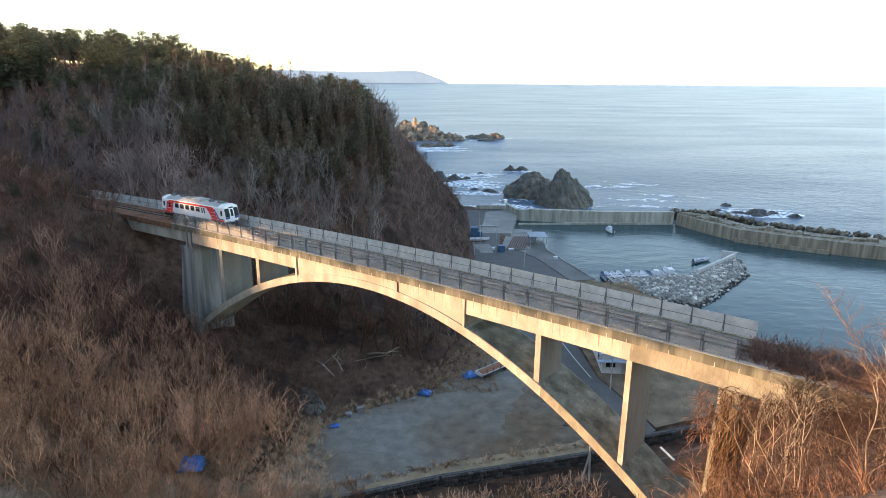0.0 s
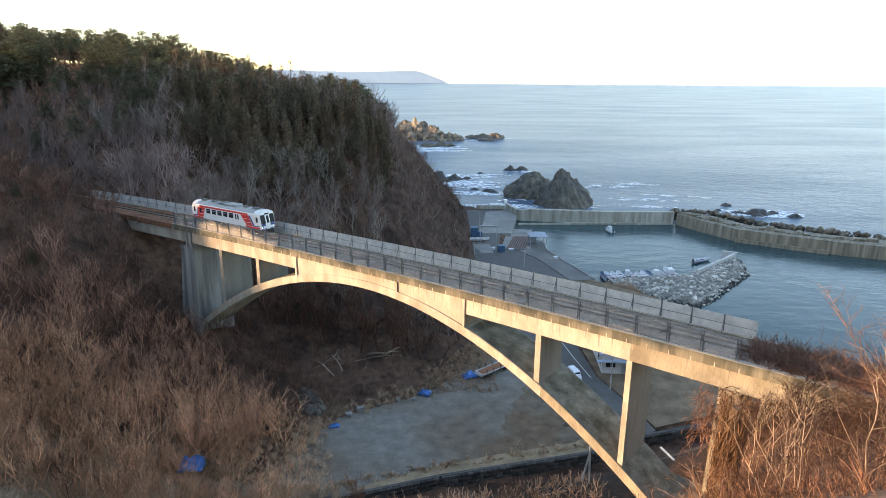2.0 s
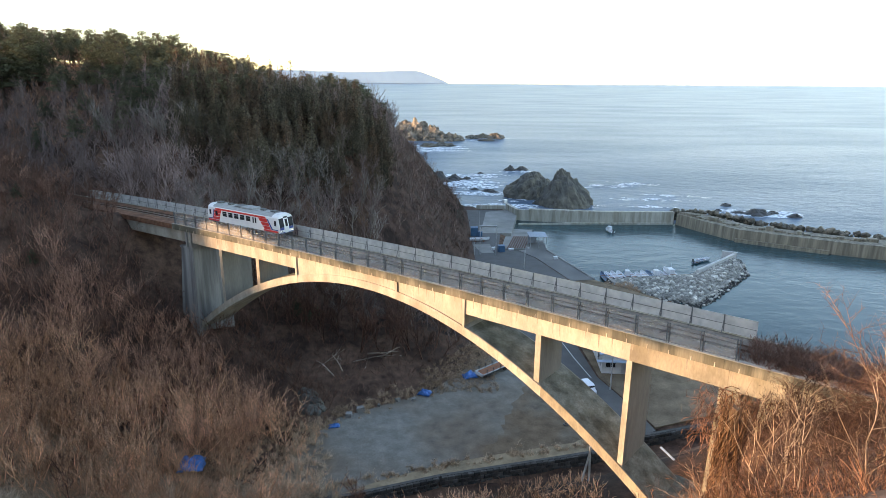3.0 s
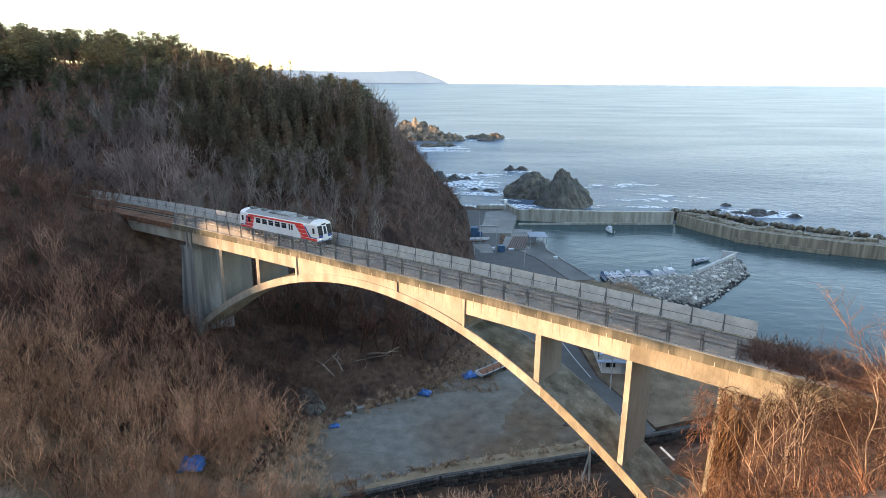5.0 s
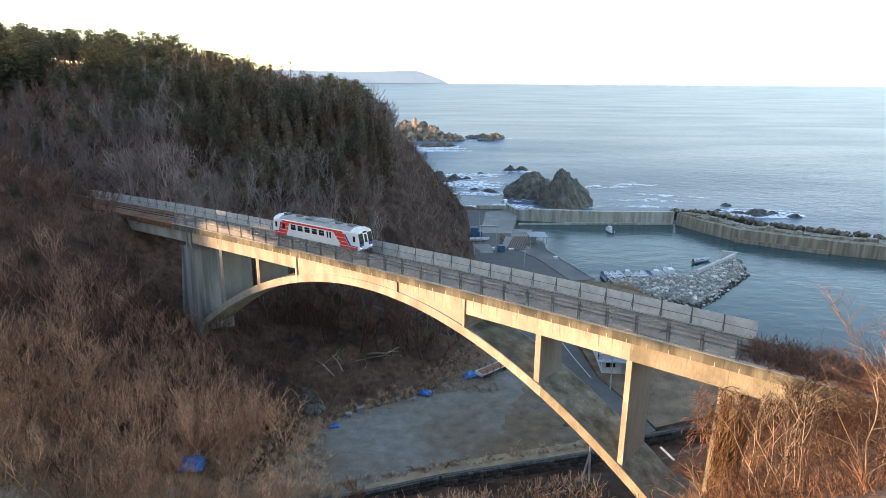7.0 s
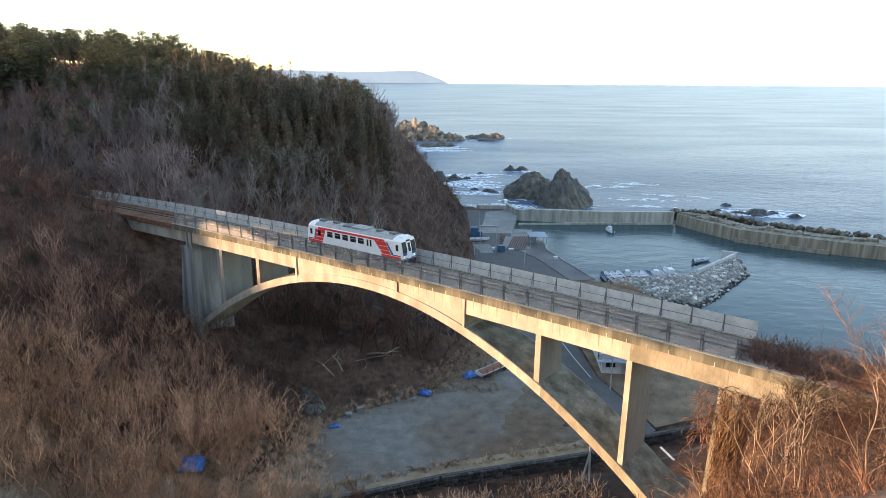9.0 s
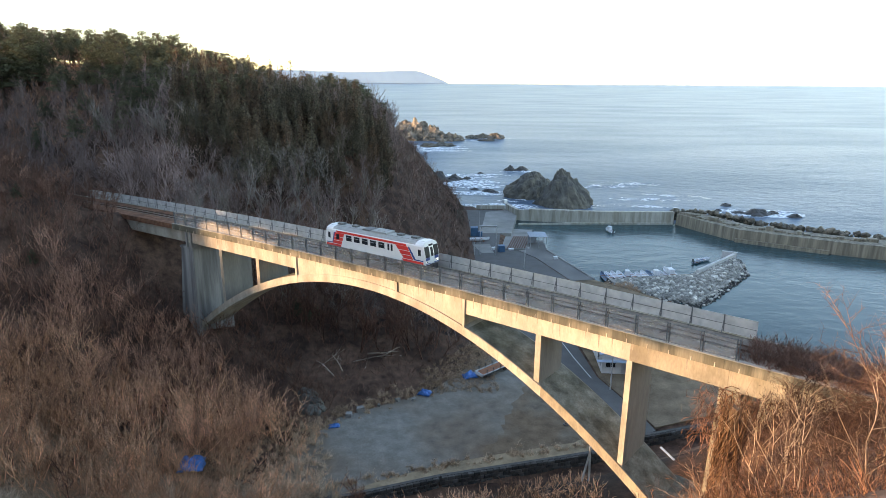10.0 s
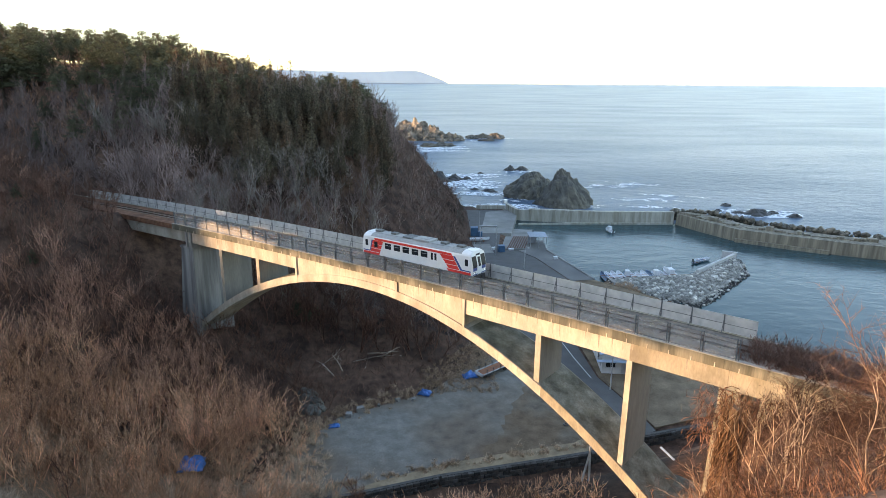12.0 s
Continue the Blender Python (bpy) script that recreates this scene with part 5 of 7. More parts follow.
def places(rs, count, x0, x1, y0, y1, keep, gap):
    """Random places in a stretch of the plan that keep() accepts, not closer than gap."""
    cells = {}
    tries = 0
    res = []
    while len(res) < count and tries < 60:
        tries += 1
        q = rs.uniform((x0, y0), (x1, y1), (count * 2, 2))
        z = land(q[:, 0], q[:, 1])
        ok = keep(q[:, 0], q[:, 1], z)
        for (x, y), h, k in zip(q, z, ok):
            if not k:
                continue
            c = (int(x // gap), int(y // gap))
            near = False
            for i in (-1, 0, 1):
                for j in (-1, 0, 1):
                    for (ox, oy) in cells.get((c[0] + i, c[1] + j), ()):
                        if (ox - x) ** 2 + (oy - y) ** 2 < gap * gap:
                            near = True
            if near:
                continue
            cells.setdefault(c, []).append((x, y))
            res.append((x, y, h))
            if len(res) >= count:
                break
    return res


def near_track(x, y):
    nx, ny = -math.sin(TH0), math.cos(TH0)
    s = (x - BX) * math.cos(TH0) + (y - BY) * math.sin(TH0)
    o = (x - BX) * nx + (y - BY) * ny - CURVE * s * s / 2
    return o, s


rt = random.Random(3)
rs = np.random.RandomState(21)
SHRUB_A = [tubes(grow(rt, rt.uniform(5.5, 8.0), 0.085, stems=3, lean=0.5, levels=((6, 0.5, 0.65), (4, 0.5, 0.65), (3, 0.5, 0.6)), up=0.35, thin=0.021, curve=0.12, first=0.2)) for k in range(8)]
SHRUB_B = [tubes(grow(rt, rt.uniform(4.5, 6.5), 0.07, stems=3, lean=0.55, levels=((6, 0.5, 0.65), (4, 0.5, 0.65)), up=0.3, thin=0.024, curve=0.14, first=0.15)) for k in range(6)]
BRUSH_A = [tubes(grow(rt, rt.uniform(1.0, 1.9), 0.03, stems=4, lean=0.9, levels=((3, 0.5, 0.7),), up=0.2, thin=0.020)) for k in range(5)]


def plant(name, bases, spots, mat, label, scale=(0.75, 1.25), category="woods"):
    ms = []
    for x, y, z in spots:
        k = rs.uniform(*scale)
        ms.append(mat4(x, y, z, k, k, k * rs.uniform(0.9, 1.15), rs.uniform(0, 6.28), rs.uniform(-.08, .08), rs.uniform(-.08, .08)))
    return tagged(scatter_mesh(name, bases, rs.randint(0, len(bases), len(ms)), ms, mat), label, category, kind="stuff")


def woody(segs, mats, split=0.035):
    """Limbs and fine crown of a leafless plant as two meshes."""
    thick = [q for q in segs if q[2] > split]
    return (raw_mesh("limbs", *tubes(thick), mats[0]), raw_mesh("crown", *tubes([q for q in segs if q[2] <= split]), mats[1]))


def grove(name, kinds, spots, label, category, group, scale=(0.75, 1.25)):
    """Leafless plants, each a thing of its own: its limbs, with the twigs as crown."""
    for i, (x, y, z) in enumerate(spots):
        limbs, crown = kinds[rs.randint(len(kinds))]
        k = rs.uniform(*scale)
        m = Matrix.LocRotScale((x, y, z), Euler((rs.uniform(-.08, .08), rs.uniform(-.08, .08), rs.uniform(0, 6.28))), (k, k, k * rs.uniform(0.9, 1.12)))
        ob = new(name, limbs)
        ob.matrix_basis = m
        tagged(ob, label, category, group)
        shared("crown", crown, ob, Matrix.Identity(4))


TREE_SEGS = [grow(rt, rt.uniform(6.5, 9.5), 0.15, stems=rt.choice((1, 1, 2)), lean=0.22, levels=((8, 0.5, 0.7), (4, 0.52, 0.65), (4, 0.55, 0.65), (3, 0.6, 0.6)), thin=0.019, curve=0.16, first=0.22) for k in range(8)]
SHRUB_SEGS = [grow(rt, rt.uniform(5.0, 7.5), 0.07, stems=5, lean=0.5, levels=((6, 0.48, 0.6), (4, 0.52, 0.6), (4, 0.55, 0.6)), up=0.32, thin=0.0135, curve=0.17, first=0.15) for k in range(8)]


def cliff(x, y):
    return (edge_distance(x, y, LOWLAND)[0] < 24) & (y > 125)


def on_north(x, y, z):
    o, s = near_track(x, y)
    return (z > 3.2) & ~cliff(x, y) & ((o > 8.5) | ((o > 4) & (s < -108))) & (y > 70)


conifer_belt = lambda x, y, z: (y > 130) & (y < np.where(x > -0.30 * y, 172, 206)) & (x > -0.43 * y) & (x < -0.094 * y) & ((y > 147) | (x < -0.17 * y)) & ((y > 137) | (x < -0.24 * y)) & (z > 14)
crest = lambda x, y, z: (z > np.where(x < -0.5 * y, 46, 30)) & (z < 75) & (((x < -0.40 * y) & (y > 158)) | ((y > 207) & (x < -0.115 * y)))

spots = places(rs, 620, -190, 10, 106, 215, lambda x, y, z: on_north(x, y, z) & ~(conifer_belt(x, y, z) & (rs.rand(len(x)) < 0.95)) & ~(crest(x, y, z) & (rs.rand(len(x)) < 0.985)) & ~((x > -0.66 * y) & (x < -0.34 * y) & (y > 140) & (rs.rand(len(x)) < 0.85)) & ~((x > -0.42 * y) & (x < -0.10 * y) & (y > 125) & (y < 173) & (rs.rand(len(x)) < 0.95)), 2.6)
far_spots = [q for q in spots if q[1] + 0.25 * q[0] > 112]
FAR_TREES = [tubes(grow(rt, rt.uniform(6.5, 9.5), 0.15, lean=0.2, levels=((7, 0.5, 0.7), (4, 0.52, 0.65), (5, 0.55, 0.65)), thin=0.026, curve=0.15)) for k in range(7)]
plant("bare_woods", FAR_TREES, far_spots, BARE, "grey-brown leafless woods high on the hillside")
spots = [q for q in spots if q[1] + 0.25 * q[0] <= 112]
# same trees in a darker brown that carries the lower slope's shade
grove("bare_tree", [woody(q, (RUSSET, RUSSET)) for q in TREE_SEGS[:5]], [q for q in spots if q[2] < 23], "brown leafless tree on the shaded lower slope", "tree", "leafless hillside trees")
spots = [q for q in spots if q[2] >= 23]
grove("bare_tree", [woody(q, (BARE, BARE)) for q in TREE_SEGS], spots, "grey-brown leafless tree in the hillside woods", "tree", "leafless hillside trees")
spots = places(rs, 64, -48, -2, 112, 142, lambda x, y, z: on_north(x, y, z) & (z > 6) & (z < 32), 3.2)
grove("bare_tree", [woody(q, (PALE, PALE)) for q in TREE_SEGS[:4]], spots, "pale silvery leafless tree above the railway", "tree", "pale trees above the railway", (0.8, 1.15))


grove("bare_tree", [woody(q, (PALE, PALE)) for q in TREE_SEGS[4:]], [(x, y, float(land(x, y)) - 0.3) for x, y in ((-75.5, 143.3), (-70.1, 141.4), (-60.2, 133.6), (-66.0, 138.0), (-80.0, 147.0), (-57.0, 136.0))],
      "tall pale leafless tree standing among brown scrub", "tree", "pale trees above the railway", (0.95, 1.2))
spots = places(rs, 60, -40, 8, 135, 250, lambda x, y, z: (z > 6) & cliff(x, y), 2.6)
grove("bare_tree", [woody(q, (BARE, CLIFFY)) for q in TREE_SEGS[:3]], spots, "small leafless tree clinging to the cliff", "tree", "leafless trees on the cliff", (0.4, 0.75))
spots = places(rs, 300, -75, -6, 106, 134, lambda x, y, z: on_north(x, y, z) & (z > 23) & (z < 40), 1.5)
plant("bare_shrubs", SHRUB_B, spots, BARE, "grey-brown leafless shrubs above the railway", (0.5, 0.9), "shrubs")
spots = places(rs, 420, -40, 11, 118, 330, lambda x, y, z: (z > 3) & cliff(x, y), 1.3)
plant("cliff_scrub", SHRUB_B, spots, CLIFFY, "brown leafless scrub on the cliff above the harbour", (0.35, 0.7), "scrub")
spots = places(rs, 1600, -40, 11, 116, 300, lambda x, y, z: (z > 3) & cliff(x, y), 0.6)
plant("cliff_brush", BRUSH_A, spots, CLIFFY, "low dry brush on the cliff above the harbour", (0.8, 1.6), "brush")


def west_side(x, y, z):
    o, s = near_track(x, y)
    return (z > 2.6) & (o < -2.5) & (x < 2) & (y > 40)


def clearing(x, y):
    return (np.abs(x + 32.6 - 0.46 * (y - 70)) < 3.0) & (y > 58) & (y < 74)


def in_yard(x, y):
    return edge_distance(x, y, LOWLAND)[1]


spots = places(rs, 250, -85, 0, 60, 100, lambda x, y, z: west_side(x, y, z) & ~in_yard(x, y) & ~clearing(x, y) & ((x < -19) | (y > 70)) & (y < 84 + 0.12 * (x + 40)), 2.2)
grove("bare_shrub", [woody(q, (SHRUB, SHRUB), 0.03) for q in SHRUB_SEGS], spots, "tan leafless shrub on the near slope", "shrub", "leafless shrubs on the slope", (0.7, 1.2))
spots = places(rs, 90, -58, -14, 62, 72, lambda x, y, z: west_side(x, y, z) & ~in_yard(x, y) & ~clearing(x, y) & (x < -17), 1.3)
plant("dry_shrubs", SHRUB_B, spots, SHRUB, "low tan leafless shrubs on the near slope", (0.4, 0.75), "shrubs")
spots = places(rs, 110, -95, -8, 60, 125, lambda x, y, z: west_side(x, y, z) & (z > 6), 4.0)
# shade below the railway is put into these darker shrubs
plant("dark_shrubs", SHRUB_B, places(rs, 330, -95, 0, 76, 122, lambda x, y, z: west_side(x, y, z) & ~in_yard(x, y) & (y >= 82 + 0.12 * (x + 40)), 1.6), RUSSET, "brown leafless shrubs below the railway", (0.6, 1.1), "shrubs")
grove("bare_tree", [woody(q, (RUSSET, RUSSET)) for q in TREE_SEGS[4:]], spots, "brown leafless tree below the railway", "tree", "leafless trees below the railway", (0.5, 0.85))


def beneath(x, y, z):
    o, s = near_track(x, y)
    return (z > 2.4) & (o > -3) & (o < 9) & (s > -64) & (s < -18)


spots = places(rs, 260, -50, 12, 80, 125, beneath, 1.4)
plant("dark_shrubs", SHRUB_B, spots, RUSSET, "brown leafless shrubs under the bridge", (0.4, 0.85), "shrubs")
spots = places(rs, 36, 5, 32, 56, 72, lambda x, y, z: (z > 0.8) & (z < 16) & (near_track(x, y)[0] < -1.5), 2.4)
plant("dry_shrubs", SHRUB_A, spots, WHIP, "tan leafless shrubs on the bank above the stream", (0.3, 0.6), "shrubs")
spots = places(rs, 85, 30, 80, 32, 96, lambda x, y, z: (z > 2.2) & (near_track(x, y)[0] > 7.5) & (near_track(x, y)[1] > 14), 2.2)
plant("dry_shrubs", SHRUB_A, spots, SHADE_BROWN, "brown leafless shrubs beyond the abutment", (0.6, 1.05), "shrubs")
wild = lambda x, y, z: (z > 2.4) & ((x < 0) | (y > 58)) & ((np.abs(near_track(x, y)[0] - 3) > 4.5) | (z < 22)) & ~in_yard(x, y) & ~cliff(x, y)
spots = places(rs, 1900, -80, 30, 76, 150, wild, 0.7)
# russet twigs darker than the sunlit brush, for shade on these slopes
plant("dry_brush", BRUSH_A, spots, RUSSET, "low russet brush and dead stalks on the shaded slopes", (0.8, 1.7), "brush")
spots = places(rs, 900, -70, 20, 60, 78, wild, 0.7)
plant("dry_brush", BRUSH_A, spots, SHRUB, "low dry brush and dead stalks covering the slopes", (0.6, 1.5), "brush")

spots = places(rs, 85, -66, -26, 76, 98, lambda x, y, z: west_side(x, y, z) & ~in_yard(x, y), 2.0)
grove("bare_shrub", [woody(q, (PINKISH, PINKISH), 0.03) for q in SHRUB_SEGS[:5]], spots, "pinkish-brown leafless shrub on the slope", "shrub", "leafless shrubs on the slope", (0.6, 1.0))
spots = []
for k in range(46):
    p = rail(-84 - 28 * rt.random(), -4.5 * rt.random() - 0.3)
    spots.append((p.x, p.y, max(float(land(p.x, p.y)), 24.0)))
plant("dark_shrubs", SHRUB_B, [q for q in spots if q[2] > 24.1], RUSSET, "brown leafless shrubs crowding the track", (0.4, 0.75), "shrubs")

spots = []
for k in range(16):
    p = rail(-122 + 22 * rt.random(), -2.0 - 7 * rt.random())
    spots.append((p.x, p.y, float(land(p.x, p.y)) - 0.2))
grove("bare_tree", [woody(q, (RUSSET, PINKISH)) for q in TREE_SEGS[2:5]], spots, "brown leafless tree leaning over the track", "tree", "leafless trees below the railway", (0.5, 0.8))

# thickets on the near slope by the abutment, each plant by itself
def stems_and_twigs(segs, stem_mat, twig_mat):
    thick = [s for s in segs if s[2] > 0.017]
    return (raw_mesh("stem", *tubes(thick + [segs[-1]]), stem_mat), raw_mesh("crown", *tubes([s for s in segs if s[2] <= 0.017]), twig_mat))


NEAR_BUSH, SHADE_BUSH = [], []
for k in range(6):
    segs = grow(rt, rt.uniform(4.4, 6.0), 0.05, stems=4, lean=0.85, levels=((5, 0.5, 0.8), (4, 0.5, 0.9), (4, 0.55, 0.9)), up=0.02, thin=0.0075, curve=0.3, first=0.15)
    NEAR_BUSH.append(stems_and_twigs(segs, PALE_BARK, WHIP))
    # same bush again, its shade put into the twig colour
    SHADE_BUSH.append(stems_and_twigs(segs, SHADE_BROWN, SHADE_UMBER))


def thicket(x, y, k, scale, label, dark=False):
    z = float(land(x, y))
    t = thing("shrub", label, "shrub", "shrubs on the near slope", Matrix.LocRotScale((x, y, z - 0.1), Euler((0, 0, rt.uniform(0, 6.28))), None))
    for name, me in zip(("stem", "crown"), (SHADE_BUSH if dark else NEAR_BUSH)[k % 6]):
        tagged(shared(name, me, t, Matrix.Scale(scale, 4)), kind="stuff")


def right_bank(x, y, z):
    o, s = near_track(x, y)
    return (o < -1.0) & (x > 0.485 * y) & (x < 0.86 * y + 4) & (y > 19)


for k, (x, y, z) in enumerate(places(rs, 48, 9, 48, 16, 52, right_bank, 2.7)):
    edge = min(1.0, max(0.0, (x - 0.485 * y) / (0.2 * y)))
    thicket(x, y, k, rt.uniform(0.5, 0.72) + edge * rt.uniform(0.1, 0.42), "leafless shrub with fine twigs coloured dark for shade" if edge > 0.45 else "orange-brown leafless shrub with long whippy stems", edge > 0.45)

spots = places(rs, 520, 4, 40, 14, 50, lambda x, y, z: (near_track(x, y)[0] < -1) & (x > 0.2 * y), 0.55)
plant("dry_brush", BRUSH_A, spots, WHIP, "low dry brush under the near shrubs", (0.5, 1.1), "brush")

spots = []
for k in range(150):
    t = rs.rand() * 3
    i = int(t)
    a, b = ((-16, 71.0), (0, 75.6), (22, 81.4), (31, 86.2))[i:i + 2]
    f = t - i
    x, y = a[0] + (b[0] - a[0]) * f, a[1] + (b[1] - a[1]) * f + abs(rs.normal(0, 0.9))
    spots.append((x, y, 1.9))
yard_rim = [(-24, 67.5), (-23, 80), (-17, 90), (-2, 99), (8.5, 113), (9.4, 125)]
for (ax, ay), (bx, by) in zip(yard_rim, yard_rim[1:]):
    for k in range(90):
        f = rs.rand()
        u, v = rs.normal(0, 0.9), rs.normal(0, 0.9)
        spots.append((ax + (bx - ax) * f + u, ay + (by - ay) * f + v, float(land(ax + (bx - ax) * f + u, ay + (by - ay) * f + v)) + 0.08))
for x, y, z in places(rs, 500, -62, -17, 60, 76, lambda x, y, z: west_side(x, y, z) & ~in_yard(x, y), 0.7):
    spots.append((x, y, z))
for k in range(160):
    spots.append((rs.uniform(43, 52), rs.uniform(151, 160), 1.3))
for x, y, z in places(rs, 260, -4, 10, 98, 118, lambda x, y, z: (z > 1.7) & (z < 8) & (near_track(x, y)[1] > -34), 0.4):
    spots.append((x, y, z))
for x, y, z in places(rs, 1500, -60, -14, 58, 74, lambda x, y, z: west_side(x, y, z) & ~in_yard(x, y), 0.4):
    spots.append((x, y, z))
off_lot = lambda x, y: ~edge_distance(x, y, [(-23, 68.3), (-12, 69.9), (0, 74.2), (22.2, 79.9), (27, 88), (8, 112), (-17, 89.2), (-22.5, 80)])[1]
for x, y, z in places(rs, 900, -42, -8, 60, 88, lambda x, y, z: (z > 0.2) & (z < 14) & off_lot(x, y), 0.4):
    spots.append((x, y, z))
plant("dry_brush", BRUSH_A, places(rs, 420, -40, -10, 60, 86, lambda x, y, z: (z > 0.2) & (z < 12) & off_lot(x, y), 0.6), SHRUB, "low dry brush at the foot of the slope", (0.7, 1.6), "brush")
GRASS_A = [tubes([(Vector((rt.gauss(0, 0.2), rt.gauss(0, 0.2), -0.05)), Vector((rt.gauss(0, 0.35), rt.gauss(0, 0.35), rt.uniform(0.3, 0.7))), 0.019, 0.006, True) for j in range(26)]) for k in range(4)]
STRAW = twig_material("dry_straw_grass", (0.68, 0.49, 0.335), island=0.5, second=(0.48, 0.33, 0.22))
plant("dry_grass", GRASS_A, places(rs, 1300, -64, -12, 56, 71, lambda x, y, z: (z > 0.4) & (x < 0), 0.5), STRAW, "long pale dry grass low on the slope", (1.4, 2.6), "grass")
lot_end = [(x, y, 1.9) for x, y in zip(rs.uniform(-22.5, -12.5, 420), rs.uniform(69, 82, 420)) if x + 22.5 < 9.5 * rs.rand() ** 1.5 - 0.35 * (y - 74)]
plant("dry_grass", GRASS_A, lot_end, STRAW, "long pale dry grass creeping over the yard end", (1.0, 2.0), "grass")
plant("dry_shrubs", SHRUB_B, lot_end[::7], SHRUB, "low tan shrubs at the yard end", (0.3, 0.6), "shrubs")
DULL_STRAW = twig_material("dull_brown_grass", (0.46, 0.31, 0.20), island=0.5, second=(0.30, 0.19, 0.12))
plant("dry_grass", GRASS_A, spots, DULL_STRAW, "straw-coloured dry grass along the yard wall", (0.7, 1.5), "grass")

spots = places(rs, 300, 9, 30, 15, 36, lambda x, y, z: (x > 0.5 * y) & (x < 0.9 * y), 0.4)
plant("dry_brush", BRUSH_A, spots, WHIP, "low dry brush under the near shrubs", (0.4, 0.8), "brush")

spots = places(rs, 420, 8, 36, 46, 74, lambda x, y, z: (z > 0.9) & (z < 20) & (near_track(x, y)[0] < 7), 0.6)
plant("dry_brush", BRUSH_A, spots, WHIP, "low red-brown brush on the bank above the stream", (0.6, 1.2), "brush")
spots = places(rs, 70, 8, 30, 52, 74, lambda x, y, z: (z > 0.9) & (z < 16) & (near_track(x, y)[0] < 7), 1.4)
plant("dark_shrubs", SHRUB_B, spots, WHIP, "dark brown scrub above the stream", (0.3, 0.55), "shrubs")
spots = places(rs, 34, 12, 25, 55, 68, lambda x, y, z: (z > 1.5) & (near_track(x, y)[0] < -1), 1.6)
plant("dry_shrubs", SHRUB_A, spots, WHIP, "brown leafless shrubs on the bank below the bridge", (0.45, 0.8), "shrubs")
spots = places(rs, 60, -130, -84, 138, 184, lambda x, y, z: z > 36, 2.6)
plant("dry_shrubs", SHRUB_A, spots, PINKISH, "pinkish-brown leafless shrubs high on the slope", (0.55, 0.95), "shrubs")

# vine-covered stump by the abutment
stump = thing("vine_stump", "tall broken trunk wrapped in dry brown vines", "stump", at=Matrix.Translation((20.3, 38.5, float(land(20.3, 38.5)) - 0.3)))
bm = bmesh.new()
rings = []
for k in range(9):
    z = 9.4 * k / 8
    r = 0.62 - 0.03 * k
    rings.append([Vector((r * math.cos(a * 0.6283) * (1 + 0.2 * noise.noise((a, k, 1))) + 0.05 * k, r * math.sin(a * 0.6283) * (1 + 0.2 * noise.noise((a, k, 5))), z + (0.5 * noise.noise((a * 1.3, 2, 9)) if k == 8 else 0))) for a in range(10)])
loft(bm, rings)
part("trunk", bm, TIMBER_GREY, stump)
vines = []
for k in range(240):
    a, z = rt.uniform(0, 6.28), rt.uniform(-0.2, 6.5)
    q = Vector((0.7 * math.cos(a), 0.7 * math.sin(a), z))
    for j in range(6):
        a += rt.gauss(0.12, 0.25)
        z += rt.uniform(0.5, 1.0)
        r = 0.72 + rt.uniform(-0.08, 0.3 + 0.35 * (z > 9.4))
        e = Vector((r * math.cos(a) + 0.05 * z, r * math.sin(a), min(z, 10.2) - (0.6 * rt.random() if z > 10.4 else 0)))
        vines.append((q, e, 0.03, 0.024, False))
        q = e
shared("vine", raw_mesh("vine", *tubes(vines), VINE), stump, Matrix.Identity(4))

# vines hang over the abutment, and scrub crowds the track beyond the fence
tangle = []
for k in range(1000):
    s_ = 21.5 + 19 * rt.random()
    q = rail(s_, -0.15 - 1.2 * rt.random(), -2.3 - 5.0 * rt.random() ** 1.2)
    d = Vector((rt.gauss(0, 1), rt.gauss(0, 0.6), rt.gauss(-0.5, 0.6)))
    for j in range(5):
        d = d * 0.7 + Vector((rt.gauss(0, 0.6), rt.gauss(-0.1, 0.35), rt.gauss(-0.35, 0.5)))
        e = q + d.normalized() * rt.uniform(0.35, 0.8)
        tangle.append((q, e, 0.026, 0.02, j == 4))
        q = e
tagged(new("vine_tangle", raw_mesh("vine_tangle", *tubes(tangle), WHIP)), "red-brown dry vines hanging over the abutment", "vines", kind="stuff")
spots = []
for k in range(900):
    p = rail(23.9 + 16 * rt.random(), rt.uniform(0.5, 5.7), -0.1)
    spots.append((p.x, p.y, p.z))
plant("track_brush", BRUSH_A, spots, RUSSET, "red-brown dry brush along the track past the fence", (0.7, 1.3), "brush")
for k in range(26):
    p = rail(23.5 + 21 * rt.random(), -1.6 - 4.5 * rt.random())
    thicket(p.x, p.y, k, rt.uniform(0.6, 0.95), "leafless shrub with fine twigs coloured dark for shade", True)
for k in range(12):
    b, y = rt.uniform(0.72, 0.86), rt.uniform(30, 42)
    thicket(b * y, y, k, rt.uniform(0.7, 1.0), "leafless shrub with fine twigs coloured dark for shade", True)

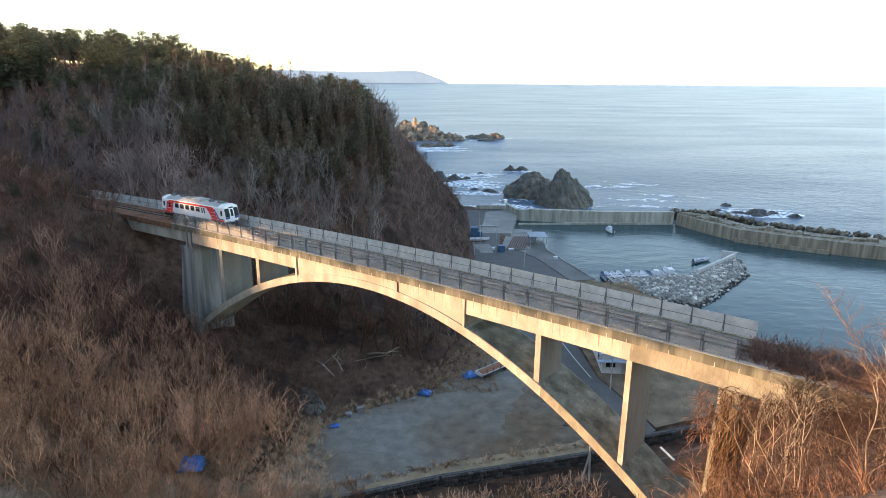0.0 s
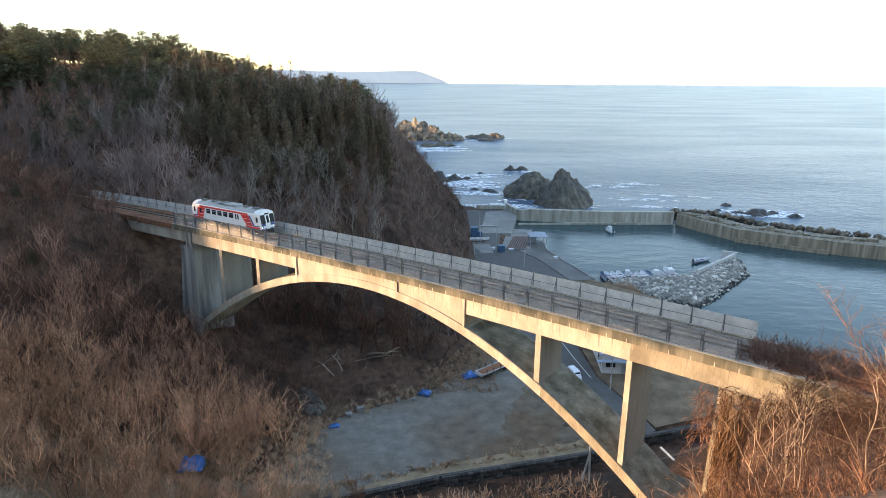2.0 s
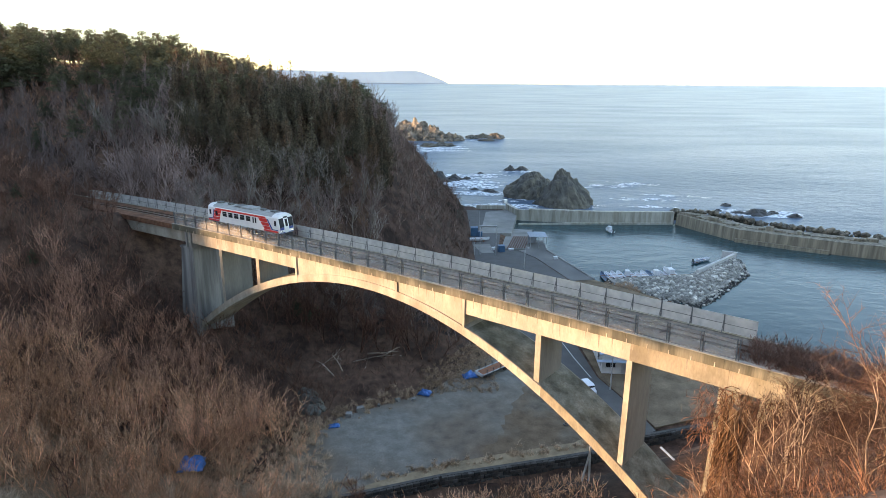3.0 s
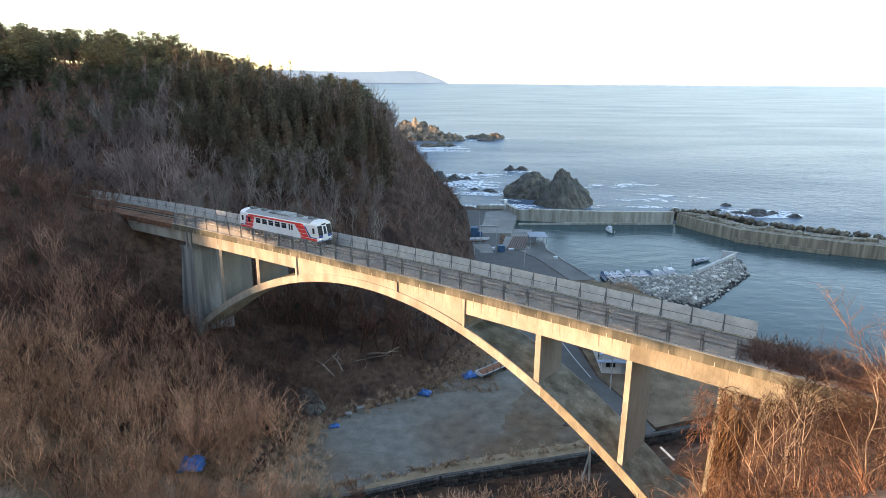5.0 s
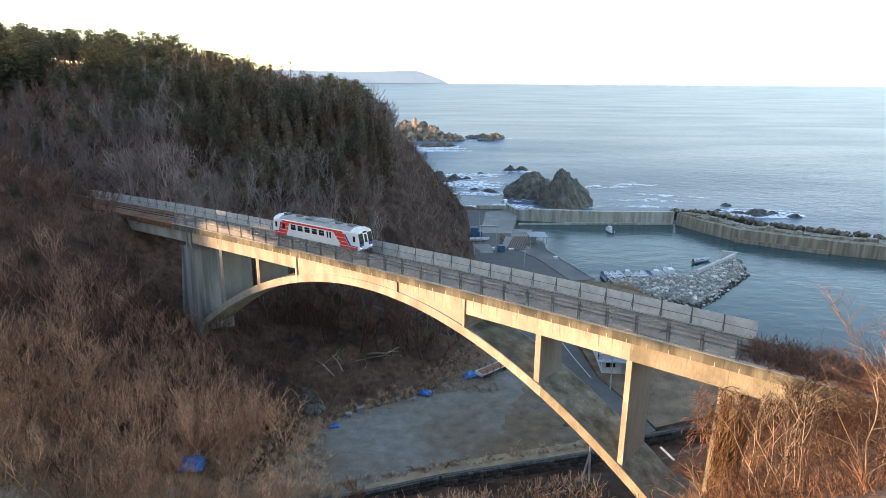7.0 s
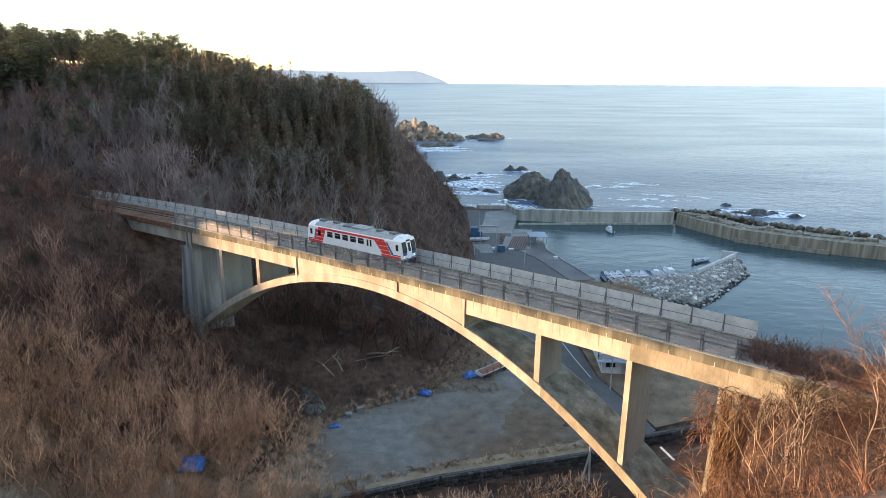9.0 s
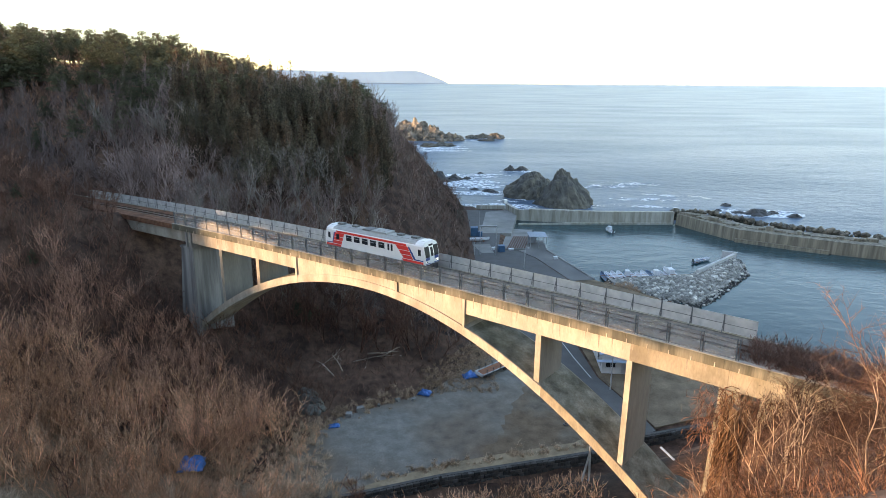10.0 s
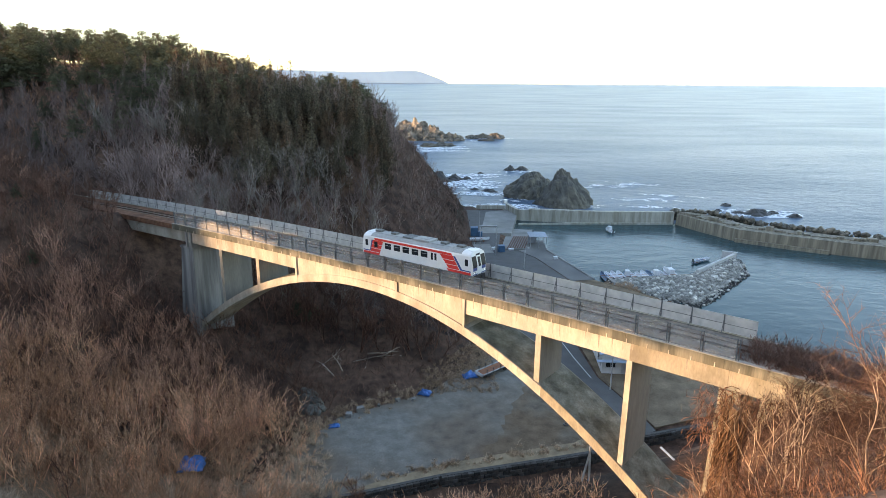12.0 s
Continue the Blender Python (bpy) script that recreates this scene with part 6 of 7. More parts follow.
# pale saplings with long bent stems, close to the camera
SAPLINGS = [stems_and_twigs(grow(rt, rt.uniform(5.5, 7.5), 0.038, stems=2, lean=0.35, levels=((5, 0.45, 0.6), (3, 0.5, 0.7)), up=0.1, thin=0.008, curve=0.21, first=0.3), SAPLING_BARK, PALE_BARK) for k in range(4)]
for k, (x, y, sc) in enumerate(((16.0, 24.6, 0.95), (19.2, 26.4, 1.0), (17.2, 29.0, 0.95), (19.4, 30.0, 1.05), (15.2, 22.5, 0.9), (16.8, 21.5, 1.0), (18.4, 23.0, 1.05), (17.4, 26.5, 0.95), (8.3, 33.5, 0.7), (5.0, 36.0, 0.65), (6.6, 35.0, 0.6), (10.2, 34.5, 0.65), (11.6, 36.0, 0.6), (2.2, 36.0, 0.55), (3.6, 37.0, 0.5))):
    t = thing("sapling", "pale leafless sapling with long bent stems", "sapling", "saplings on the near slope", Matrix.LocRotScale((x, y, float(land(x, y)) - 0.1), Euler((0, 0, 1.7 * k)), None))
    for name, me in zip(("stem", "crown"), SAPLINGS[k % 4]):
        tagged(shared(name, me, t, Matrix.Scale(sc, 4)), kind="stuff")

# tall whippy young trees whose fine orange twigs stand against the harbour
WHIP_TREES = [stems_and_twigs(grow(rt, 9.0, 0.06, stems=2, lean=0.25, levels=((9, 0.36, 0.8), (5, 0.5, 0.9), (4, 0.55, 0.9)), up=0.05, thin=0.0065, curve=0.22, first=0.4), RED_WHIP, RED_WHIP) for k in range(3)]
for k, (x, y, sc) in enumerate(((20.2, 24.0, 0.95), (24.0, 28.5, 1.1))):
    t = thing("young_tree", "leafless young tree with fine orange-brown twigs", "tree", "young trees on the near slope", Matrix.LocRotScale((x, y, float(land(x, y)) - 0.1), Euler((0, 0, 2.1 * k)), None))
    for name, me in zip(("stem", "crown"), WHIP_TREES[k % 3]):
        tagged(shared(name, me, t, Matrix.Scale(sc, 4)), kind="stuff")

# ------------------------------------------------------------------ conifers


def needles(rng, blobs, size, count, flat=1.0, wide=0.36):
    """Leaf tufts scattered through flattened clumps: small folded darts."""
    vs, fs = [], []
    for c, rx, rz in blobs:
        n = max(6, int(count * rx * rx))
        for k in range(n):
            while True:
                p = rng.uniform(-1, 1, 3)
                r = np.linalg.norm(p)
                if 0.3 < r < 1:
                    break
            p = p / r * r ** 0.5
            q = np.array(c) + p * (rx, rx, rz)
            d = rng.normal(0, 1, 3) * (1, 1, flat) + p * (0.8, 0.8, 0.8 * flat) + (0, 0, 0.3 * flat)
            d /= np.linalg.norm(d)
            u = np.cross(d, rng.normal(0, 1, 3) * (flat, flat, 1))
            u /= np.linalg.norm(u)
            w = np.cross(d, u)
            s = size * rng.uniform(0.6, 1.4)
            b = len(vs)
            vs += [q - d * s * 0.3, q + u * s * wide + w * s * 0.1, q + d * s * 0.9, q - u * s * wide + w * s * 0.1]
            fs += [(b, b + 1, b + 2), (b, b + 2, b + 3)]
    return np.array(vs), np.array(fs)


PINES, CEDARS, PINE_TALL = [], [], []
TREELINE = ((-0.70, -0.644, -0.626, -0.54, -0.432, -0.408, -0.389, -0.329, -0.278, -0.256, -0.241, -0.226, -0.184, -0.134, -0.108, -0.078, -0.067),
            (0.061, 0.063, 0.054, 0.0575, 0.0584, 0.048, 0.036, 0.0264, 0.0133, 0.001, -0.011, -0.004, 0.001, -0.011, -0.035, -0.051, -0.074))


def canopy(x, y, z):
    """Room for a tree under the even top of the wind-trimmed woods, which falls toward the sea."""
    return 56 + float(np.interp(x / y, *TREELINE)) * math.hypot(x, y) - z

nr = np.random.RandomState(4)
for k in range(8):
    # irregular whorls of flat needle pads, open between the levels
    h = nr.uniform(10, 13.5)
    bend = Vector((nr.uniform(-.6, .6), nr.uniform(-.6, .6), 0))
    axis = lambda t: bend * t * t + Vector((0, 0, h * t))
    segs = [(axis(a) if a else Vector((0, 0, -0.8)), axis(b), 0.21 * (1.05 - a), 0.21 * (1.05 - b), False) for a, b in ((0.0, 0.3), (0.3, 0.6), (0.6, 0.98))]
    blobs = []
    for j in range(9):
        t = 0.36 + 0.6 * j / 8
        a0 = nr.uniform(0, 6.28)
        for i in range(6 if t < 0.8 else 4):
            if nr.rand() < 0.15:
                continue
            a = a0 + i * 1.1 + nr.uniform(-.3, .3)
            reach = (0.3 + 2.9 * (1 - t) ** 0.75 * (0.75 if t < 0.45 else 1)) * nr.uniform(0.55, 1.1)
            c = axis(t) + Vector((math.cos(a) * reach, math.sin(a) * reach, nr.uniform(-0.1, 0.5)))
            segs.append((axis(t - 0.03), c, 0.05, 0.02, False))
            r = nr.uniform(0.5, 0.85) * (0.62 + 0.7 * (1 - t))
            blobs.append((c, r, nr.uniform(0.28, 0.5)))
            if reach > 1.3:
                blobs.append((axis(t).lerp(c, 0.55) + Vector((0, 0, 0.1)), r * 0.9, 0.4))
    blobs.append((axis(0.98), 0.5, 0.6))
    PINE_TALL.append(h * 1.02)
    PINES.append((raw_mesh("trunk", *tubes(segs), BARK), raw_mesh("crown", *needles(nr, blobs, 0.30, 190, 0.6, 0.15), PINE)))
for k in range(6):
    # narrow spires with drooping skirts
    h = nr.uniform(9, 12.5)
    segs = [(Vector((0, 0, -0.8)), Vector((0, 0, h * 0.97)), 0.17, 0.03, False)]
    blobs = []
    for j in range(13):
        t = 0.10 + 0.88 * j / 12
        a0 = nr.uniform(0, 6.28)
        for i in range(4 if t < 0.75 else 2):
            a = a0 + i * (1.57 if t < 0.75 else 3.14) + nr.uniform(-.4, .4)
            reach = (1 - t) * 1.55 * nr.uniform(0.6, 1.1) + 0.08
            blobs.append((Vector((math.cos(a) * reach, math.sin(a) * reach, h * t + nr.uniform(-.3, .2))), 0.26 + (1 - t) * 0.5 * nr.uniform(0.75, 1.2), 0.55))
    blobs.append((Vector((0, 0, h)), 0.22, 0.6))
    CEDARS.append((raw_mesh("trunk", *tubes(segs), BARK), raw_mesh("crown", *needles(nr, blobs, 0.32, 170, 1.0, 0.16), CEDAR)))

SHADE_PINES = []
for k in range(4):
    segs = [(Vector((0, 0, -1)), Vector((0.1, 0, 20)), 0.06, 0.05, False)]
    blobs = [(Vector((nr.uniform(-1.8, 1.8), nr.uniform(-1.8, 1.8), nr.uniform(0.8, 7.0))), nr.uniform(1.1, 1.7), nr.uniform(0.8, 1.1)) for j in range(20)] + [(Vector((-2.6 + 0.75 * j, nr.uniform(-1.2, 1.2), nr.uniform(0.9, 1.3))), 1.2, 0.8) for j in range(8)]
    SHADE_PINES.append((raw_mesh("trunk", *tubes(segs), BARK), raw_mesh("crown", *needles(nr, blobs, 0.6, 26), PINE)))


def conifer(kinds, name, k, x, y, z, scale, label, group, spread=1.0):
    t = thing(name, label, "tree", group, Matrix.LocRotScale((x, y, z), Euler((0, 0, rt.uniform(0, 6.28))), None))
    trunk, crown = kinds[k % len(kinds)]
    m = Matrix.Diagonal((scale * spread, scale * spread, scale, 1))
    shared("trunk", trunk, t, m)
    shared("crown", crown, t, m)


for k, (x, y, z) in enumerate(places(rs, 150, -200, -14, 155, 300, lambda x, y, z: crest(x, y, z) & ((x + 159) ** 2 + (y - 223) ** 2 > 120), 4.6)):
    sc = min(rt.uniform(1.1, 1.7), canopy(x, y, z) / PINE_TALL[k % 8] * rt.uniform(0.86, 1.06))
    if sc < 0.45:
        continue
    if k % 3 == 0 and -0.57 < x / y < -0.40:
        conifer(CEDARS, "cedar_tree", k, x, y, z, sc * 0.95, "brown-green spired cedar on the wooded ridge", "cedars on the hillside")
        continue
    conifer(PINES, "pine_tree", k, x, y, z, sc, "dark green pine on the wooded ridge", "pines on the ridge", rt.uniform(1.35, 1.9))
for k, (x, y, z) in enumerate(places(rs, 40, -64, -14, 196, 246, lambda x, y, z: (x > -0.27 * y) & (x < -0.082 * y), 4.2)):
    sc = min(rt.uniform(1.2, 1.7), canopy(x, y, z) / PINE_TALL[(k + 3) % 8] * rt.uniform(0.80, 1.06))
    if sc < 0.45:
        continue
    conifer(PINES, "pine_tree", k + 3, x, y, z, sc, "tall dark pine on the seaward end of the ridge", "pines on the ridge", rt.uniform(1.15, 1.5))
spots = places(rs, 80, -165, -50, 142, 222, lambda x, y, z: (z > np.where(x < -0.5 * y, 47, 40)) & (x > -0.76 * y) & (x < -0.27 * y) & ((x + 159) ** 2 + (y - 223) ** 2 > 120), 5.2)
for k, (x, y, z) in enumerate(spots):
    if canopy(x, y, z) > 5.0:
        conifer(PINES, "pine_tree", k + 1, x, y, z, min(rs.uniform(0.65, 1.15), canopy(x, y, z) / 13.0), "dark green pine in the woods on the ridge", "pines on the ridge", rs.uniform(1.4, 2.0))
for k, (x, y, z) in enumerate(places(rs, 16, -104, -52, 143, 166, lambda x, y, z: (x > -0.66 * y) & (x < -0.38 * y), 6.0)):
    conifer(PINES, "pine_tree", k + 2, x, y, z, rs.uniform(0.6, 0.95), "young olive-green pine among leafless trees", "pines on the ridge", rs.uniform(1.2, 1.7))
for k, (x, y, z) in enumerate(places(rs, 290, -90, -6, 130, 206, lambda x, y, z: conifer_belt(x, y, z), 2.7)):
    conifer(CEDARS, "cedar_tree", k, x, y, z, rt.uniform(0.8, 1.25), "dark brown-green cedar on the hillside", "cedars on the hillside", rt.uniform(1.1, 1.5))

# dark evergreen bushes among the leafless scrub
for k, (x, y, sc) in enumerate(((-26.1, 110.5, 0.32), (-28.5, 112.0, 0.36), (-25.0, 113.0, 0.28), (-102.5, 155.4, 0.5), (-100.0, 153.0, 0.42), (-64.7, 92.5, 0.26), (-73.7, 104.3, 0.3))):
    conifer(PINES, "evergreen_bush", k, x, y, float(land(x, y)) - 1.0, sc, "dark green bushy evergreen among leafless scrub", "evergreen bushes", 1.7)

# unseen tall pines added on the western slope; their high crowns shade the bridge top
shade_rows = [(s_, b, q, 1.5) for b, q in ((0, 0.0), (9, 1.7), (17, 0.8)) for s_ in np.arange(-78, 28, 3.4)] + [(s_, 4, 0.0, 6.0) for s_ in np.arange(-80, -60, 2.4)]
for k, (s_, more_, q, across) in enumerate(shade_rows):
    p = rail(s_ + q, across, -0.15 + 1.5 * float(np.interp(s_ + q, (-60, -57, -46, -38), (0, 1, 1, 0))))
    back = max(26.0, (p.x + 0.82 * p.y + 4) / -(SUNWARD.x + 0.82 * SUNWARD.y)) + more_
    p = p + SUNWARD * back
    z = float(land(p.x, p.y))
    if p.z - z < 5:
        continue
    t = thing("pine_tree", "unseen tall pine added to shade the bridge top", "tree", "pines on the western slope", Matrix.Translation((p.x, p.y, z)))
    trunk, crown = SHADE_PINES[k % 4]
    shared("trunk", trunk, t, Matrix.Diagonal((1, 1, (p.z - z + 4) / 20.0, 1)))
    shared("crown", crown, t, Matrix.Translation((0, 0, p.z - z)))
    # extra lower crowns added to keep sun off the pier and left rib
    low = 4.5 if s_ + q < -58.5 else 12.0 if s_ + q < -48 else 0.0
    if low and p.z - z > low + 2:
        shared("crown", crown, t, Matrix.Translation((0, 0, p.z - z - low)) @ Matrix.Rotation(low, 4, "Z"))

# storm-felled trunks and branches under the bridge
FELLED = twig_material("grey_dead_wood", (0.56, 0.46, 0.37), island=0.2)
for k, (x, y, turn, tilt, size) in enumerate(((-16.0, 103.5, 20, 80, 1.0), (-13.5, 106.0, -8, 84, 1.15), (-18.0, 100.5, 200, 14, 0.75), (-14.0, 102.0, 75, 72, 0.6), (-19.5, 99.2, 140, 60, 0.7), (-8.0, 107.0, 150, 78, 0.6), (-22.0, 101.0, 40, 70, 0.8))):
    log = thing("fallen_branch", "grey dead branch lying on the slope under the bridge", "branch", "dead wood under the bridge", Matrix.Translation((x, y, float(land(x, y)) + 0.1)))
    segs = grow(rt, 6.5, 0.13, levels=((3, 0.45, 0.6), (2, 0.5, 0.7)), thin=0.04, curve=0.16)
    shared("branch", raw_mesh("branch", *tubes(segs), FELLED), log, Matrix.Rotation(radians(turn), 4, "Z") @ Matrix.Rotation(radians(tilt), 4, "Y") @ Matrix.Scale(size, 4))

plank = thing("plank", "white-painted board lying on the stream bank", "board", at=pose(30.4, 70.2, float(land(30.4, 70.2)) + 0.25, 0, 12, -62))
bm = bmesh.new()
box(bm, -2.2, 2.2, -0.17, 0.17, -0.03, 0.05, 0.01)
part("board", bm, material("flaking_white_paint", (0.6, 0.6, 0.58), 0.8, spread=0.2, scale=2), plank)

# ------------------------------------------------------------------ surf round the rocks
FOAM = material("sea_foam", (0.76, 0.80, 0.82), 0.9, spread=0.12, scale=0.6, fine=3, bump=0.4, bump_scale=2)
fn = FOAM.node_tree.nodes
lace = fn.new("ShaderNodeTexNoise")
lace.inputs["Scale"].default_value, lace.inputs["Detail"].default_value = 0.55, 8
lace_edge = fn.new("ShaderNodeMapRange")
lace_edge.inputs["From Min"].default_value, lace_edge.inputs["From Max"].default_value = 0.34, 0.54
FOAM.node_tree.links.new(fn["Geometry"].outputs["Position"], lace.inputs["Vector"])
FOAM.node_tree.links.new(lace.outputs["Fac"], lace_edge.inputs["Value"])
FOAM.node_tree.links.new(lace_edge.outputs["Result"], fn["Principled BSDF"].inputs["Alpha"])


def surf(x, y, rx, ry, seed, cover, turn=0.0, step=0.55):
    """Broken white water: cells of a fine grid where layered noise is high, fading to the rim."""
    bm = bmesh.new()
    seen = {}
    ca, sa = math.cos(turn), math.sin(turn)
    nx, ny = int(rx / step), int(ry / step)

    def vert(i, j):
        if (i, j) not in seen:
            u, v = i * step + 0.3 * step * noise.noise((i * 0.7, j * 0.7, seed)), j * step + 0.3 * step * noise.noise((i * 0.7, j * 0.7, seed + 9))
            seen[i, j] = bm.verts.new((u * ca - v * sa, u * sa + v * ca, 0.05 + 0.12 * noise.noise((u * 0.3, v * 0.3, seed))))
        return seen[i, j]

    for i in range(-nx, nx):
        for j in range(-ny, ny):
            u, v = i / nx, j / ny
            r = math.hypot(u, v)
            n = noise.fractal(Vector((i * step * 0.14 + seed * 5, j * step * 0.30, seed)), 0.8, 2.1, 5)
            if r < 1 and n * 0.9 + (1 - r) * 0.55 > 0.88 - cover:
                bm.faces.new((vert(i, j), vert(i + 1, j), vert(i + 1, j + 1), vert(i, j + 1)))
    ob = part("sea_foam", bm, FOAM)
    ob.location = (x, y, 0.06)
    return tagged(ob, "white broken surf on the sea", "foam", kind="stuff")


SURF = [surf(3, 338, 22, 10, 1, 0.62), surf(14, 318, 20, 9, 2, 0.60), surf(136, 258, 20, 9, 3, 0.66, -0.1), surf(38, 283, 13, 6, 4, 0.45), surf(60, 268, 14, 5, 5, 0.5),
        surf(-8, 508, 26, 9, 6, 0.72), surf(8, 556, 34, 8, 7, 0.62), surf(44, 372, 14, 5, 8, 0.5), surf(20, 268, 14, 7, 9, 0.85), surf(-14, 480, 24, 14, 14, 0.6), surf(16, 350, 18, 9, 15, 0.62), surf(84, 322, 26, 7, 10, 0.50, 0.15), surf(104, 330, 20, 6, 11, 0.48, -0.3),
        surf(112, 244, 18, 6, 12, 0.52, -0.4), surf(42, 575, 26, 5, 13, 0.5), surf(8, 330, 24, 9, 22, 0.95), surf(19, 300, 15, 7, 23, 0.9), surf(-2, 495, 22, 8, 24, 0.9), surf(30, 268, 12, 6, 25, 0.9), surf(137, 254, 16, 6, 26, 0.95),
        surf(-3, 478, 30, 9, 16, 0.62), surf(17, 358, 24, 6, 17, 0.70), surf(28, 262, 16, 5, 18, 0.72), surf(96, 286, 22, 4.5, 19, 0.6, -0.08), surf(92, 270, 16, 3.5, 20, 0.58, -0.25), surf(112, 296, 18, 4, 21, 0.56, -0.2)]

# ------------------------------------------------------------------ railcar
WHITE = material("cream_white_paint", (0.74, 0.73, 0.69), 0.35, spread=0.05, scale=1.0, fine=5, bump=0.0)
VENT_GREY = material("dark_vent_paint", (0.13, 0.13, 0.12), 0.7, spread=0.2)
ROOF_GREY = material("dusty_roof_paint", (0.33, 0.325, 0.295), 0.7, spread=0.15, scale=1.5, fine=6, bump=0.05)
RED = material("red_livery_paint", (0.74, 0.034, 0.024), 0.35, spread=0.06, bump=0.0)
BLUE = material("dark_blue_paint", (0.02, 0.05, 0.19), 0.35, spread=0.06, bump=0.0)
WINDOW = material("dark_window_glass", (0.010, 0.013, 0.017), 0.35, spread=0.1, bump=0.0)
RUBBER = material("black_rubber", (0.02, 0.02, 0.02), 0.8, spread=0.2)
WINDOW.node_tree.nodes["Principled BSDF"].inputs["Specular IOR Level"].default_value = 0.15
UNDER = material("underframe_grime", (0.045, 0.038, 0.032), 0.85, spread=0.3, scale=2)


def glow_material(name, colour, strength):
    m = bpy.data.materials.new(name)
    m.use_nodes = True
    b = m.node_tree.nodes["Principled BSDF"]
    b.inputs["Base Color"].default_value = (*colour, 1)
    b.inputs["Emission Color"].default_value = (*colour, 1)
    b.inputs["Emission Strength"].default_value = strength
    return m


HEADLIGHT = glow_material("headlight_glow", (1.0, 0.95, 0.82), 3.0)

railcar = thing("railcar", "single white diesel railcar with red slashed livery and dark windows", "train")
L2, W2 = 9.0, 1.42        # half length and half width of the body
SIDE_Z0, EAVE = 1.02, 3.45


def body_ring(x, w, nose=0.0):
    """Half-rounded section: side walls, curved cantrail, low-arched roof."""
    pts = [(-w, SIDE_Z0), (w, SIDE_Z0), (w, 2.2), (w, EAVE - 0.12), (w - 0.1, EAVE + 0.1), (w - 0.4, EAVE + 0.3), (w - 0.9, EAVE + 0.42),
           (-w + 0.9, EAVE + 0.42), (-w + 0.4, EAVE + 0.3), (-w + 0.1, EAVE + 0.1), (-w, EAVE - 0.12), (-w, 2.2)]
    return [Vector((x + (-nose * max(0.0, z - 2.2) * (1 if x > 0 else -1)), y, z)) for y, z in pts]


bm = bmesh.new()
loft(bm, [body_ring(-L2, W2 - 0.10, 0.22), body_ring(-L2 + 0.16, W2, 0.18), body_ring(-7.6, W2), body_ring(7.6, W2), body_ring(L2 - 0.16, W2, 0.18), body_ring(L2, W2 - 0.10, 0.22)], close_ends=False)
bm.verts.ensure_lookup_table()
for b in (0, 60):
    bm.faces.new([bm.verts[b + i] for i in (0, 1, 2, 11)])
    bm.faces.new([bm.verts[b + i] for i in range(2, 12)])
bmesh.ops.recalc_face_normals(bm, faces=bm.faces)
body = part("body", bm, WHITE, railcar, "cream white steel car body")

# roof sheet and its fittings
bm = bmesh.new()
loft(bm, [[Vector((x, y, z + 0.012)) for y, z in ((-W2 + 0.06, EAVE + 0.02), (-W2 + 0.1, EAVE + 0.1), (-W2 + 0.4, EAVE + 0.3), (-W2 + 0.9, EAVE + 0.42), (W2 - 0.9, EAVE + 0.42), (W2 - 0.4, EAVE + 0.3), (W2 - 0.1, EAVE + 0.1), (W2 - 0.06, EAVE + 0.02))]
          for x in (-7.4, 7.4)], closed=False)
roof = part("roof", bm, ROOF_GREY, railcar, "dusty grey roof sheet")
for x, w, d, h in ((-7.0, 1.0, 0.75, 0.26), (-4.3, 0.9, 0.7, 0.26), (3.9, 0.9, 0.7, 0.26), (6.4, 1.0, 0.75, 0.26)):
    bm = bmesh.new()
    loft(bm, [[Vector((x + sx * w * f / 2, sy * d * f / 2, z)) for sx, sy in ((-1, -1), (1, -1), (1, 1), (-1, 1))] for f, z in ((0.9, EAVE + 0.38), (0.9, EAVE + 0.46), (1.0, EAVE + 0.47), (0.97, EAVE + 0.42 + h))])
    part("roof_vent", bm, VENT_GREY, roof)
bm = bmesh.new()
box(bm, -2.3, -0.9, -0.8, 0.8, EAVE + 0.4, EAVE + 0.62, 0.03)
part("cooler_unit", bm, VENT_GREY, roof)
bm = bmesh.new()
box(bm, -0.6, 2.1, -0.85, 0.85, EAVE + 0.4, EAVE + 0.66, 0.04)
for k in range(3):
    box(bm, -0.3 + 0.7 * k, 0.15 + 0.7 * k, -0.5, 0.5, EAVE + 0.66, EAVE + 0.70)
part("cooler_unit", bm, ROOF_GREY, roof)
for y in (-0.7, 0.7):
    bm = bmesh.new()
    box(bm, -7.3, 7.3, y - 0.04, y + 0.04, EAVE + 0.4, EAVE + 0.45)
    part("roof_walkway", bm, ROOF_GREY, roof)
for x in (-8.2, 8.2):
    bm = bmesh.new()
    box(bm, x - 0.35, x + 0.35, -0.8, 0.8, EAVE + 0.30, EAVE + 0.47, 0.08)
    part("cab_hood", bm, WHITE, roof)


def side_plate(name, pts, mat, side, out, parent=body):
    """A thin plate on the side wall, from (x, z) corners."""
    bm = bmesh.new()
    y0, y1 = side * (W2 - 0.02), side * (W2 + out)
    lo = [bm.verts.new((x, y0, z)) for x, z in pts]
    hi = [bm.verts.new((x, y1, z)) for x, z in pts]
    n = len(pts)
    bm.faces.new(hi)
    for k in range(n):
        bm.faces.new((lo[k], lo[(k + 1) % n], hi[(k + 1) % n], hi[k]))
    bmesh.ops.recalc_face_normals(bm, faces=bm.faces)
    return part(name, bm, mat, parent)


def rect(x0, x1, z0, z1):
    return [(x0, z0), (x1, z0), (x1, z1), (x0, z1)]


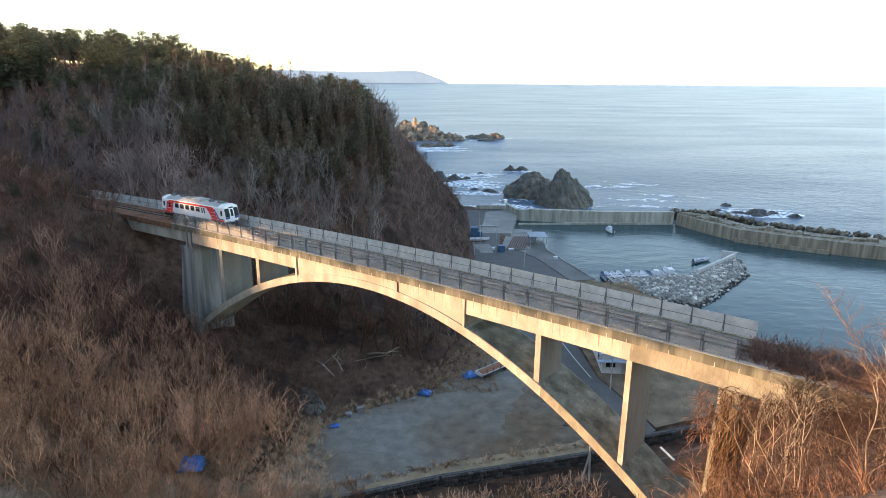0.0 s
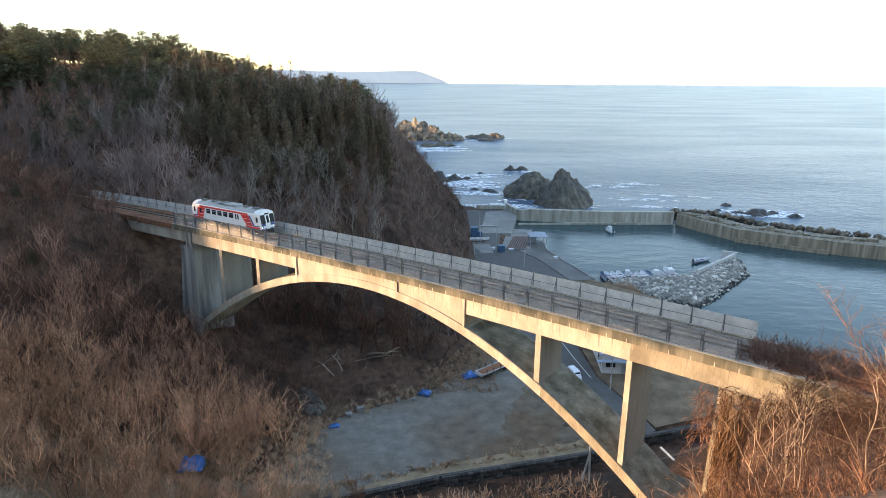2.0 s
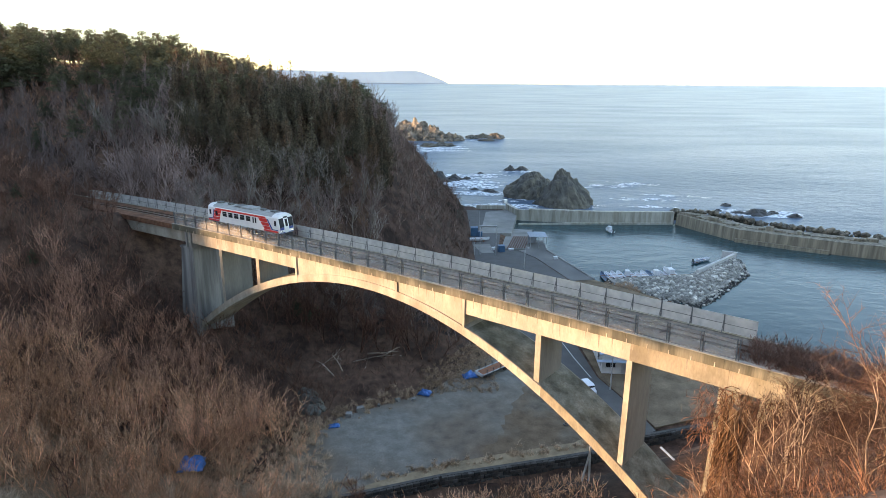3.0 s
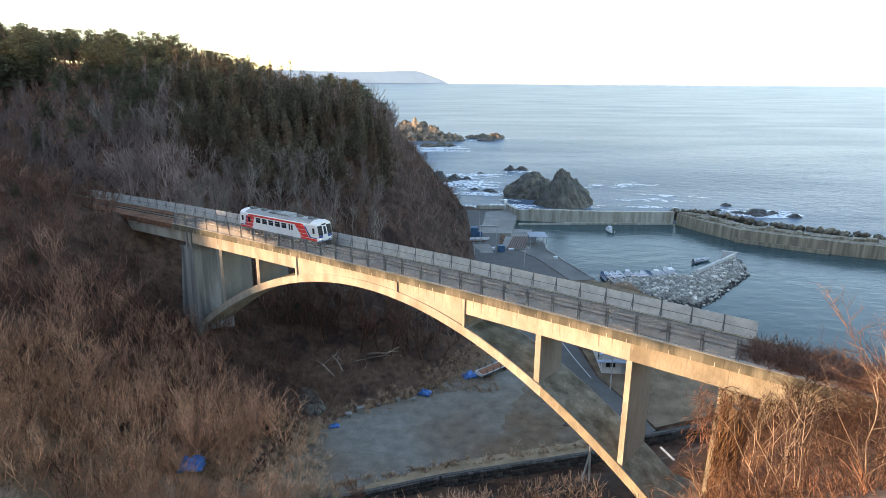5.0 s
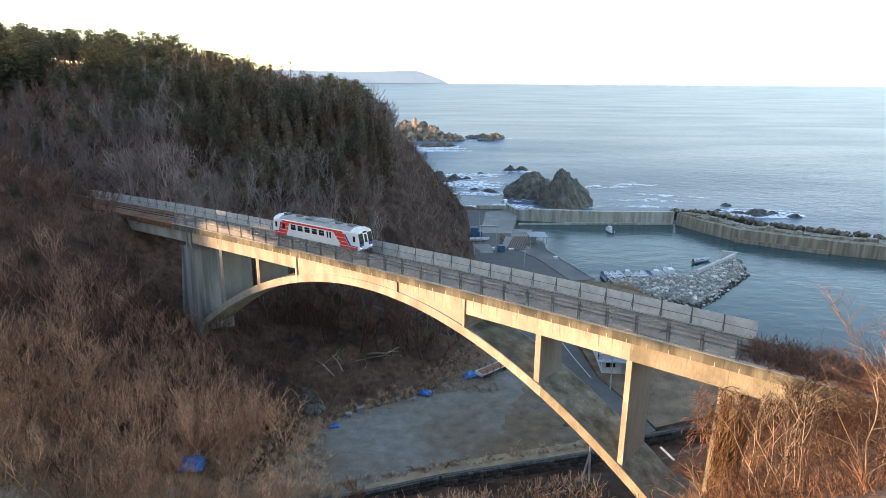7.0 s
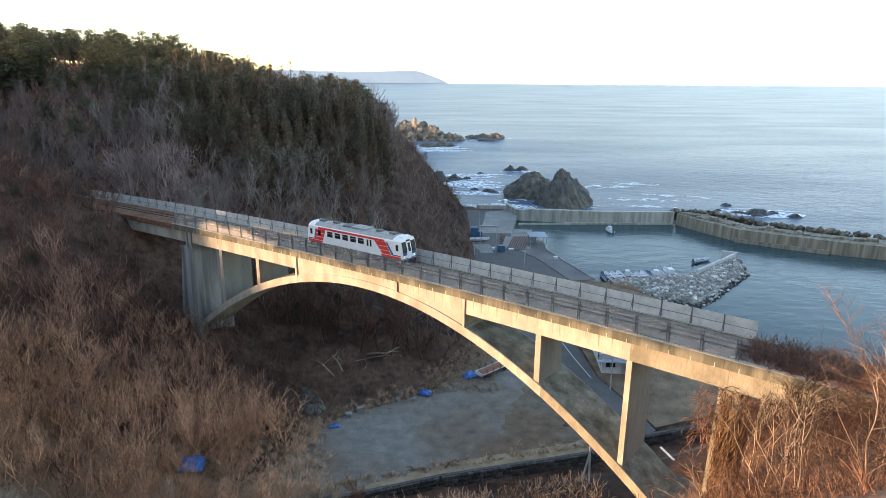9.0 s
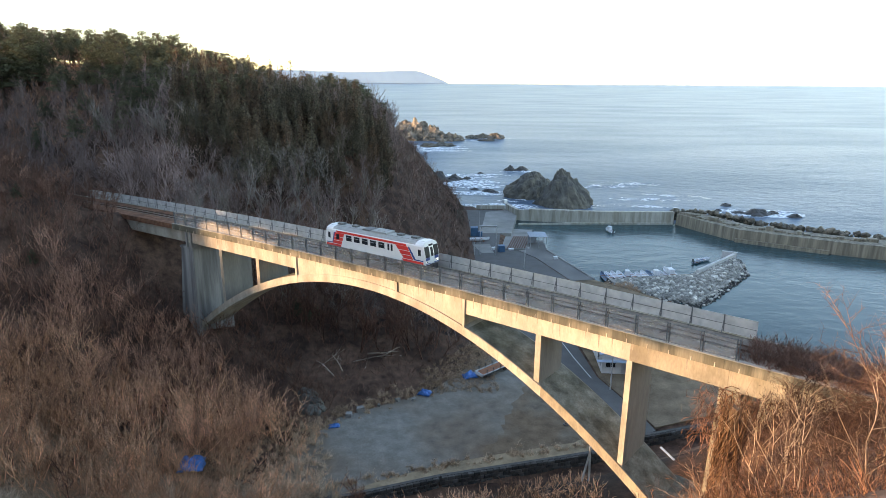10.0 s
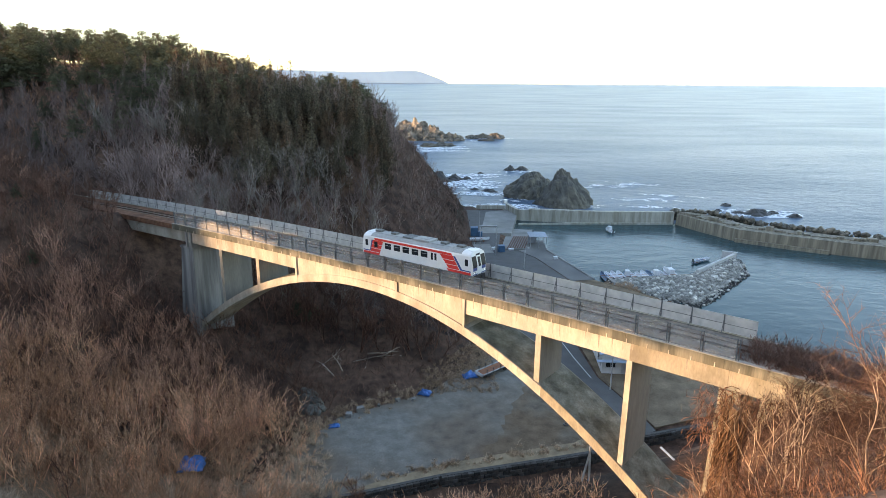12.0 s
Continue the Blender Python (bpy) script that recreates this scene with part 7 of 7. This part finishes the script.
for side in (-1, 1):
    # the camera side has the layout below; the other side mirrors it end for end
    f = -side

    def X(pts):
        return [(x * f, z) for x, z in pts]

    side_plate("livery_band", X([(-6.6, 3.06), (6.05, 3.06), (5.92, 3.34), (-6.74, 3.34)]), RED, side, 0.006)
    # slashes at the leading end, broken by pale joints
    for z0, z1 in ((2.50, 3.04), (1.96, 2.44), (1.46, 1.90)):
        side_plate("livery_slash", X([(4.15 + (3.05 - z0) * 0.86, z0), (6.15 + (3.05 - z0) * 0.60, z0), (6.15 + (3.05 - z1) * 0.60, z1), (4.15 + (3.05 - z1) * 0.86, z1)]), RED, side, 0.006)
    side_plate("livery_sill", X([(5.5, 1.06), (8.75, 1.06), (8.75, 1.40), (5.2, 1.40)]), RED, side, 0.006)
    side_plate("livery_line", X([(6.20, 3.05), (6.48, 3.05), (7.50, 1.60), (7.22, 1.46)]), BLUE, side, 0.007)
    side_plate("livery_line", X([(7.50, 1.60), (8.75, 1.60), (8.75, 1.46), (7.22, 1.46)]), BLUE, side, 0.0075)
    for z0, z1 in ((2.50, 3.04), (1.96, 2.44), (1.46, 1.90)):
        side_plate("livery_slash", X([(-7.02 - (3.05 - z0) * 0.30, z0), (-5.15 - (3.05 - z0) * 0.38, z0), (-5.15 - (3.05 - z1) * 0.38, z1), (-7.02 - (3.05 - z1) * 0.30, z1)]), RED, side, 0.006)
    side_plate("livery_sill", X([(-8.75, 1.06), (-5.9, 1.06), (-5.8, 1.40), (-8.75, 1.40)]), RED, side, 0.006)
    side_plate("livery_line", X([(-7.62, 1.46), (-7.42, 1.60), (-6.98, 3.02), (-7.20, 3.02)]), BLUE, side, 0.007)
    side_plate("livery_line", X([(-8.75, 1.46), (-7.62, 1.46), (-7.42, 1.60), (-8.75, 1.60)]), BLUE, side, 0.0075)
    for x0 in (-4.82, -3.3, -1.8, -0.28, 1.2):
        w = side_plate("window", X(rect(x0, x0 + 1.06, 2.16, 2.92)), WINDOW, side, 0.012)
        side_plate("window_bar", X(rect(x0 + 0.02, x0 + 1.04, 2.62, 2.66)), STEEL_GALV, side, 0.02, w)
    door = side_plate("door", X(rect(2.62, 3.85, 1.08, 3.02)), WHITE, side, 0.009)
    for x0 in (2.80, 3.36):
        side_plate("door_window", X(rect(x0, x0 + 0.32, 2.05, 2.92)), WINDOW, side, 0.014, door)
    door = side_plate("door", X(rect(-6.9, -5.9, 1.42, 3.0)), WHITE, side, 0.004)
    side_plate("door_window", X(rect(-6.75, -6.15, 2.1, 2.85)), WINDOW, side, 0.010, door)
    for x0 in (7.9, -8.35):
        side_plate("cab_window", X(rect(x0, x0 + 0.45, 2.15, 2.95)), WINDOW, side, 0.012)

for end in (1, -1):
    nose = 0.22

    def plate(name, y0, y1, z0, z1, mat, out, parent=body):
        bm = bmesh.new()

        def fx(z):
            return end * (L2 + out - nose * max(0.0, z - 2.2))
        spans = ((z0, 2.2), (2.2, z1)) if z0 < 2.2 < z1 else ((z0, z1),)
        for a, b in spans:
            loft(bm, [[Vector((fx(z) + end * d, y, z)) for y, z in ((y0, a), (y1, a), (y1, b), (y0, b))] for d in (-0.03, 0.0)])
        bmesh.ops.recalc_face_normals(bm, faces=bm.faces)
        return part(name, bm, mat, parent)

    for y in (-0.86, 0.86):
        plate("windscreen_seal", y - 0.43, y + 0.42, 1.94, 3.30, RUBBER, 0.006)
        plate("windscreen", y - 0.39, y + 0.38, 1.98, 3.26, WINDOW, 0.012)
        plate("lamp_surround", y - 0.17 + 0.16 * (1 if y > 0 else -1), y + 0.17 + 0.16 * (1 if y > 0 else -1), 1.30, 1.46, STEEL_DARK, 0.02)
        for q, mat in ((0.055, HEADLIGHT if end > 0 else WHITE),):
            bm = bmesh.new()
            yy = y + 0.16 * (1 if y > 0 else -1) - 0.06
            tube(bm, (end * (L2 - 0.02), yy, 1.38), (end * (L2 + 0.035), yy, 1.38), q, sides=12)
            part("headlight" if end > 0 else "tail_light", bm, mat, body)
    for y in (-0.86, 0.86):
        plate("end_panel", y - 0.40, y + 0.39, 1.56, 1.93, BLUE, 0.008)
    d = plate("gangway_door", -0.36, 0.36, 1.1, 3.2, WHITE, 0.03)
    plate("door_window", -0.23, 0.23, 2.0, 3.12, WINDOW, 0.045, d)
    plate("destination_sign", -0.4, 0.4, 3.28, 3.5, WINDOW, 0.012)
    plate("end_band", -1.3, 1.3, 1.06, 1.18, BLUE, 0.008)
    bm = bmesh.new()
    box(bm, end * L2 - 0.25, end * L2 + 0.25, -0.9, 0.9, 0.28, 0.98, 0.05)
    part("buffer_beam", bm, UNDER, railcar)
    bm = bmesh.new()
    box(bm, min(end * L2, end * (L2 + 0.45)), max(end * L2, end * (L2 + 0.45)), -0.15, 0.15, 0.7, 0.98, 0.04)
    part("coupler", bm, UNDER, railcar)
bm = bmesh.new()
box(bm, -8.6, 8.6, -1.2, 1.2, 0.86, 1.03)
for x0, x1 in ((-3.9, -1.6), (-1.3, 0.8), (1.1, 3.6)):
    box(bm, x0, x1, -1.3, 1.3, 0.4, 0.9, 0.06)
part("underframe", bm, UNDER, railcar)
for bx in (-6.15, 6.15):
    bm = bmesh.new()
    for y in (-1.0, 1.0):
        box(bm, bx - 1.5, bx + 1.5, y - 0.09, y + 0.09, 0.42, 0.72, 0.03)
    box(bm, bx - 0.3, bx + 0.3, -1.0, 1.0, 0.45, 0.85)
    bogie = part("bogie", bm, UNDER, railcar)
    for wx in (-1.05, 1.05):
        bm = bmesh.new()
        for y in (-0.57, 0.5):
            tube(bm, (0, y, 0), (0, y + 0.08, 0), 0.43, sides=20)
            tube(bm, (0, y + (0.08 if y < 0 else -0.02), 0), (0, y + (0.10 if y < 0 else 0.0), 0), 0.46, sides=20)
        tube(bm, (0, -0.6, 0), (0, 0.6, 0), 0.07, sides=8)
        w = part("wheel_set", bm, RUST, bogie)
        w.matrix_basis = pose(bx + wx, 0, 0.44)

# ------------------------------------------------------------------ small white car on the harbour road
CAR_WHITE = material("white_car_paint", (0.78, 0.79, 0.80), 0.25, spread=0.03, bump=0.0)
car = thing("car", "small white van driving along the harbour road", "car")
bm = bmesh.new()
loft(bm, [[Vector((x, s * w, z)) for s, w, z in ((-1, hw * 0.96, 0.28), (1, hw * 0.96, 0.28), (1, hw, 0.55), (1, hw, zb), (1, hw - 0.12, zt), (-1, hw - 0.12, zt), (-1, hw, zb), (-1, hw, 0.55))]
          for x, hw, zb, zt in ((-1.68, 0.70, 0.9, 1.55), (-1.6, 0.74, 1.0, 1.82), (0.6, 0.74, 1.0, 1.84), (0.95, 0.74, 1.0, 1.70), (1.45, 0.73, 0.95, 1.0), (1.70, 0.66, 0.7, 0.78))])
car_body = part("body", bm, CAR_WHITE, car)
bm = bmesh.new()
loft(bm, [[Vector((x, y, z)) for y, z in ((-0.60, z0), (0.60, z0), (0.54, z1), (-0.54, z1))] for x, z0, z1 in ((1.32, 1.06, 1.08), (1.02, 1.10, 1.68))])
part("windscreen", bm, WINDOW, car_body)
for y in (-0.735, 0.735):
    for x0, x1 in ((-1.45, -0.55), (-0.45, 0.4), (0.48, 0.9)):
        bm = bmesh.new()
        s = 1 if y > 0 else -1
        loft(bm, [[Vector((x0, y + s * d, 1.08)), Vector((x1, y + s * d, 1.08)), Vector((x1 - 0.03, y + s * (d - 0.07), 1.6)), Vector((x0 + 0.03, y + s * (d - 0.07), 1.6))] for d in (-0.02, 0.015)])
        bmesh.ops.recalc_face_normals(bm, faces=bm.faces)
        part("window", bm, WINDOW, car_body)
    for x in (-1.12, 1.1):
        bm = bmesh.new()
        tube(bm, (0, -0.08, 0), (0, 0.08, 0), 0.29, sides=16)
        w = part("wheel", bm, RUBBER, car)
        w.matrix_basis = pose(x, y * 0.93, 0.29)
        bm = bmesh.new()
        tube(bm, (0, -0.09, 0), (0, 0.09, 0), 0.16, sides=12)
        part("rim", bm, STEEL_GALV, w)
for y in (-0.5, 0.5):
    bm = bmesh.new()
    box(bm, 1.60, 1.70, y - 0.13, y + 0.13, 0.62, 0.76, 0.02)
    part("headlight", bm, STEEL_GALV, car_body)


def road_pose(x, y, to_x, to_y):
    return pose(x, y, 1.96, 0, 0, math.degrees(math.atan2(to_y, to_x)))


def motions():
    """The railcar slows from 4.6 to 3.5 m/s; the van rolls under the bridge and stops behind its tall wall."""
    walk(railcar, [(float(t), rail_pose(-63.02 + 4.568 * t - 0.0448 * t * t, TRACK_O + 0.2, 0.14)) for t in range(13)])
    walk(car, [(0.0, road_pose(21.75, 113.7, 0.27, -0.96)), (1.0, road_pose(23.2, 108.6, 0.27, -0.96)), (2.0, road_pose(24.6, 103.4, 0.27, -0.96)),
               (3.0, road_pose(26.05, 98.3, 0.29, -0.96)), (4.0, road_pose(27.9, 92.6, 0.36, -0.93)), (5.0, road_pose(30.3, 87.1, 0.44, -0.90)), (6.0, road_pose(30.45, 86.8, 0.46, -0.89)), (12.0, road_pose(30.5, 86.7, 0.46, -0.89))])

    # the surf washes to and fro
    for k, ob in enumerate(SURF):
        x, y, z = ob.location
        walk(ob, [(float(t), pose(x + 0.9 * math.sin(0.8 * t + k), y - 0.7 * math.cos(0.8 * t + k * 1.7), z + 0.03 * math.sin(0.9 * t + k), 0, 0, 1.5 * math.sin(0.5 * t + k))) for t in range(13)])


motions()
